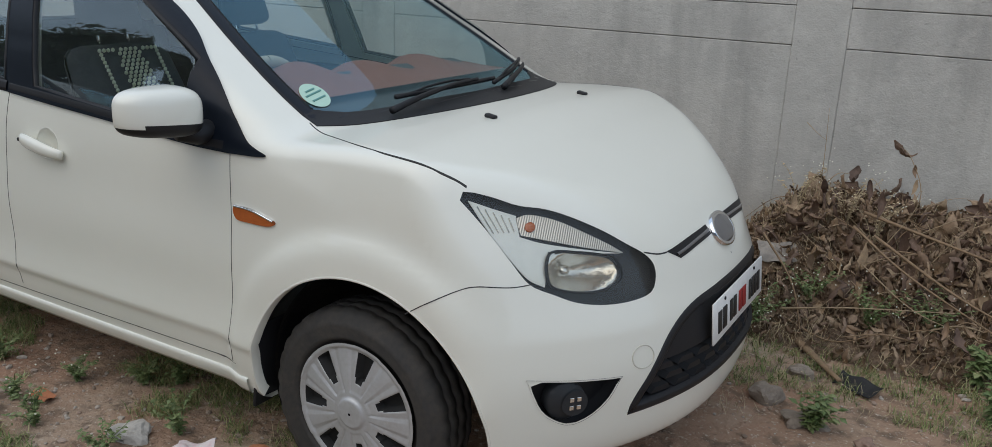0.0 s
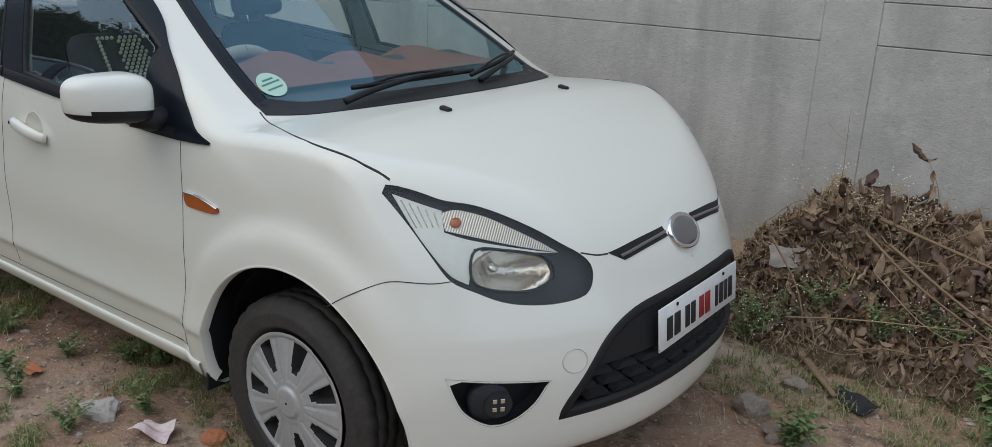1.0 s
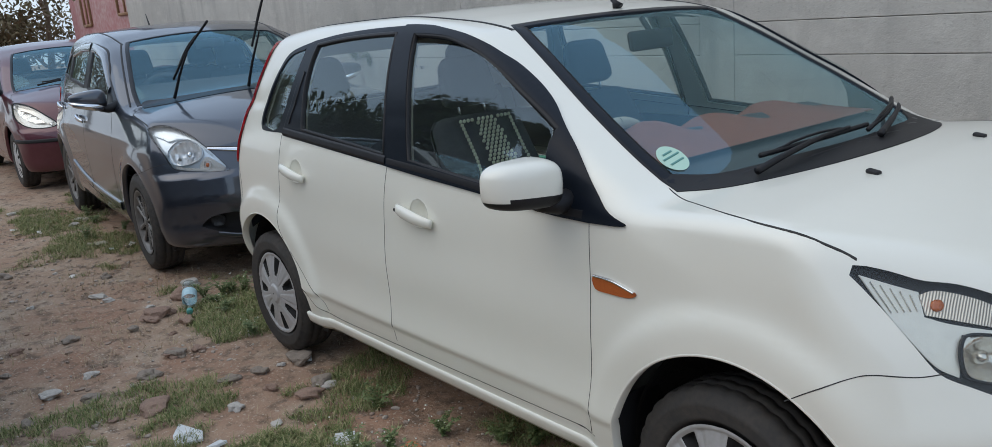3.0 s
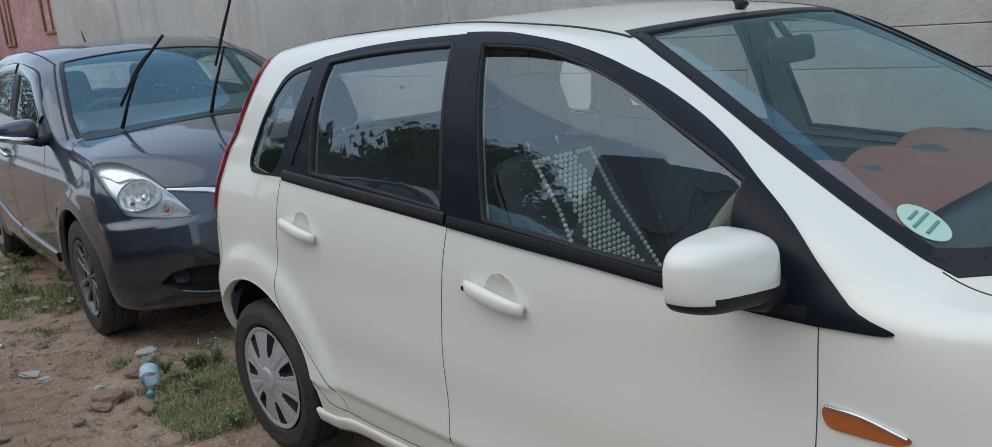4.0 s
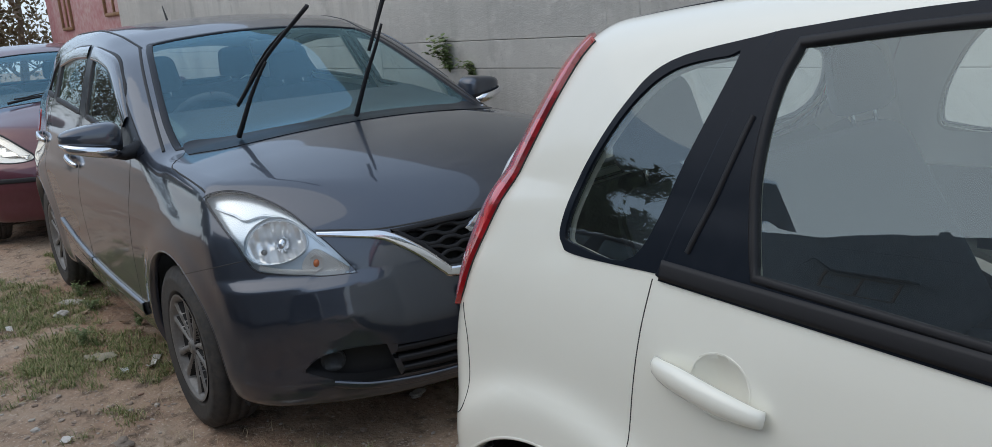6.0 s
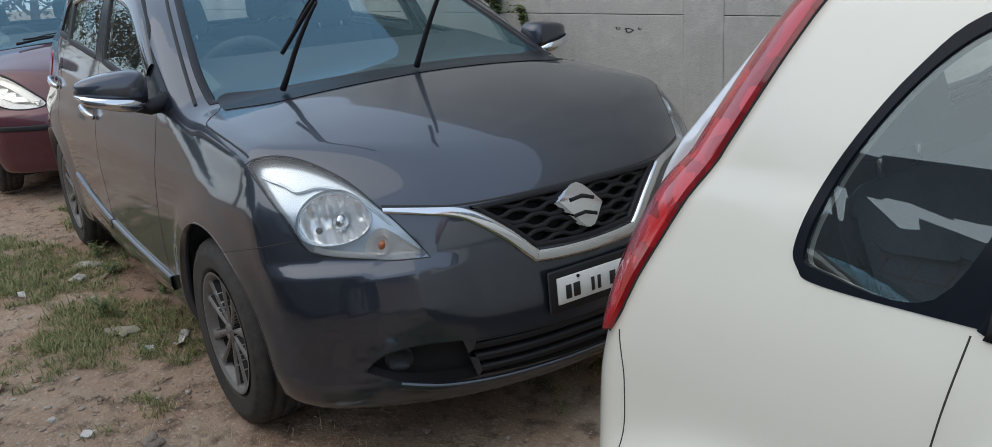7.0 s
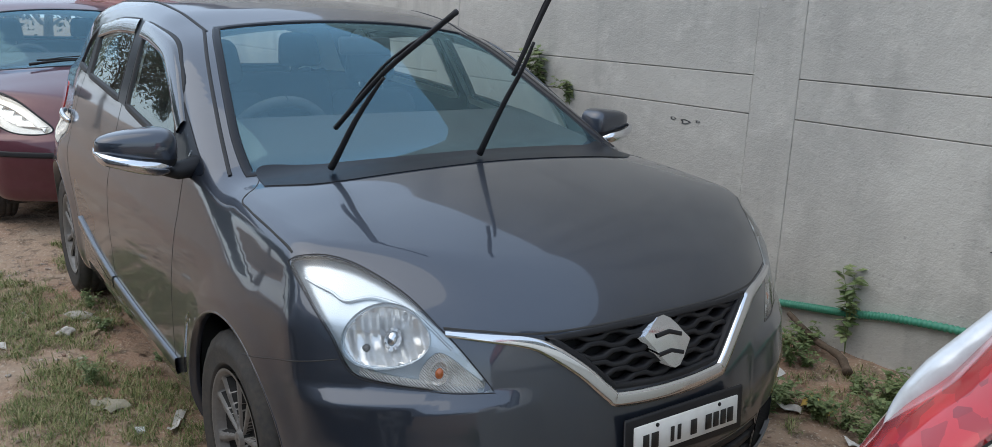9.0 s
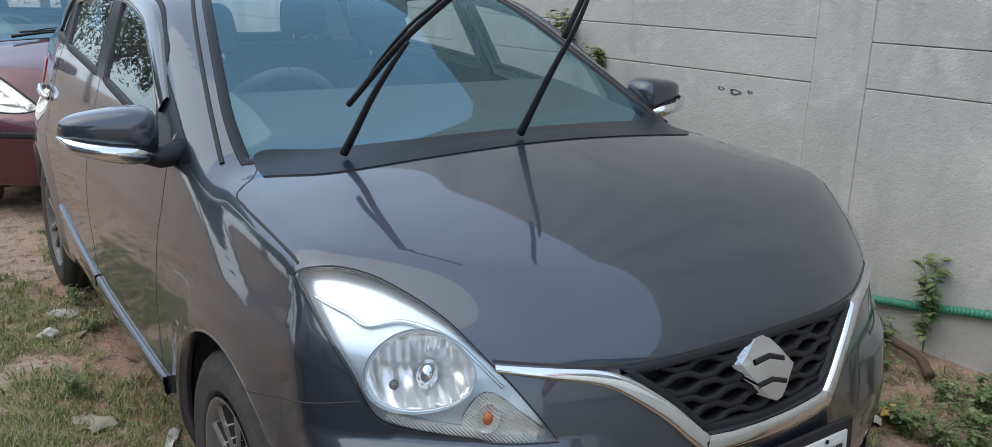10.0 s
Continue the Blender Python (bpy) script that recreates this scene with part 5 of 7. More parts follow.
shell(grey_car, S, GREY, common_holes(G_SHIELD, G_REAR, [G_FRONT, G_BACK, G_QUART], [(G_HL, 50), (G_FOG, 40)], [G_GRILLE, G_INTAKE]), 1.10)
car_glass(grey_car, S, [G_FRONT, G_BACK, G_QUART], G_SHIELD, G_REAR, GREY)
patch("cowl", S, rounded([(0.045, 0), (0.040, -0.30), (-0.005, -0.55), (-0.115, -0.69, 1), (-0.25, -0.655), (-0.165, -0.50), (-0.105, -0.27), (-0.085, 0), (-0.105, 0.27), (-0.165, 0.50), (-0.25, 0.655), (-0.115, 0.69, 1), (-0.005, 0.55), (0.040, 0.30)]), "top", SATIN, grey_car, 0.003, 0.012, 0.05, "black plastic cowl under the windscreen")
VISOR = material("smoked_rain_visor", (0.035, 0.042, 0.055), 0.14, coat=1.0)
for mirror in (False, True):
    strip("rain_visor", S, smooth_path([(-0.60, 1.090), (-0.76, 1.185), (-0.87, 1.245), (-1.02, 1.308), (-1.24, 1.345), (-1.41, 1.360)], 8), "right", 0.060, VISOR, grey_car, 0.010, 0.014, taper=np.linspace(0.75, 1, 41), label="smoked rain visor over the door window", mirror=mirror)
    strip("rain_visor", S, smooth_path([(-1.51, 1.366), (-1.85, 1.359), (-2.18, 1.322)], 8), "right", 0.055, VISOR, grey_car, 0.008, 0.012, mirror=mirror)
    strip("door_moulding", S, smooth_path([(-0.52, 0.335), (-1.0, 0.350), (-1.36, 0.372)], 8), "right", 0.055, GREY, grey_car, 0.010, 0.014, mirror=mirror)
    strip("door_moulding", S, smooth_path([(-1.385, 0.374), (-1.75, 0.42), (-2.05, 0.478)], 8), "right", 0.05, GREY, grey_car, 0.010, 0.014, mirror=mirror)
    for hx, hz in ((-1.50, 0.862), (-2.42, 0.915)):
        hp = smooth_path([(hx - 0.11, hz + 0.012), (hx - 0.04, hz + 0.008), (hx + 0.04, hz - 0.004), (hx + 0.11, hz - 0.016)], 8)
        p, n = lay(S, hp, "right", 0)
        p = p + n * (0.008 + 0.024 * np.sin(np.linspace(0, math.pi, len(p))) ** 0.6)[:, None]
        p = p * np.array([1, -1 if mirror else 1, 1])
        tube("door_handle", p, 0.0115 * np.sin(np.linspace(0.5, math.pi - 0.5, len(p))) ** 0.5, CHROME, grey_car, "chrome pull door handle", n=12, flat_by=1.4)
        cup = np.array([(hx + 0.01 + 0.055 * math.cos(a), hz + 0.004 + 0.040 * math.sin(a)) for a in np.linspace(0, 2 * math.pi, 26, endpoint=False)])
        patch("handle_recess", S, cup, "right", GREY, grey_car, 0.001, 0.004, 0.02, dome=-0.010, mirror=mirror)
# panel gaps
seam(grey_car, S, [(-0.19, -0.675), (-0.125, -0.715), (-0.08, -0.765), (-0.02, -0.772), (0.10, -0.775), (0.295, -0.777)], "top", 0.005)
seam(grey_car, S, [(-0.553, 0.788), (-0.461, 0.779), (-0.372, 0.770), (-0.147, 0.771), (0, 0.772)], 0, 0.007)
seam(grey_car, S, [(0.165, 0.625), (0.30, 0.66), (0.50, 0.712)], "right", 0.004)
seam(grey_car, S, [(-0.485, 0.985), (-0.478, 0.92), (-0.475, 0.75), (-0.53, 0.50), (-0.545, 0.30)], "right", 0.004)
seam(grey_car, S, [(-1.375, 1.08), (-1.385, 0.85), (-1.375, 0.55), (-1.37, 0.29)], "right", 0.004)
seam(grey_car, S, [(-2.20, 1.13), (-2.28, 0.92), (-2.27, 0.75), (-2.14, 0.58), (-2.08, 0.42)], "right", 0.004)
strip("roof_ditch", S, smooth_path([(-1.02, -0.56), (-1.4, -0.585), (-2.0, -0.585), (-2.6, -0.55)], 10), "top", 0.012, BLACK, grey_car, 0.001, 0.006)
strip("roof_ditch", S, smooth_path([(-1.02, -0.56), (-1.4, -0.585), (-2.0, -0.585), (-2.6, -0.55)], 10), "top", 0.012, BLACK, grey_car, 0.001, 0.006, mirror=True)
strip("pillar_strip", S, smooth_path([(-0.26, -0.738), (-0.50, -0.692), (-0.80, -0.626), (-1.03, -0.565)], 8), "top", 0.012, BLACK, grey_car, 0.002, 0.006)
strip("pillar_strip", S, smooth_path([(-0.26, -0.738), (-0.50, -0.692), (-0.80, -0.626), (-1.03, -0.565)], 8), "top", 0.012, BLACK, grey_car, 0.002, 0.006, mirror=True)

# headlights and front
BRIGHT = fluted("bright_reflector", (0.88, 0.88, 0.87), 0.2, 0.62, 17, 0.005, (0.3, 1, 0.1))
WING = material("satin_chrome_wing", (0.68, 0.75, 0.80), 0.26, metal=0.6)
GRID = fluted("gridded_lamp_plastic", (0.86, 0.84, 0.80), 0.2, 0.5, 60, 0.003, (1, 1, 1.7))
for mirror in (False, True):
    bu, bv2 = flat([(0.556, -0.668, 0.756)], 50)[0]
    ring = np.array([(bu + 0.098 * math.cos(a), bv2 + (0.070 + 0.012 * math.cos(a - 2.2)) * math.sin(a)) for a in np.linspace(0, 2 * math.pi, 44, endpoint=False)])
    lamp = patch("headlight", S, shrink(G_HL, -0.003), 50, WING, grey_car, -0.028, -0.027, 0.02, "clear headlight with chrome reflector", holes=[ring], mirror=mirror)
    bowl = patch("reflector", S, ring, 50, BRIGHT, lamp, -0.024, 0.006, 0.010, dome=-0.060, mirror=mirror)
    strip("bowl_rim", S, ring, 50, 0.004, WING, bowl, -0.020, 0.012, closed=True, mirror=mirror)
    cap = np.array([(bu + 0.010 + 0.020 * math.cos(a), bv2 + 0.004 + 0.030 * math.sin(a)) for a in np.linspace(0, 2 * math.pi, 22, endpoint=False)])
    patch("bulb_shield", S, cap, 50, CHROME, bowl, -0.052, 0.02, 0.008, dome=0.016, mirror=mirror)
    patch("side_bulb", S, np.array([(bu - 0.050 + 0.009 * math.cos(a), bv2 - 0.022 + 0.010 * math.sin(a)) for a in np.linspace(0, 2 * math.pi, 16, endpoint=False)]), 50, ALLOY, bowl, -0.050, 0.01, 0.008, dome=0.006, mirror=mirror)
    turn = patch("indicator", S, rounded(flat([(0.625, -0.56, 0.735), (0.67, -0.515, 0.695), (0.695, -0.487, 0.658), (0.655, -0.57, 0.658), (0.622, -0.61, 0.668), (0.612, -0.60, 0.70)], 50), 5), 50, GRID, lamp, -0.014, 0.012, 0.012, "ribbed indicator with an amber bulb", mirror=mirror)
    cu, cv2 = flat([(0.640, -0.573, 0.690)], 50)[0]
    patch("indicator_bulb", S, np.array([(cu + 0.009 * math.cos(a), cv2 + 0.012 * math.sin(a)) for a in np.linspace(0, 2 * math.pi, 18, endpoint=False)]), 50, AMBER, turn, -0.010, 0.01, 0.008, dome=0.006, mirror=mirror)
    strip("bulb_ring", S, np.array([(cu + 0.020 * math.cos(a), cv2 + 0.026 * math.sin(a)) for a in np.linspace(0, 2 * math.pi, 24, endpoint=False)]), 50, 0.004, GRID, turn, -0.009, 0.008, closed=True, mirror=mirror)
    strip("ribbed_sill", S, smooth_path(flat([(0.535, -0.722, 0.688), (0.575, -0.68, 0.674), (0.655, -0.575, 0.660), (0.69, -0.50, 0.656)], 50), 8), 50, 0.016, GRID, lamp, -0.012, 0.012, mirror=mirror)
    # a modelled strip stands in for the bluish sheen along the lamp's top
    strip("chrome_brow", S, smooth_path(flat([(0.345, -0.765, 0.872), (0.415, -0.735, 0.855), (0.455, -0.715, 0.838), (0.50, -0.665, 0.848), (0.575, -0.605, 0.818), (0.645, -0.545, 0.742)], 50), 8), 50, 0.006, WING, lamp, -0.016, 0.010, mirror=mirror)
    strip("lamp_seal", S, G_HL, 50, 0.0035, BLACK, lamp, -0.001, 0.014, closed=True, mirror=mirror)
    clear(patch("lens", S, shrink(G_HL, 0.003), 50, LENS, lamp, 0.0, 0.003, 0.04, mirror=mirror))
    fog = patch("fog_recess", S, G_FOG, 40, BLACK, grey_car, -0.05, -0.051, 0.03, "dark fog lamp recess", mirror=mirror)
    fu, fv = flat([(0.675, -0.575, 0.365)], 40)[0]
    patch("fog_cap", S, np.array([(fu + 0.04 * math.cos(a), fv + 0.034 * math.sin(a)) for a in np.linspace(0, 2 * math.pi, 22, endpoint=False)]), 40, SMOKE, fog, -0.022, 0.02, 0.02, dome=-0.02, mirror=mirror)
vee = smooth_path([(-0.552, 0.776), (-0.46, 0.764), (-0.385, 0.752), (-0.335, 0.730), (-0.262, 0.676), (-0.195, 0.612), (-0.165, 0.598), (0, 0.590), (0.165, 0.598), (0.195, 0.612), (0.262, 0.676), (0.335, 0.730), (0.385, 0.752), (0.46, 0.764), (0.552, 0.776)], 6)
strip("chrome_vee", S, vee, 0, 0.034, CHROME, grey_car, 0.012, 0.020, label="chrome strip round the grille", taper=np.interp(np.abs(vee[:, 0]), [0.0, 0.33, 0.42, 0.56], [1.0, 0.9, 0.62, 0.35]))
grille = patch("grille", S, G_GRILLE, 0, GAP, grey_car, -0.045, -0.046, 0.05, "black grille with wavy slats")
strip("grille_edge", S, shrink(G_GRILLE, 0.006), 0, 0.014, BLACK, grille, 0.003, 0.03, closed=True)
for row in range(6):
    z = 0.637 + 0.0225 * row
    half = 0.165 + (z - 0.622) * 1.22
    ys = np.linspace(-half, half, 60)
    zz = z + 0.006 * np.clip(1.6 * np.sin(ys * 52 + row * math.pi), -1, 1)
    strip("grille_slat", S, np.stack([ys, zz], 1), 0, 0.0125, BLACK, grille, -0.008, 0.03)
em = patch("emblem", S, rounded([(-0.082, 0.728, 1), (-0.005, 0.764), (0.07, 0.700, 1), (0.008, 0.640)], 4), 0, CHROME, grey_car, 0.012, 0.03, 0.03, "plain chrome lozenge emblem")
for dz in (-0.022, 0.022):
    strip("emblem_cut", S, np.array([(-0.045, 0.702 + dz), (0.0, 0.706 + dz), (0.04, 0.694 + dz)]), 0, 0.010, BLACK, em, 0.0135, 0.003)
intake = patch("lower_intake", S, G_INTAKE, 0, GAP, grey_car, -0.06, -0.061, 0.05, "black slatted lower air intake")
for k in range(3):
    z = 0.308 + 0.036 * k
    half = 0.375 + (z - 0.288) * 0.25
    ys = np.linspace(-half, half, 24)
    strip("intake_slat", S, np.stack([ys, np.full(24, z)], 1), 0, 0.020, BLACK, intake, -0.006, 0.05)
strip("bumper_lip", S, smooth_path([(-0.58, 0.296), (-0.45, 0.272), (-0.2, 0.265), (0.2, 0.265), (0.45, 0.272), (0.58, 0.296)], 8), 0, 0.022, GREY, grey_car, 0.006, 0.012)
number_plate(grey_car, pose(0.838, 0.037, 0.493, 0, -4, 0), (0.37, 0.078), [(y, w, 0.040) for y, w in ((-0.148, 0.020), (-0.118, 0.024), (-0.058, 0.012), (-0.034, 0.012), (0.018, 0.022), (0.072, 0.022), (0.100, 0.020), (0.127, 0.020), (0.154, 0.022))], frame_mat=BLACK)
for flip in (False, True):
    my = 0.87 if flip else 0.945
    dm = door_mirror(grey_car, -0.47, my, 1.052, GREY, BLACK, (0.095, 0.112, 0.068), flip, "grey door mirror with chrome indicator strip", point=0.38)
    s = 1 if flip else -1
    band = smooth_path([(-0.455, s * (my + 0.113), 1.050), (-0.405, s * (my + 0.085), 1.034), (-0.378, s * (my + 0.02), 1.018), (-0.385, s * (my - 0.05), 1.004), (-0.415, s * (my - 0.095), 0.996)], 6)
    tube("indicator_strip", band, np.interp(np.linspace(0, 1, len(band)), [0, 0.2, 0.7, 1], [0.004, 0.012, 0.017, 0.004]), CHROME, dm, n=10, flat_by=1.3)
wiper(grey_car, [(-0.085, -0.505, 1.03), (-0.055, -0.495, 1.075), (0.0, -0.475, 1.165), (0.06, -0.455, 1.245), (0.10, -0.435, 1.30)], [(-0.075, -0.495, 1.145), (0.10, -0.432, 1.315), (0.323, -0.352, 1.478)])
wiper(grey_car, [(-0.005, -0.05, 1.055), (0.03, -0.045, 1.115), (0.09, -0.03, 1.225), (0.14, -0.01, 1.32), (0.165, 0.01, 1.40)], [(0.146, -0.045, 1.305), (0.21, 0.0, 1.48), (0.285, 0.045, 1.665)])
tube("aerial", [(-2.45, 0, 1.445), (-2.47, 0, 1.465), (-2.56, 0, 1.60)], [0.022, 0.01, 0.003], BLACK, grey_car, n=8)
for mirror in (False, True):
    patch("tail_lamp", S, rounded(flat([(-2.70, -0.80, 1.05), (-2.85, -0.78, 1.03), (-3.02, -0.62, 1.0), (-3.02, -0.62, 0.88), (-2.85, -0.79, 0.86), (-2.74, -0.83, 0.92)], 130), 5), 130, RED_LENS, grey_car, 0.004, 0.012, 0.05, mirror=mirror)
wheels(grey_car, S, 0.308, 0.205, 0.185, 0.755, 10, "alloy", ALLOY, "dusty ten-spoke alloy wheel")
seat(grey_car, -1.32, -0.37, SEAT)
seat(grey_car, -1.32, 0.37, SEAT)
seat(grey_car, -2.30, 0.0, SEAT, bench=1.2)
steering(grey_car, -0.85, -0.37, 0.98, LINING)
rbox("dashboard", (0.55, 1.38, 0.34), 0.08, LINING, grey_car, pose(-0.55, 0, 0.90, 0, 8, 0))
rbox("inside_mirror", (0.03, 0.22, 0.07), 0.015, BLACK, grey_car, pose(-0.93, 0.02, 1.33, 0, -10, 0))

# ---------------------------------------------------------------- the maroon car behind
maroon_car = thing("maroon_hatchback", "dusty maroon hatchback parked behind the grey car", "car", pose(-9.05, 0.17, 0, 0, 0, -2.0), group="parked cars")
V = TALL_HATCH
V_HL = rounded(flat([(0.15, -0.79, 0.90, 1), (0.26, -0.74, 0.905), (0.42, -0.66, 0.86), (0.55, -0.56, 0.77), (0.62, -0.47, 0.69), (0.60, -0.53, 0.655), (0.50, -0.69, 0.66), (0.38, -0.78, 0.72), (0.24, -0.81, 0.82)], 50), 5)
shell(maroon_car, V, MAROON, common_holes(G_SHIELD, G_REAR, [G_FRONT, G_BACK, G_QUART], [(V_HL, 50)], [G_INTAKE]), 1.10)
car_glass(maroon_car, V, [G_FRONT, G_BACK, G_QUART], G_SHIELD, G_REAR, MAROON)
for mirror in (False, True):
    lamp = patch("headlight", V, shrink(V_HL, 0.004), 50, HAZY, maroon_car, -0.04, -0.041, 0.04, "large hazy headlight", mirror=mirror)
    patch("reflector", V, shrink(V_HL, 0.05), 50, REFLECT, lamp, -0.014, 0.01, 0.03, dome=-0.02, mirror=mirror)
    clear(patch("lens", V, shrink(V_HL, 0.003), 50, LENS, lamp, 0.0, 0.003, 0.05, mirror=mirror))
    strip("lamp_seal", V, V_HL, 50, 0.009, BLACK, lamp, 0.001, 0.014, closed=True, mirror=mirror)
    strip("bumper_moulding", V, smooth_path(flat([(0.30, -0.83, 0.53), (0.5, -0.75, 0.53), (0.66, -0.60, 0.53), (0.76, -0.40, 0.53)], 50), 8), 50, 0.035, BLACK, maroon_car, 0.006, 0.012, mirror=mirror)
patch("upper_grille", V, rounded([(-0.36, 0.72, 1), (0, 0.735), (0.36, 0.72, 1), (0.28, 0.655, 1), (0, 0.645), (-0.28, 0.655, 1)]), 0, BLACK, maroon_car, 0.003, 0.012, 0.05, "black upper grille")
patch("lower_intake", V, G_INTAKE, 0, GAP, maroon_car, -0.06, -0.061, 0.05, "dark lower air intake")
seam(maroon_car, V, [(-0.19, -0.675), (-0.10, -0.745), (0.05, -0.775), (0.16, -0.77)], "top", 0.006)
seam(maroon_car, V, [(-0.485, 0.985), (-0.475, 0.75), (-0.53, 0.50), (-0.545, 0.28)], "right", 0.005)
seam(maroon_car, V, [(-1.375, 1.08), (-1.385, 0.85), (-1.37, 0.28)], "right", 0.005)
number_plate(maroon_car, pose(0.835, 0, 0.46, 0, -4, 0), (0.45, 0.10), [(y, 0.024, 0.05) for y in (-0.17, -0.13, -0.06, -0.02, 0.05, 0.11, 0.15, 0.19)])
for flip in (False, True):
    door_mirror(maroon_car, -0.47, 0.965, 1.045, MAROON, BLACK, (0.085, 0.118, 0.065), flip, "maroon door mirror")
wiper(maroon_car, [(-0.10, -0.48, 1.05), (-0.12, -0.30, 1.07), (-0.13, -0.1, 1.08)], [(-0.16, -0.42, 1.075), (-0.15, -0.12, 1.085), (-0.16, 0.15, 1.08)])
wheels(maroon_car, V, 0.298, 0.195, 0.175, 0.75, 9, "cover", SILVER, "steel wheel with a silver cover")
seat(maroon_car, -1.45, -0.37, SEAT)
seat(maroon_car, -1.45, 0.37, SEAT)
seat(maroon_car, -2.30, 0.0, SEAT, bench=1.2)
steering(maroon_car, -0.85, -0.37, 0.98, LINING)
rbox("dashboard", (0.55, 1.38, 0.34), 0.08, LINING, maroon_car, pose(-0.55, 0, 0.90, 0, 8, 0))

# the white car across the lane
opposite_car = copy_thing(white_car, pose(-2.62, -3.02, 0, 0, 0, 1.0))
tagged(opposite_car, "silver hatchback parked across the narrow dirt lane", "car", "parked cars")
PAINT_SILVER = material("silver_paint", (0.30, 0.31, 0.32), 0.35, metal=0.5, coat=0.8, var=0.15, scale=2.0)
for ob in opposite_car.children_recursive:
    for slot in ob.material_slots:
        if slot.material == WHITE:
            slot.link = "OBJECT"
            slot.material = PAINT_SILVER

# ---------------------------------------------------------------- ground and wall
def lump(x, y):
    """Height of the ground."""
    h = 0.016 * noise.noise((x * 1.3, y * 1.3, 0.2)) + 0.012 * noise.noise((x * 4, y * 4, 3.3)) + 0.007 * noise.noise((x * 11, y * 11, 5.3)) + 0.004 * noise.noise((x * 26, y * 26, 7.3))
    rise = 0.10 * min(max((y - 1.0) / 0.9, 0), 1) ** 2
    return h - 0.008 + rise


gx = np.concatenate([np.linspace(-60, -10, 34), np.linspace(-9.9, -6.1, 64), np.linspace(-6.05, 2.6, 260), np.linspace(2.7, 60, 30)])
gy = np.concatenate([np.linspace(-60, -3.2, 30), np.linspace(-3.1, 2.1, 156), np.linspace(2.3, 60, 20)])
gv = [(x, y, lump(x, y)) for x in gx for y in gy]
k = len(gy)
gf = [(i * k + j, (i + 1) * k + j, (i + 1) * k + j + 1, i * k + j + 1) for i in range(len(gx) - 1) for j in range(k - 1)]
ground = tagged(mesh_from("ground", gv, gf, SOIL), "dry brown dirt ground with stones and sparse grass", "ground", kind="structure")

WALL_Y, WALL_H, BAY = 1.93, 3.65, 2.6
wall = tagged(rbox("wall_north", (21, 0.14, WALL_H), 0.004, CONCRETE, None, pose(-2.7, WALL_Y + 0.10, WALL_H / 2), seg=1, smooth=False), "weathered grey precast concrete panel wall", "wall", kind="structure")
panels = {}
x = 0.54 + 3 * BAY
while x > -12:
    rbox("wall_post", (0.245, 0.05, WALL_H), 0.003, CONCRETE, wall, pose(x, WALL_Y + 0.0225, WALL_H / 2), seg=1, smooth=False)
    for z0, z1 in ((-0.05, 1.103), (1.106, 1.287), (1.290, 2.204), (2.207, WALL_H)):
        key = (z0, z1)
        if key not in panels:
            o = rbox("wall_panel", (BAY - 0.245 - 0.001, 0.05, z1 - z0), 0.003, CONCRETE, wall, None, seg=1, smooth=False)
            panels[key] = o.data
        else:
            o = new("wall_panel", panels[key])
            o.parent = wall
        o.location = (x - BAY / 2, WALL_Y + 0.025, (z0 + z1) / 2)
    x -= BAY

# ---------------------------------------------------------------- surroundings
PINK = material("faded_pink_plaster", (0.42, 0.17, 0.18), 0.9, var=0.8, scale=1.6, second=(0.55, 0.42, 0.40), bump=0.3, bscale=20, dist=0.01)
PLASTER = material("grey_plaster", (0.26, 0.275, 0.295), 0.9, var=0.5, scale=0.8, bump=0.2, bscale=15, dist=0.01)
WOOD = material("weathered_wood", (0.30, 0.17, 0.09), 0.7, var=0.6, scale=12)
DARK = material("dark_window_pane", (0.02, 0.022, 0.025), 0.15)
BARK = material("tree_bark", (0.14, 0.10, 0.07), 0.95, var=0.7, scale=8, bump=0.6, bscale=30, dist=0.02)
LEAF = material("tree_leaf", (0.055, 0.085, 0.025), 0.6, var=0.6, scale=3, second=(0.10, 0.11, 0.03))
DRYBUSH = material("dry_bush_leaf", (0.14, 0.10, 0.055), 0.8, var=0.7, scale=4, second=(0.08, 0.09, 0.035))


def window_unit(parent, m, w, h, hood=False):
    """A recessed window with frame, sill and two panes; m: its middle, looking along -y."""
    win = new("window")
    win.parent = parent
    win.matrix_basis = m
    t = 0.05
    for dims, at in (((w, 0.07, t), (0, 0, h / 2)), ((w, 0.07, t), (0, 0, -h / 2)), ((t, 0.07, h), (-w / 2, 0, 0)), ((t, 0.07, h), (w / 2, 0, 0)), ((t, 0.05, h), (0, 0, 0))):
        rbox("frame_bar", dims, 0.006, WOOD, win, pose(*at), seg=1)
    for s in (-1, 1):
        rbox("pane", (w / 2 - t, 0.01, h - t), 0.002, DARK, win, pose(s * w / 4, 0.012, 0), seg=1)
    if hood:
        rbox("sunshade", (w + 0.5, 0.5, 0.08), 0.01, PLASTER, win, pose(0, -0.25, h / 2 + 0.15), seg=1)
    return win


pink = thing("pink_house", "weathered pink plastered house behind the yard wall", "house", pose(-15.2, 4.6, 0))
rbox("house_wall", (6.4, 4.4, 4.2), 0.02, PINK, pink, pose(0, 0, 2.1), seg=1, smooth=False)
rbox("roof_slab", (6.8, 4.8, 0.16), 0.02, PLASTER, pink, pose(0, 0, 4.28), seg=1, smooth=False)
window_unit(pink, pose(0.45, -2.2, 2.35), 0.75, 1.0)
window_unit(pink, pose(-2.0, -2.2, 2.35), 0.55, 1.25)

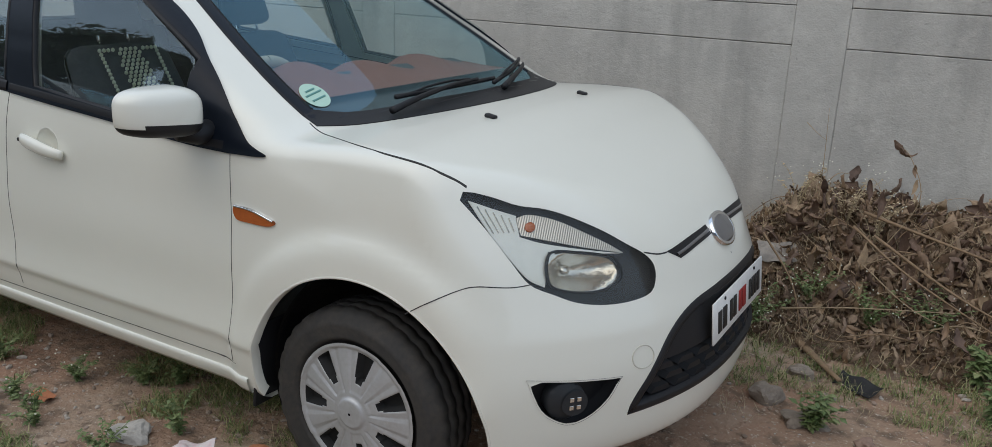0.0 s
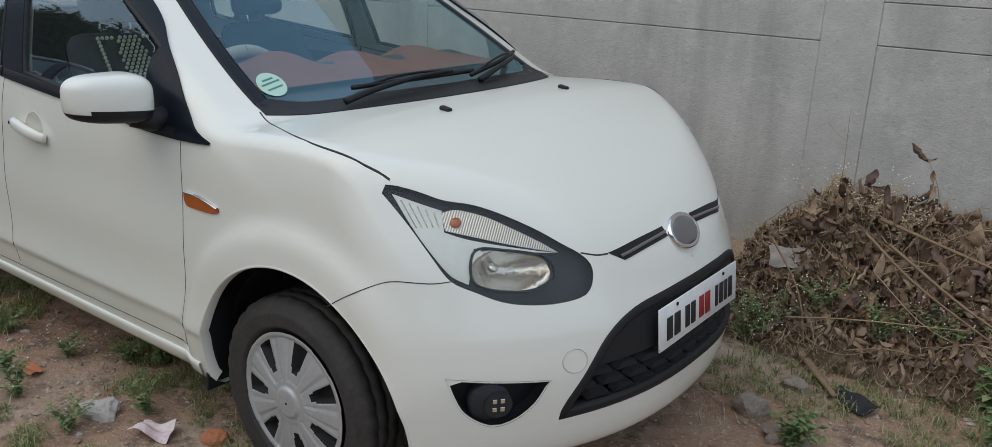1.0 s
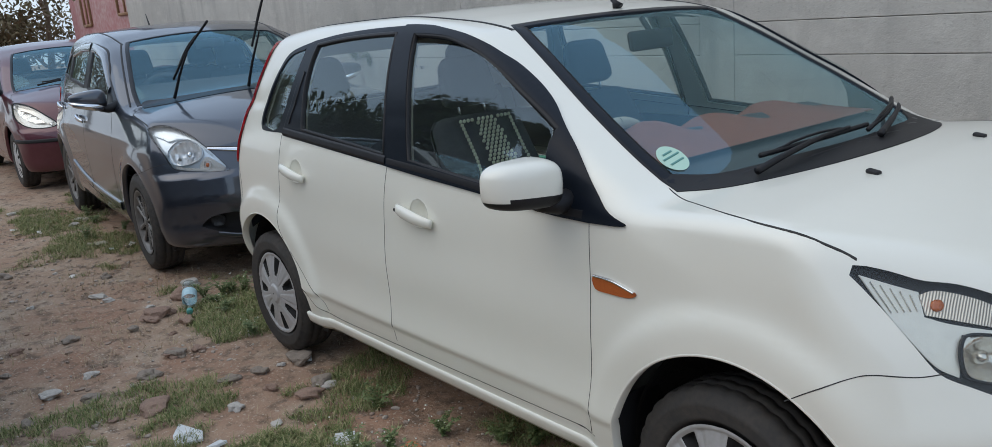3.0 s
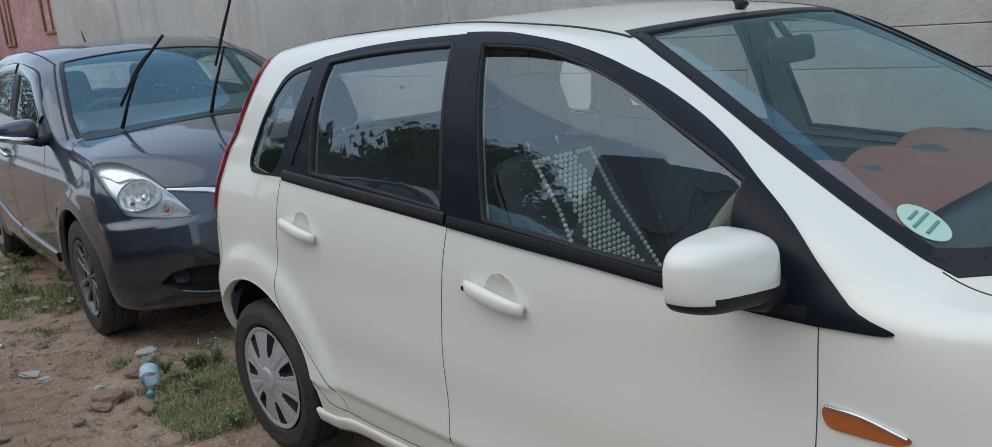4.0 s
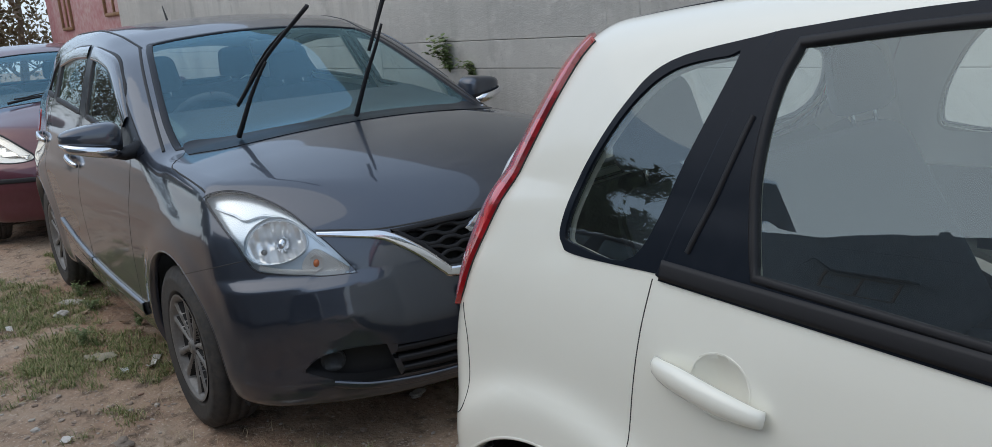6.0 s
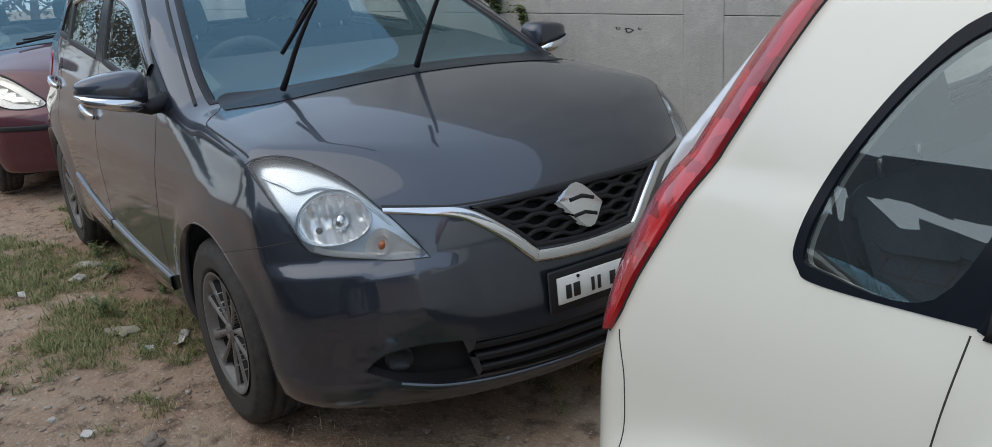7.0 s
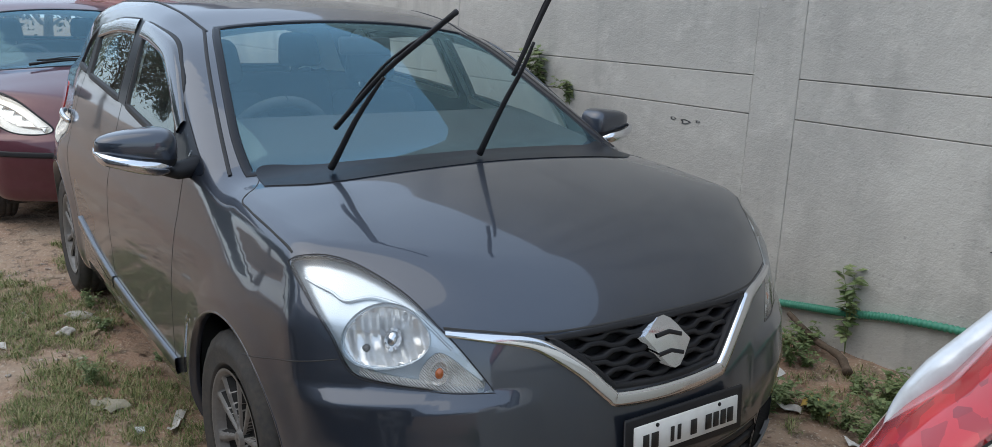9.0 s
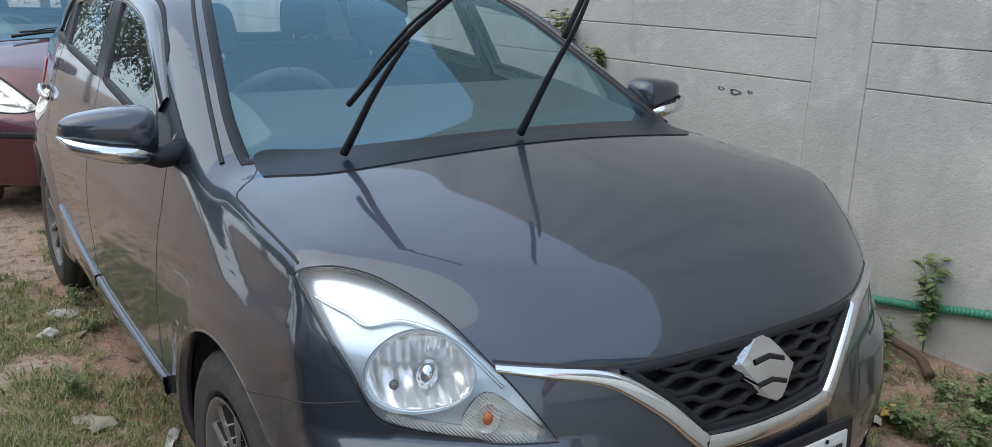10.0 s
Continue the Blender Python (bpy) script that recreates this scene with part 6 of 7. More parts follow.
grey_house = thing("grey_house", "plain grey plastered building across the lane", "house", pose(1.5, -16.0, 0))
rbox("house_wall", (25, 7, 5.4), 0.03, PLASTER, grey_house, pose(0, 0, 2.7), seg=1, smooth=False)
rbox("parapet", (25.2, 0.25, 0.5), 0.02, PLASTER, grey_house, pose(0, 3.4, 5.6), seg=1, smooth=False)
for i in range(5):
    window_unit(grey_house, pose(-9.5 + 4.6 * i, 3.5, 3.5, 0, 0, 180), 1.3, 0.9, hood=True)


def tree(at, height, crown, mat, label, name="tree", n=1500, leaf=0.16, seed=1):
    """A tapered trunk with limbs and a crown of many small leaf cards in uneven clumps."""
    rnd = random.Random(seed)
    t = thing(name, label, name.replace("_", " "), pose(*at))
    tips = []
    tv, tf = [], []

    def limb(p, d, length, r, depth):
        pts, rad = [np.array(p)], [r]
        d = np.array(d, float)
        for k in range(5):
            d = d + np.array([rnd.uniform(-0.18, 0.18), rnd.uniform(-0.18, 0.18), rnd.uniform(-0.02, 0.12)])
            d /= np.linalg.norm(d)
            pts.append(pts[-1] + d * length / 5)
            rad.append(r * (1 - 0.12 * (k + 1)))
        o = len(tv)
        for q, rr in zip(pts, rad):
            for j in range(7):
                a = 2 * math.pi * j / 7
                tv.append(tuple(q + rr * np.array([math.cos(a), math.sin(a), 0])))
        for i in range(5):
            for j in range(7):
                k2 = (j + 1) % 7
                tf.append((o + i * 7 + j, o + i * 7 + k2, o + (i + 1) * 7 + k2, o + (i + 1) * 7 + j))
        tips.append(pts[-1])
        tips.append(pts[-2])
        if depth:
            for _ in range(4 if depth > 1 else 3):
                a = rnd.uniform(0, 2 * math.pi)
                limb(pts[rnd.choice((2, 3, 4, 5))], (math.cos(a) * 0.9, math.sin(a) * 0.9, rnd.uniform(0.25, 0.9)), length * rnd.uniform(0.5, 0.75), r * 0.5, depth - 1)

    limb((0, 0, -0.1), (0, 0, 1), height * 0.5, height * 0.03, 2)
    mesh_from("trunk", tv, tf, BARK, t)
    lv, lf = [], []
    for _ in range(n):
        c = np.array(rnd.choice(tips)) + np.array([rnd.gauss(0, crown * 0.20), rnd.gauss(0, crown * 0.20), rnd.gauss(0, crown * 0.15)])
        c[2] = max(c[2], 0.05)
        ax = np.array([rnd.uniform(-1, 1) for _ in range(3)])
        ax /= np.linalg.norm(ax) + 1e-6
        bx = np.cross(ax, [rnd.uniform(-1, 1), rnd.uniform(-1, 1), rnd.uniform(-1, 1)])
        bx /= np.linalg.norm(bx) + 1e-6
        s = leaf * rnd.uniform(0.6, 1.3)
        o = len(lv)
        up = np.cross(ax, bx) * s * 0.15
        lv += [tuple(c - ax * s), tuple(c + bx * s * 0.42 + up), tuple(c + ax * s), tuple(c - bx * s * 0.42 + up)]
        lf.append((o, o + 1, o + 2, o + 3))
    tagged(mesh_from("crown", lv, lf, mat, t, smooth=False), kind="stuff")
    return t


for i, (x, y, h) in enumerate(((-14.8, -13.6, 8.2), (-19.2, -13.4, 9.2), (-24.5, -14.5, 9.6), (-30, -13, 10.0), (-37, -9, 10.5), (19, -15, 8), (-13, -26, 11))):
    tree((x, y, 0), h, h * 0.30, LEAF, "leafy green tree across the lane", n=10000, leaf=0.18, seed=i + 3)
for i, (x, y, h) in enumerate(((-13.2, 1.5, 1.2), (-19.5, 1.0, 3.4), (-21, -0.5, 4.0), (-25, -3, 5.0), (-30, -1, 6.0), (-24, 3, 4.5))):
    tree((x, y, 0), h, h * 0.5, DRYBUSH if i % 2 else LEAF, "dry half-bare shrub beside the pink house", name="shrub", n=2600, leaf=0.075, seed=i + 30)

# ---------------------------------------------------------------- small things on the ground
def by_island(name, colors, rough=0.8, trans=0.0):
    """A surface whose loose pieces each take one of the colours."""
    m = bpy.data.materials.new(name)
    m.use_nodes = True
    n, l = m.node_tree.nodes, m.node_tree.links
    b = n["Principled BSDF"]
    g, r = n.new("ShaderNodeNewGeometry"), n.new("ShaderNodeValToRGB")
    for i, c in enumerate(colors):
        e = r.color_ramp.elements[i] if i < 2 else r.color_ramp.elements.new(1.0)
        e.position, e.color = i / (len(colors) - 1), (*c, 1)
    l.new(g.outputs["Random Per Island"], r.inputs[0])
    t, mx, tc = n.new("ShaderNodeTexNoise"), n.new("ShaderNodeMix"), n.new("ShaderNodeTexCoord")
    t.inputs["Scale"].default_value, t.inputs["Detail"].default_value = 90, 3
    l.new(tc.outputs["Object"], t.inputs["Vector"])
    mx.data_type, mx.blend_type = "RGBA", "MULTIPLY"
    mx.inputs[0].default_value = 0.55
    l.new(r.outputs[0], mx.inputs[6]), l.new(t.outputs["Fac"], mx.inputs[7])
    gain = n.new("ShaderNodeMix")
    gain.data_type, gain.blend_type = "RGBA", "MULTIPLY"
    gain.inputs[0].default_value, gain.inputs[7].default_value = 1.0, (1.35, 1.35, 1.35, 1)
    l.new(mx.outputs[2], gain.inputs[6])
    l.new(gain.outputs[2], b.inputs["Base Color"])
    b.inputs["Roughness"].default_value = rough
    return m


GRASS = by_island("short_grass", [(0.10, 0.15, 0.045), (0.16, 0.21, 0.07), (0.28, 0.28, 0.12), (0.46, 0.40, 0.23)])
STRAW = by_island("dry_straw", [(0.40, 0.31, 0.19), (0.52, 0.42, 0.27), (0.27, 0.20, 0.12)])
WEED = by_island("weed_leaf", [(0.09, 0.14, 0.045), (0.14, 0.19, 0.07), (0.22, 0.25, 0.11)], 0.55)
DEAD = by_island("dead_leaf", [(0.14, 0.09, 0.062), (0.24, 0.16, 0.10), (0.40, 0.29, 0.19), (0.20, 0.135, 0.10), (0.32, 0.21, 0.12)], 0.75)
TWIG = material("dry_twig", (0.30, 0.20, 0.12), 0.85, var=0.7, scale=20, bump=0.3, bscale=120, dist=0.002)
PALE_TWIG = material("pale_twig", (0.40, 0.30, 0.19), 0.85, var=0.6, scale=20)
LITTER = material("leaf_litter", (0.20, 0.135, 0.088), 0.95, var=0.8, scale=18, second=(0.075, 0.05, 0.035), bump=1.0, bscale=45, dist=0.03)
STONE = material("grey_stone", (0.30, 0.25, 0.205), 0.9, var=0.6, scale=14, bump=0.5, bscale=70, dist=0.006)
PALE_STONE = material("pale_rubble", (0.52, 0.49, 0.45), 0.9, var=0.5, scale=18, bump=0.5, bscale=80, dist=0.006)
RED_STONE = material("reddish_stone", (0.32, 0.215, 0.165), 0.9, var=0.6, scale=16, bump=0.5, bscale=80, dist=0.006)
TILE = material("white_glazed_tile", (0.66, 0.69, 0.71), 0.4, var=0.5, scale=10, second=(0.44, 0.44, 0.43))
BRICK = material("orange_brick", (0.50, 0.20, 0.10), 0.9, var=0.5, scale=22, bump=0.5, bscale=80, dist=0.006)
PEBBLE = by_island("pebbles", [(0.22, 0.16, 0.12), (0.34, 0.27, 0.22), (0.45, 0.41, 0.36), (0.28, 0.17, 0.12)], 0.9)
PAPER = material("printed_paper", (0.74, 0.70, 0.68), 0.8, var=0.8, scale=9, second=(0.62, 0.36, 0.40))
WHITE_PAPER = material("soiled_white_paper", (0.70, 0.69, 0.66), 0.8, var=0.6, scale=12, second=(0.46, 0.42, 0.37))
YELLOW = material("yellow_wrapper", (0.62, 0.42, 0.10), 0.5, var=0.5, scale=14)
RAG = material("black_rag", (0.020, 0.020, 0.022), 0.7, var=0.5, scale=30, bump=0.5, bscale=60, dist=0.006)
HOSE = material("green_hose", (0.045, 0.26, 0.17), 0.45, var=0.4, scale=6, second=(0.09, 0.24, 0.17))
PET = glass("clear_bottle_plastic", (0.86, 0.92, 0.92), rough=0.08, shine=0.06)
BLUE_LABEL = material("pale_blue_label", (0.30, 0.52, 0.60), 0.4, var=0.6, scale=30, second=(0.62, 0.72, 0.74))
TEAL = material("teal_cap", (0.08, 0.34, 0.30), 0.4)
FLOWER = material("tiny_white_flower", (0.72, 0.72, 0.62), 0.8)
rng = np.random.default_rng(11)


def heap(x, y):
    """Height of the brush heap above the ground."""
    e = min(max((x - 0.22) / 0.45, 0), 1) * min(max((2.5 - x) / 0.5, 0), 1)
    b = math.exp(-abs((y - 1.72) / 0.50) ** 2.6)
    top = 0.40 + 0.06 * math.sin(x * 4.1 + 0.6) + 0.08 * noise.noise((x * 3, y * 3, 9.1))
    return e * b * top + lump(x, y) + 0.03 * noise.noise((x * 9, y * 9, 4.0)) * e * b


def patchy(x, y, s=1.6, k=0.0):
    return noise.noise((x * s, y * s, 21.0)) + 0.5 * noise.noise((x * s * 3, y * s * 3, 27.0)) + k


def blades(name, spots, length, width, mat, label, lean=0.8, top=None, category="grass"):
    """Many bent blades at (x, y, z) as one mesh."""
    n = len(spots)
    p = np.array(spots)
    a = rng.uniform(0, 2 * math.pi, n)
    L = length * rng.uniform(0.45, 1.3, n)
    tilt = rng.uniform(0.15 if lean < 1.4 else 0.5, lean, n)
    d = np.stack([np.cos(a), np.sin(a), 0 * a], 1)
    s = np.stack([-np.sin(a), np.cos(a), 0 * a], 1) * (width * rng.uniform(0.6, 1.2, n))[:, None]
    up = np.array([0, 0, 1.0])
    mid = p + (d * np.sin(tilt * 0.6)[:, None] + up * np.cos(tilt * 0.6)[:, None]) * (L * 0.55)[:, None]
    tip = mid + (d * np.sin(tilt * 1.5)[:, None] + up * np.cos(tilt * 1.5)[:, None]) * (L * 0.5)[:, None]
    v = np.stack([p - s, p + s, mid + s * 0.7, mid - s * 0.7, tip], 1).reshape(-1, 3)
    f = []
    for i in range(n):
        o = i * 5
        f += [(o, o + 1, o + 2, o + 3), (o + 3, o + 2, o + 4)]
    return tagged(mesh_from(name, v, f, mat, smooth=False), label, category, kind="stuff")


def under_wheel(x, y):
    return any(math.hypot(x - wx, y - wy) < 0.16 for wx, wy in ((0, -0.73), (-2.49, -0.73), (-4.53, -0.69), (-7.16, -0.5)))


def spread(areas, tuft=1):
    """Spots of uneven cover, tuft of them together: (x0, x1, y0, y1, number, least cover)."""
    out = []
    for x0, x1, y0, y1, n, k in areas:
        for _ in range(n):
            x, y = rng.uniform(x0, x1), rng.uniform(y0, y1)
            edge = min(x - x0, x1 - x, (y - y0) * 1.5, (y1 - y) * 1.5) / 0.25
            if patchy(x, y, 1.7) + 0.5 * noise.noise((x * 9, y * 9, 33.0)) + min(edge, 1) * 0.25 > k and not under_wheel(x, y):
                for _ in range(tuft):
                    u, v = x + rng.normal(0, 0.013), y + rng.normal(0, 0.013)
                    out.append((u, v, lump(u, v) - 0.002))
    return out


near = spread([(-2.3, -0.15, -1.45, -0.35, 4600, 0.22), (-2.6, -0.3, -2.2, -1.1, 4200, 0.14), (-4.0, -2.75, -1.0, -0.35, 2300, 0.20), (-8.2, -4.75, -1.15, -0.35, 3300, 0.29), (-7.6, -4.7, -1.9, -0.9, 1500, 0.42),
               (0.5, 2.6, 0.5, 1.5, 1500, 0.22), (-4.6, -3.0, 1.0, 1.85, 1000, 0.25), (-4.4, -3.2, -0.4, 0.6, 400, 0.35)], 9)
blades("grass", near, 0.052, 0.0018, GRASS, "short patchy green and yellowing grass on dirt", 1.75)
straw = spread([(-2.4, 0.4, -2.2, -0.5, 3000, 0.1), (-8, -2.8, -2.2, -0.4, 8000, 0.05), (0.3, 2.6, 0.3, 1.3, 2500, 0.1)])
blades("dry_grass", straw, 0.06, 0.0012, STRAW, "scattered dry straw and dead grass on dirt", 1.7)

# pebbles as one cover
pv, pf = [], []
base = bmesh.new()
bmesh.ops.create_icosphere(base, subdivisions=1, radius=1)
for v in base.verts:
    v.co *= 1 + 0.35 * noise.noise(v.co * 1.7)
tv = np.array([v.co[:] for v in base.verts])
tf = [[v.index for v in f.verts] for f in base.faces]
base.free()
for _ in range(14000):
    x, y = (rng.uniform(-8, 2.6), rng.uniform(-2.6, -0.2)) if rng.random() < 0.85 else (rng.uniform(-4.6, 2.4), rng.uniform(0.2, 1.3))
    if patchy(x, y, 1.1, rng.uniform(-0.3, 0.5)) < 0 or under_wheel(x, y):
        continue
    r = 0.0035 + 0.011 * rng.random() ** 4
    a = rng.uniform(0, 6.28)
    c, s = math.cos(a), math.sin(a)
    k = np.array([rng.uniform(0.8, 1.6), rng.uniform(0.7, 1.2), rng.uniform(0.4, 0.8)]) * r
    q = tv * k
    q = np.stack([q[:, 0] * c - q[:, 1] * s + x, q[:, 0] * s + q[:, 1] * c + y, q[:, 2] + lump(x, y) + r * 0.2], 1)
    o = len(pv)
    pv += [tuple(t) for t in q]
    pf += [[o + i for i in f] for f in tf]
tagged(mesh_from("pebbles", pv, pf, PEBBLE, smooth=False), "loose brown and grey pebbles on dirt", "pebbles", kind="stuff")


def stone(x, y, size, mat, label, seed, name="stone", turn=0.0, group="loose stones", rough=0.7, category="stone"):
    """An irregular broken stone that lies on the ground."""
    bm = bmesh.new()
    bmesh.ops.create_icosphere(bm, subdivisions=3, radius=0.5)
    for v in bm.verts:
        c = v.co.copy()
        c.x, c.y, c.z = [math.copysign(abs(t * 2) ** 0.85, t) / 2 for t in c]
        c *= 1 + rough * noise.noise(v.co * 2.2 + Vector((seed * 3.1, 0, 0))) + 0.12 * noise.noise(v.co * 6 + Vector((seed, 5, 0)))
        v.co = Vector((c.x * size[0], c.y * size[1], c.z * size[2]))
    ob = part(name, bm, mat, None, smooth=False)
    ob.matrix_basis = pose(x, y, lump(x, y) + size[2] * 0.28, 0, 0, turn)
    return tagged(ob, label, category, group)


stone(0.95, 0.40, (0.13, 0.09, 0.05), STONE, "flat brown-grey stone half sunk in dirt", 1, turn=20)
stone(0.80, 0.50, (0.11, 0.085, 0.07), STONE, "rough brown-grey stone in dirt", 2, turn=60)
stone(1.22, 0.12, (0.16, 0.13, 0.06), PALE_STONE, "pale flat stone in dirt", 3, turn=10)
stone(1.42, 0.10, (0.14, 0.12, 0.05), PALE_STONE, "pale flat stone in dirt", 4, turn=50)
stone(0.86, 0.74, (0.08, 0.06, 0.05), STONE, "small grey stone beside the brush", 5)
stone(-0.39, -0.78, (0.09, 0.06, 0.05), BRICK, "broken piece of orange brick on grass", 6, "brick_piece", turn=15, group="", category="brick", rough=0.2)
stone(-0.78, -0.93, (0.12, 0.09, 0.06), PALE_STONE, "pale rubble lump among grass", 7, turn=40)
stone(-2.345, -0.80, (0.14, 0.10, 0.05), STONE, "flat grey stone beside the rear wheel", 10)
stone(-3.93, -0.72, (0.12, 0.09, 0.05), PALE_STONE, "flat pale stone behind the bottle", 11, turn=12)
stone(-3.73, -0.86, (0.13, 0.10, 0.08), RED_STONE, "reddish stone behind the bottle", 12, turn=45)
stone(-3.55, -1.06, (0.15, 0.11, 0.07), RED_STONE, "reddish brown stone beside the bottle", 13, turn=80)
stone(-3.30, -0.98, (0.09, 0.07, 0.05), RED_STONE, "small reddish stone beside the bottle", 14)
stone(-4.20, -1.20, (0.12, 0.06, 0.025), PALE_STONE, "flat pale chip on dirt", 15, turn=25)
stone(-6.76, -0.66, (0.15, 0.10, 0.022), PALE_STONE, "white broken tile piece on dirt", 16, "tile_piece", turn=35, group="", category="tile", rough=0.12)
stone(-5.20, -1.52, (0.11, 0.09, 0.05), STONE, "grey stone on dirt", 17)
def shard(x, y, size, turn, seed, tilt):
    """A flat broken tile piece with straight snapped edges."""
    r = random.Random(seed)
    n = r.choice((4, 5, 5))
    ring = [(size * (0.5 + r.uniform(-0.16, 0.12)) * math.cos(2 * math.pi * (k + r.uniform(-0.25, 0.25)) / n), 0.68 * size * (0.5 + r.uniform(-0.16, 0.12)) * math.sin(2 * math.pi * (k + r.uniform(-0.25, 0.25)) / n)) for k in range(n)]
    bm = bmesh.new()
    lower = [bm.verts.new((p, q, 0)) for p, q in ring]
    upper = [bm.verts.new((p * 0.97, q * 0.97, 0.011)) for p, q in ring]
    bm.faces.new(upper)
    bm.faces.new(lower[::-1])
    for k in range(n):
        bm.faces.new((lower[k], lower[(k + 1) % n], upper[(k + 1) % n], upper[k]))
    ob = part("tile_piece", bm, TILE, None, smooth=False)
    ob.matrix_basis = pose(x, y, lump(x, y) + 0.004, tilt, tilt * 0.6, turn)
    return tagged(ob, "flat broken piece of white glazed tile on dirt", "tile", "broken tiles")


for i, (x, y, a, turn, tilt) in enumerate(((-1.98, -1.46, 0.19, 20, 6), (-1.84, -1.40, 0.10, 75, -8), (-1.51, -1.04, 0.11, 40, 12), (-2.32, -0.79, 0.10, 10, 3), (-2.21, -1.98, 0.11, 65, -5), (-5.37, -0.79, 0.06, 15, 5))):
    shard(x, y, a, turn, 120 + i, tilt)
for i, (x, y, a, mat) in enumerate(((-2.03, -1.98, 0.10, STONE), (-2.31, -1.80, 0.16, RED_STONE), (-1.84, -1.86, 0.15, RED_STONE), (-1.33, -1.21, 0.13, RED_STONE), (-2.32, -1.47, 0.20, RED_STONE), (-1.77, -1.61, 0.10, STONE), (-2.12, -1.88, 0.09, STONE), (-1.60, -1.36, 0.12, RED_STONE), (-1.20, -1.12, 0.10, RED_STONE))):
    stone(x, y, (a * 0.72, a * 0.55, a * 0.24), mat, "rough reddish stone bedded in dirt and grass" if mat == RED_STONE else "rough grey stone bedded in dirt and grass", 140 + i, turn=37.0 * i, rough=0.5)
for i in range(64):
    x, y = (rng.uniform(-3.6, -0.9), rng.uniform(-2.0, -0.8)) if i < 36 else (rng.uniform(-8.0, -3.6), rng.uniform(-2.0, -0.45)) if i < 50 else (rng.uniform(-4.4, 1.8), rng.uniform(-0.2, 1.1))
    if under_wheel(x, y):
        continue
    s = rng.uniform(0.025, 0.075)
    kind = int(rng.integers(0, 3))
    stone(x, y, (s * rng.uniform(1, 1.5), s, s * rng.uniform(0.45, 0.7)), (STONE, PALE_STONE, RED_STONE)[kind], ("small grey-brown stone on dirt", "small pale rubble chip on dirt", "small reddish stone on dirt")[kind], 20 + i, turn=float(rng.uniform(0, 180)))


def sheet(name, label, x, y, w, l, mat, turn, seed, crumple=0.02, lift=0.012, category="paper", tilt=0):
    """A crumpled thin sheet on the ground."""
    n = 12
    v, f = [], []
    for k in (0, -0.0012):
        for i in range(n + 1):
            for j in range(n + 1):
                a, b = (i / n - 0.5) * w, (j / n - 0.5) * l
                h = crumple * (noise.noise((a * 14, b * 14, seed)) + abs(noise.noise((a * 9, b * 22, seed + 4))))
                v.append((a + 0.1 * w * noise.noise((a * 8, b * 8, seed + 8)), b + 0.1 * l * noise.noise((a * 8, b * 8, seed + 12)), h + k))
    q, m = n + 1, (n + 1) ** 2
    for i in range(n):
        for j in range(n):
            f.append((i * q + j, (i + 1) * q + j, (i + 1) * q + j + 1, i * q + j + 1))
            f.append((m + i * q + j, m + i * q + j + 1, m + (i + 1) * q + j + 1, m + (i + 1) * q + j))
    ob = mesh_from(name, v, f, mat, smooth=True)
    ob.matrix_basis = pose(x, y, lump(x, y) + lift, tilt, 0, turn)
    return tagged(ob, label, category)


sheet("paper", "crumpled printed pink and white paper on grass", -0.56, -0.88, 0.13, 0.09, PAPER, 25, 2.0, 0.03, 0.02)
sheet("plastic_scrap", "pale blue plastic scrap on dirt", -1.30, -1.28, 0.06, 0.05, BLUE_LABEL, 40, 5.0)
sheet("plastic_scrap", "red plastic scrap lying on reddish dirt", -1.22, -0.93, 0.08, 0.05, BRICK, 10, 7.0)
sheet("leaf", "pale dry fallen leaf on dirt", -5.63, -0.82, 0.14, 0.09, material("pale_leaf", (0.36, 0.33, 0.25), 0.8, var=0.6, scale=16), 20, 3.0, 0.025, category="leaf")
sheet("paper_strip", "long pale strip of torn paper on grass", -5.36, -0.66, 0.22, 0.03, WHITE_PAPER, -30, 4.0, 0.03)
sheet("paper", "soiled white paper beside the wall weeds", -4.10, 1.38, 0.16, 0.12, WHITE_PAPER, 30, 6.0, 0.035)
sheet("paper", "soiled white paper beside the wall weeds", -4.30, 1.56, 0.14, 0.10, WHITE_PAPER, 75, 8.0, 0.035)
sheet("wrapper", "crumpled yellow wrapper beside the wall weeds", -3.98, 1.46, 0.12, 0.10, YELLOW, 15, 9.0, 0.04, category="wrapper")
sheet("paper", "torn white paper scrap on dirt", -3.72, 1.30, 0.10, 0.07, WHITE_PAPER, 50, 10.0, 0.03)
sheet("cardboard_scrap", "torn dull cardboard scrap on dry leaves", 0.60, 1.34, 0.17, 0.11, material("dull_cardboard", (0.36, 0.32, 0.28), 0.85, var=0.6, scale=14), 25, 14.0, 0.04, heap(0.60, 1.34) - lump(0.60, 1.34) + 0.045, "cardboard", 35)
sheet("black_rag", "crumpled black rag lying on dirt", 1.06, 0.75, 0.15, 0.075, RAG, -25, 11.0, 0.03, 0.012, "rag")
for i in range(16):
    x, y = rng.uniform(-6.9, -4.7), rng.uniform(-1.6, -0.5)
    sheet("leaf" if i % 2 else "paper_scrap", "dry fallen leaf on grass" if i % 2 else "small torn pale paper scrap on grass", x, y, 0.05, 0.03, DEAD if i % 2 else WHITE_PAPER, float(rng.uniform(0, 180)), 30.0 + i, 0.02, category="leaf" if i % 2 else "paper")

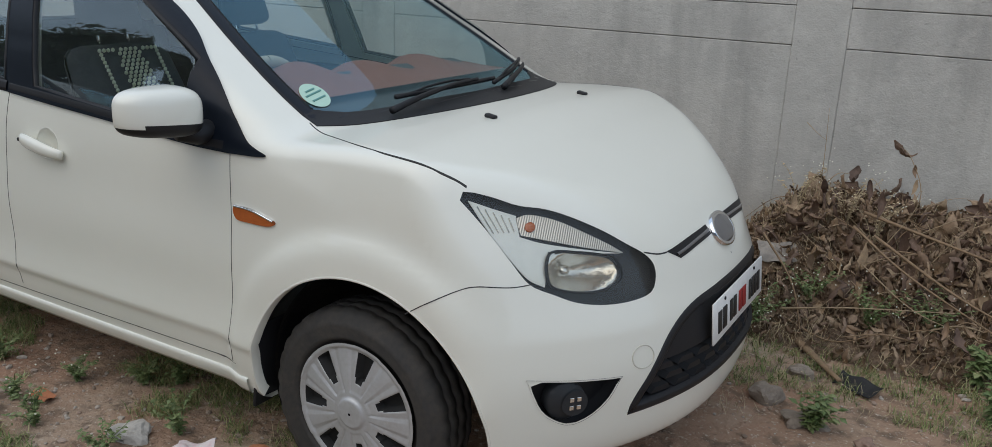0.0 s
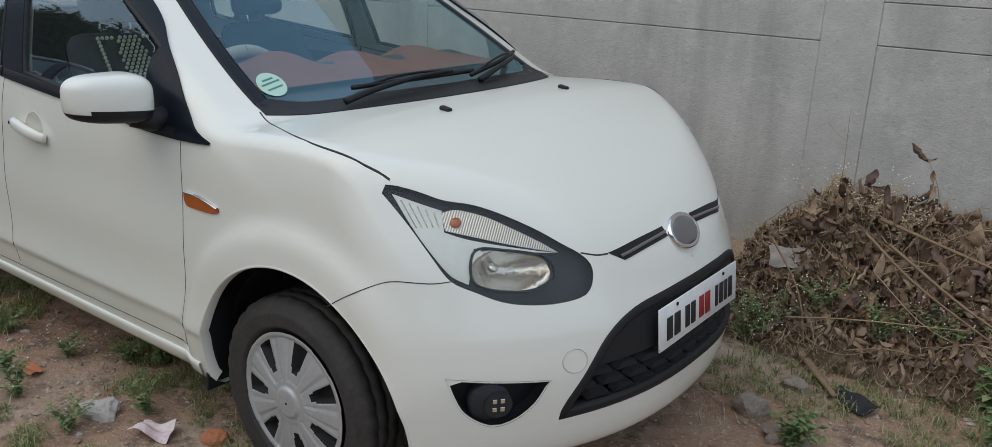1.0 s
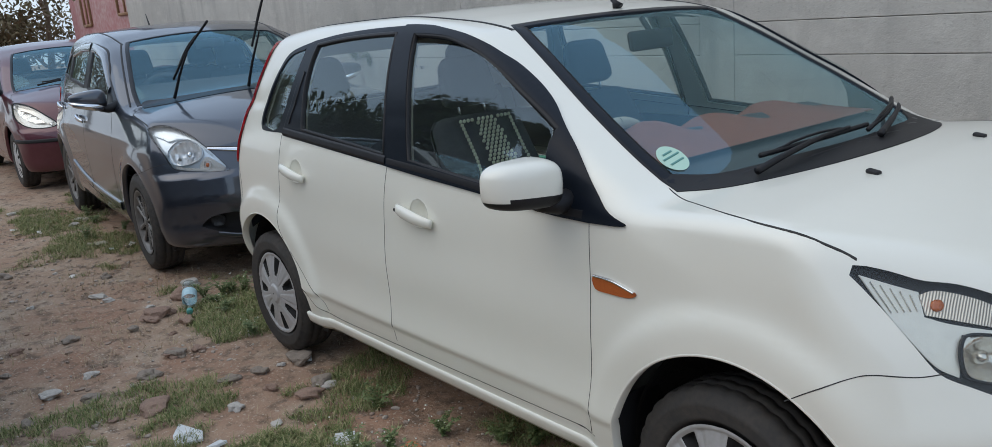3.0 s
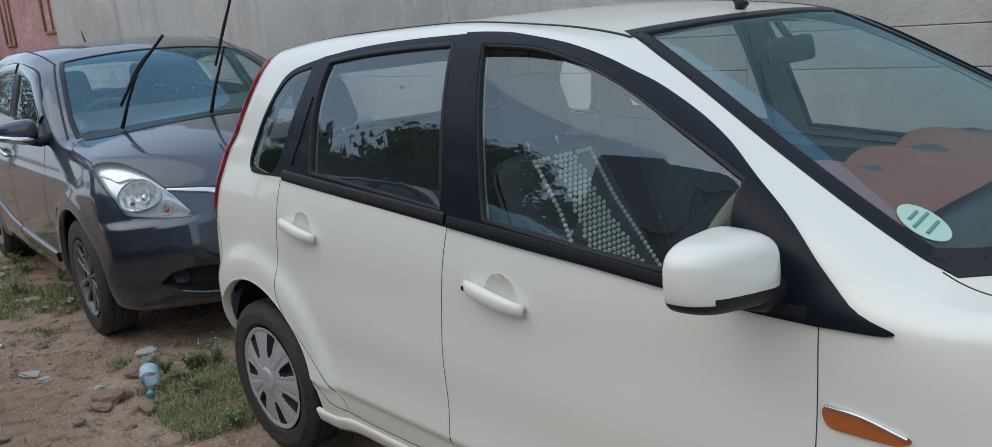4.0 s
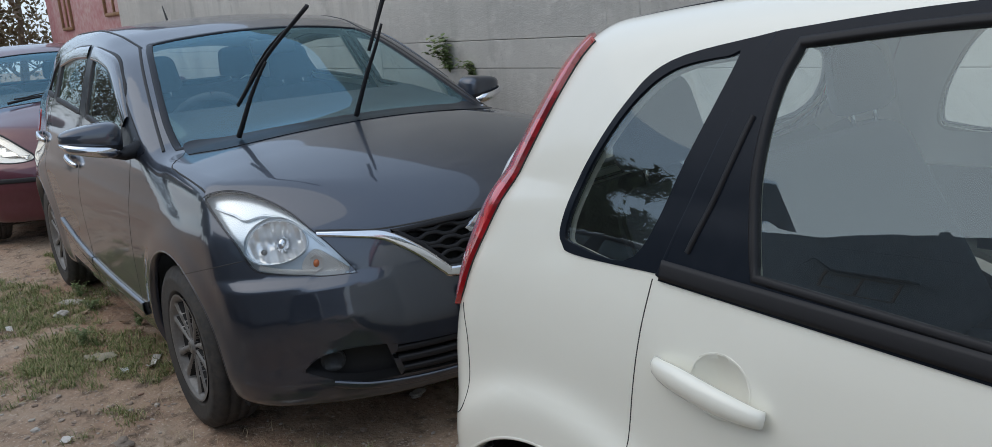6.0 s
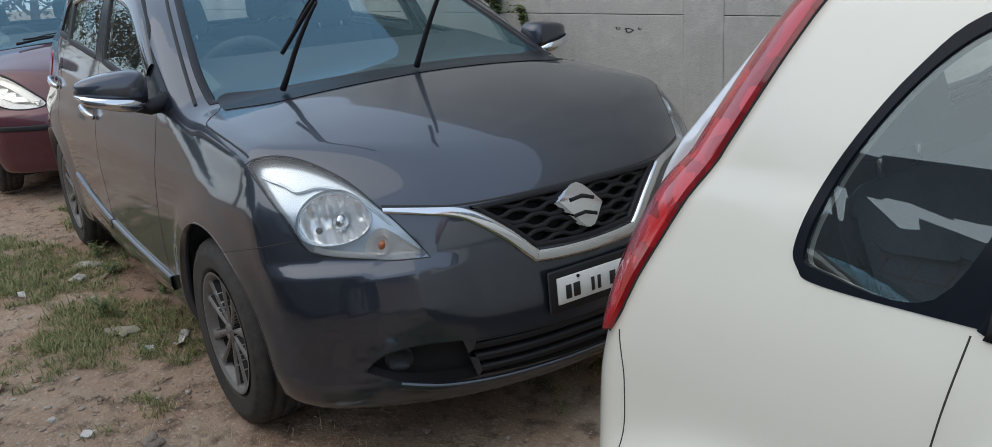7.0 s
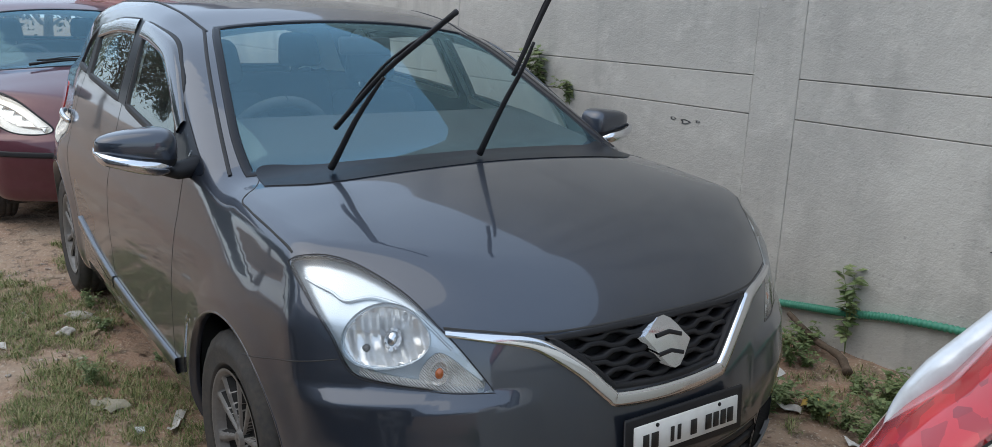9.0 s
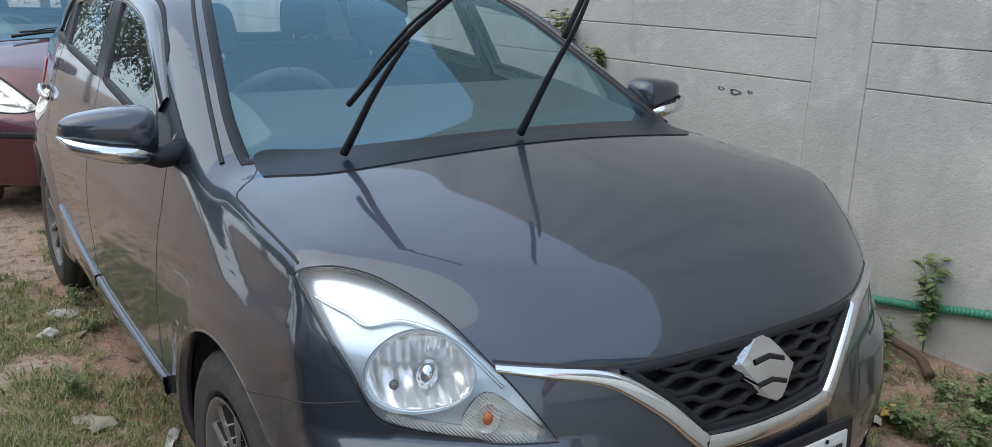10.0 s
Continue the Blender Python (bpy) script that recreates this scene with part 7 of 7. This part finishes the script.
# plastic bottle
bottle = thing("water_bottle", "empty clear plastic water bottle with a blue label on dirt", "bottle", pose(-3.60, -0.845, 0.105, 0, 0, 157) @ pose(0, 0, 0, 0, -112, 0) @ Matrix.Scale(1.18, 4))
prof = [(0.0, 0.012), (0.022, 0.0), (0.032, 0.006), (0.034, 0.02), (0.0325, 0.03), (0.034, 0.04), (0.0325, 0.05), (0.034, 0.06), (0.034, 0.12), (0.0325, 0.128), (0.034, 0.136), (0.031, 0.155), (0.020, 0.178), (0.0125, 0.186), (0.0125, 0.198)]
v, f = lathe(prof, 28)
clear(mesh_from("bottle_body", [(a, -c, b) for a, b, c in v], f, PET, bottle))
v, f = lathe([(0.0346, 0.064), (0.0348, 0.066), (0.0348, 0.114), (0.0346, 0.116)], 28)
mesh_from("bottle_label", [(a, -c, b) for a, b, c in v], f, BLUE_LABEL, bottle, "pale blue printed label")
v, f = lathe([(0.0, 0.210), (0.013, 0.209), (0.0145, 0.206), (0.0145, 0.192), (0.0125, 0.190)], 20)
mesh_from("bottle_cap", [(a, -c, b) for a, b, c in v], f, TEAL, bottle, "teal screw cap")


# ---------------------------------------------------------------- brush heap
brush = thing("brush_heap", "heap of dry brown leaves, twigs and straw against the wall", "brush heap", pose(0, 0, 0))
hx, hy = np.linspace(0.2, 2.55, 95), np.linspace(0.95, 1.925, 50)
hv = [(x, y, heap(x, y) - 0.02) for x in hx for y in hy]
hf = [(i * 50 + j, (i + 1) * 50 + j, (i + 1) * 50 + j + 1, i * 50 + j + 1) for i in range(94) for j in range(49)]
tagged(mesh_from("leaf_litter", hv, hf, LITTER, brush, "packed brown leaf litter"), kind="stuff")


def leaf_mesh(k):
    """A curled dead leaf with a midrib fold."""
    r = random.Random(k)
    n, w, L = 9, r.uniform(0.20, 0.36), 1.0
    curl, roll, twist = r.uniform(0.6, 2.8), r.uniform(0.4, 1.8), r.uniform(-0.9, 0.9)
    v, f = [], []
    for i in range(n):
        t = i / (n - 1)
        half = w * math.sin(math.pi * min(t * 0.93 + 0.05, 1)) ** 0.9 * (1 - 0.55 * t) * (1 + 0.5 * noise.noise((t * 5, k * 3.3, 0)))
        ang = curl * (t - 0.3)
        cx, cz = math.sin(ang) / curl, (1 - math.cos(ang)) / curl
        for j in range(5):
            q = (j - 2) / 2
            a = abs(q) * roll
            y = half * math.sin(a) / roll * (1 if q > 0 else -1)
            z = half * (1 - math.cos(a)) / roll + 0.11 * noise.noise((i * 0.9, j * 1.3, k * 2.7))
            c, s = math.cos(twist * t), math.sin(twist * t)
            y, z = y * c - z * s, y * s + z * c
            v.append((cx - z * math.sin(ang), y, cz + z * math.cos(ang)))
    for i in range(n - 1):
        for j in range(4):
            f.append((i * 5 + j, (i + 1) * 5 + j, (i + 1) * 5 + j + 1, i * 5 + j + 1))
    return v, f


DEAD_ONE = bpy.data.materials.new("dead_leaf_single")
DEAD_ONE.use_nodes = True
dn, dl = DEAD_ONE.node_tree.nodes, DEAD_ONE.node_tree.links
oi, dr, dt, dm2 = dn.new("ShaderNodeObjectInfo"), dn.new("ShaderNodeValToRGB"), dn.new("ShaderNodeTexNoise"), dn.new("ShaderNodeMix")
for i, c in enumerate([(0.15, 0.095, 0.072), (0.25, 0.16, 0.115), (0.36, 0.235, 0.15), (0.52, 0.38, 0.24)]):
    e = dr.color_ramp.elements[i] if i < 2 else dr.color_ramp.elements.new(1.0)
    e.position, e.color = i / 3, (*c, 1)
dt.inputs["Scale"].default_value = 6
dm2.data_type, dm2.blend_type = "RGBA", "MULTIPLY"
dm2.inputs[0].default_value = 0.6
dl.new(oi.outputs["Random"], dr.inputs[0]), dl.new(dr.outputs[0], dm2.inputs[6]), dl.new(dt.outputs["Fac"], dm2.inputs[7])
dl.new(dm2.outputs[2], dn["Principled BSDF"].inputs["Base Color"])
dn["Principled BSDF"].inputs["Roughness"].default_value = 0.7
leaves = []
for k in range(10):
    v, f = leaf_mesh(k + 1)
    me = bpy.data.meshes.new("leaf")
    me.from_pydata(v, [], f)
    me.polygons.foreach_set("use_smooth", [True] * len(me.polygons))
    me.materials.append(DEAD_ONE)
    leaves.append(me)
# joined small leaves fill the heap
sv, sf = [], []
shapes = [leaf_mesh(k + 40) for k in range(6)]
for i in range(5200):
    x, y = rng.uniform(0.28, 2.4), rng.uniform(0.92, 1.9)
    if heap(x, y) - lump(x, y) < 0.05 and rng.random() < 0.78:
        continue
    v, f = shapes[i % 6]
    m = pose(x, y, heap(x, y) + rng.uniform(-0.02, 0.03), *[float(t) for t in rng.uniform(-180, 180, 3)]) @ Matrix.Scale(float(rng.uniform(0.035, 0.09)), 4)
    o = len(sv)
    sv += [tuple(m @ Vector(q)) for q in v]
    sf += [[o + j for j in q] for q in f]
tagged(mesh_from("small_leaves", sv, sf, DEAD, brush, "small dry curled leaves"), kind="stuff")
for i in range(290):
    x = rng.uniform(0.32, 1.9)
    y = 1.9 - 0.72 * rng.random() ** 0.8
    z = heap(x, y)
    if z - lump(x, y) < 0.10:
        continue
    ob = new("leaf", leaves[i % 10])
    ob.parent = brush
    s = float(rng.uniform(0.08, 0.165))
    ob.matrix_basis = pose(x, y, z + float(rng.uniform(-0.01, 0.05)), float(rng.uniform(-100, 100)), float(rng.uniform(-100, 60)), float(rng.uniform(0, 360))) @ Matrix.Scale(s, 4)
st = []
for _ in range(5200):
    x, y = rng.uniform(0.25, 2.4), rng.uniform(0.95, 1.9)
    if x < 0.8 or rng.random() < 0.45:
        st.append((x, y, heap(x, y) - 0.012))
ob = blades("straw", st, 0.13, 0.0014, STRAW, "", 1.5)
ob.parent = brush
del ob["category"]


def twig(points, r, mat, parent, label=""):
    p = smooth_path(points, 7)
    return tube("twig", p, np.linspace(r, r * 0.4, len(p)), mat, parent, label, n=6)


TWIGS = [([(0.92, 1.35, 0.50), (1.25, 1.28, 0.44), (1.70, 1.18, 0.36)], 0.012), ([(0.90, 1.25, 0.46), (1.15, 1.15, 0.32), (1.62, 1.05, 0.12)], 0.009), ([(0.98, 1.30, 0.42), (1.30, 1.12, 0.30), (1.55, 1.05, 0.22)], 0.010),
         ([(0.70, 1.05, 0.12), (0.95, 1.00, 0.20), (1.32, 1.05, 0.25)], 0.006), ([(0.72, 1.10, 0.06), (0.92, 1.0, 0.05), (1.10, 0.98, 0.14)], 0.007), ([(0.56, 1.2, 0.38), (0.72, 1.1, 0.22), (0.80, 1.02, 0.03)], 0.008),
         ([(0.69, 1.58, 0.35), (0.70, 1.56, 0.62), (0.69, 1.56, 0.88)], 0.004), ([(0.60, 1.60, 0.80), (0.66, 1.57, 0.76), (0.70, 1.56, 0.74)], 0.003), ([(1.02, 1.3, 0.38), (1.12, 1.28, 0.60), (1.06, 1.3, 0.76), (1.0, 1.32, 0.80)], 0.004),
         ([(1.20, 1.25, 0.36), (1.30, 1.22, 0.52), (1.42, 1.2, 0.60)], 0.004), ([(1.1, 1.35, 0.42), (1.3, 1.3, 0.56), (1.48, 1.28, 0.58)], 0.004), ([(0.95, 1.28, 0.30), (1.2, 1.1, 0.20), (1.5, 1.0, 0.18)], 0.004)]
for pts, r in TWIGS:
    twig(pts, r * 0.65, TWIG if r > 0.006 else PALE_TWIG, brush)
for i in range(46):
    x, y = rng.uniform(0.4, 1.9), rng.uniform(1.12, 1.85)
    a, L = rng.uniform(0, 6.28), rng.uniform(0.15, 0.45)
    z = heap(x, y) + 0.01
    b = (x + L * math.cos(a), min(y + L * 0.5 * math.sin(a), 1.9))
    zb = max(heap(*b), lump(*b)) + rng.uniform(0.0, 0.12)
    twig([(x, y, z), ((x + b[0]) / 2, (y + b[1]) / 2, (z + zb) / 2 + rng.uniform(0.0, 0.06)), (b[0], b[1], zb)], float(rng.uniform(0.002, 0.005)), PALE_TWIG if i % 2 else TWIG, brush)
# big curled leaves that hang on the tall twigs
for x, y, z, s in ((1.00, 1.32, 0.79, 0.10), (1.03, 1.31, 0.77, 0.09), (1.08, 1.29, 0.72, 0.06), (1.10, 1.28, 0.66, 0.07), (1.42, 1.2, 0.60, 0.12), (1.46, 1.21, 0.58, 0.11), (1.40, 1.22, 0.55, 0.10), (0.86, 1.4, 0.64, 0.14), (0.80, 1.42, 0.60, 0.13), (0.92, 1.38, 0.60, 0.12), (0.98, 1.36, 0.56, 0.12), (0.74, 1.45, 0.56, 0.12), (1.34, 1.0, 0.18, 0.11), (1.36, 1.02, 0.20, 0.10), (1.30, 1.02, 0.20, 0.10)):
    ob = new("leaf", leaves[int(z * 100) % 10])
    ob.parent = brush
    ob.matrix_basis = pose(x, y, z, float(rng.uniform(-40, 40)), 70 + float(rng.uniform(-30, 30)), float(rng.uniform(0, 360))) @ Matrix.Scale(s, 4)
stick = tube("stick", smooth_path([(0.80, 0.98, lump(0.8, 0.98) + 0.03), (0.90, 0.86, lump(0.9, 0.86) + 0.025), (1.0, 0.74, lump(1, 0.74) + 0.02)], 6), np.linspace(0.02, 0.010, 13), TWIG, None, n=8, flat_by=0.6)
tagged(stick, "broken brown stick lying on dirt", "stick")
log = tube("log", smooth_path([(-4.42, 1.89, 0.21), (-4.24, 1.83, 0.15), (-4.10, 1.80, 0.125), (-4.02, 1.74, 0.09)], 6), np.linspace(0.012, 0.021, 19) * (1 + 0.10 * np.sin(np.arange(19) * 1.9)), BARK, None, n=9)
tagged(log, "weathered brown branch lying among weeds by the wall", "log")


def weed(at, height, n, leaf, label, seed, name="weed", spread_by=0.5, mat=None, flowers=0, lean=(0, 0), category="weed"):
    """A leafy plant: thin stems that part near the ground, leaves along them, sometimes tiny flowers."""
    r = random.Random(seed)
    t = thing(name, label, category, pose(*at))
    lv, lf, fv, ff = [], [], [], []
    for k in range(n):
        a = r.uniform(0, 6.28)
        tip = np.array([math.cos(a) * spread_by * height * r.uniform(0.2, 1) + lean[0] * height, math.sin(a) * spread_by * height * r.uniform(0.2, 1) + lean[1] * height, height * r.uniform(0.6, 1.05)])
        mid = tip * np.array([0.35, 0.35, 0.6])
        p = smooth_path([(0, 0, -0.01), mid, tip], 5)
        tube("stem", p, np.linspace(0.0022, 0.001, len(p)), mat or WEED, t, n=5)
        for q in p[2:]:
            for _ in range(2):
                b = r.uniform(0, 6.28)
                d = np.array([math.cos(b), math.sin(b), r.uniform(-0.2, 0.6)])
                s = np.array([-math.sin(b), math.cos(b), r.uniform(-0.3, 0.3)])
                L = leaf * r.uniform(0.6, 1.2)
                o = len(lv)
                lv += [tuple(q), tuple(q + d * L * 0.45 + s * L * 0.28), tuple(q + d * L + np.array([0, 0, -0.2 * L])), tuple(q + d * L * 0.45 - s * L * 0.28), tuple(q + d * L * 0.5 + np.array([0, 0, 0.06 * L]))]
                lf += [(o, o + 1, o + 4), (o + 1, o + 2, o + 4), (o + 2, o + 3, o + 4), (o + 3, o, o + 4)]
        for _ in range(flowers):
            c = tip + np.array([r.gauss(0, 0.03), r.gauss(0, 0.03), r.gauss(0.01, 0.03)])
            o = len(fv)
            fv += [tuple(c + v * 0.0032) for v in tv]
            ff += [[o + i for i in f] for f in tf]
    tagged(mesh_from("foliage", lv, lf, mat or WEED, t, smooth=False), kind="stuff")
    if fv:
        tagged(mesh_from("blossom", fv, ff, FLOWER, t), kind="stuff")
    return t


def grow(x, y, *k, **w):
    return weed((x, y, lump(x, y)), *k, **w)


grow(1.43, 1.00, 0.14, 9, 0.05, "green leafy weed in front of the brush", 1)
grow(0.98, 0.36, 0.12, 12, 0.035, "small green weed beside a stone", 2, spread_by=0.7)
grow(1.50, 0.72, 0.13, 10, 0.04, "pale green weed in dry grass", 3)
grow(1.75, 0.85, 0.16, 14, 0.035, "green weed with tiny white flowers", 4, flowers=3)
grow(1.9, 0.6, 0.14, 12, 0.035, "green weed with tiny white flowers", 5, flowers=3)
for i, (x, y) in enumerate(((0.78, 1.22), (1.02, 1.18), (0.62, 1.08), (1.25, 1.20), (1.62, 1.28), (0.55, 1.0))):
    weed((x, y, heap(x, y) - 0.03), 0.17, 12, 0.022, "fine green weed with tiny white flowers in brush", 10 + i, flowers=2, spread_by=0.8)
for i, (x, y) in enumerate(((0.60, 1.62), (0.82, 1.60), (0.95, 1.58))):
    weed((x, y, heap(x, y) - 0.03), 0.24, 8, 0.02, "dry weed with tiny white seed heads above brush", 20 + i, flowers=3, spread_by=0.7, mat=STRAW)
for i in range(10):
    x, y = rng.uniform(-4.55, -3.2), rng.uniform(1.25, 1.86)
    grow(float(x), float(y), float(rng.uniform(0.10, 0.20)), 11, 0.036, "green leafy weed by the wall", 40 + i, spread_by=0.8)
for i in range(14):
    x, y = rng.uniform(-4.5, -3.5), rng.uniform(1.2, 1.75)
    grow(float(x), float(y), float(rng.uniform(0.06, 0.12)), 10, 0.024, "low green weed by the wall", 110 + i, spread_by=1.1)
weed((-4.12, 1.88, 0.12), 0.38, 5, 0.060, "tall green weed climbing the wall", 60, spread_by=0.22)
weed((-3.30, 1.80, 0.1), 0.26, 10, 0.07, "broad-leaved green weed by the wall", 61, spread_by=0.7)
weed((-6.28, 1.935, 1.08), 0.24, 9, 0.06, "small green shrub growing out of the wall", 62, name="wall_shrub", spread_by=0.55, lean=(0, -0.35), category="shrub")
weed((-6.02, 1.935, 1.02), 0.16, 6, 0.05, "small green shrub growing out of the wall", 63, name="wall_shrub", spread_by=0.6, lean=(0, -0.4), category="shrub")
for i in range(22):
    x, y = ((rng.uniform(-2.1, -0.2), rng.uniform(-1.1, -0.55)) if i < 9 else (rng.uniform(-3.9, -2.8), rng.uniform(-0.85, -0.5)) if i < 16 else (rng.uniform(-7, -4.9), rng.uniform(-0.9, -0.5)))
    grow(float(x), float(y), float(rng.uniform(0.06, 0.11)), 9, 0.022, "low green weed in short grass", 80 + i, spread_by=1.0, flowers=1 if i % 3 == 0 else 0)

# hose along the wall
hp = smooth_path([(-5.1, 1.900, 0.17), (-4.6, 1.905, 0.225), (-4.33, 1.908, 0.262), (-4.15, 1.908, 0.288), (-3.89, 1.908, 0.335), (-3.5, 1.905, 0.36), (-3.0, 1.900, 0.30), (-2.6, 1.890, 0.20)], 70)
tagged(tube("hose", hp, 0.017 + 0.0018 * np.where(np.arange(len(hp)) % 4 < 2, 1, -1), HOSE, None, n=12), "green ribbed plastic hose running along the wall", "hose")
# chipped spots in the wall
for x, z, s in ((-5.16, 1.02, 0.03), (-5.24, 1.03, 0.018), (-5.08, 1.03, 0.014), (-6.0, 0.6, 0.02), (-3.6, 0.7, 0.016)):
    q = np.array([(s * math.cos(a) * (1 + 0.4 * math.sin(3 * a + x)), s * 0.45 * math.sin(a)) for a in np.linspace(0, 6.283, 14, endpoint=False)])
    mesh_from("wall_chip", [(x + a, WALL_Y - 0.0035, z + b) for a, b in q] + [(x, WALL_Y + 0.004, z)], [(i, (i + 1) % 14, 14) for i in range(14)], LINING, wall)
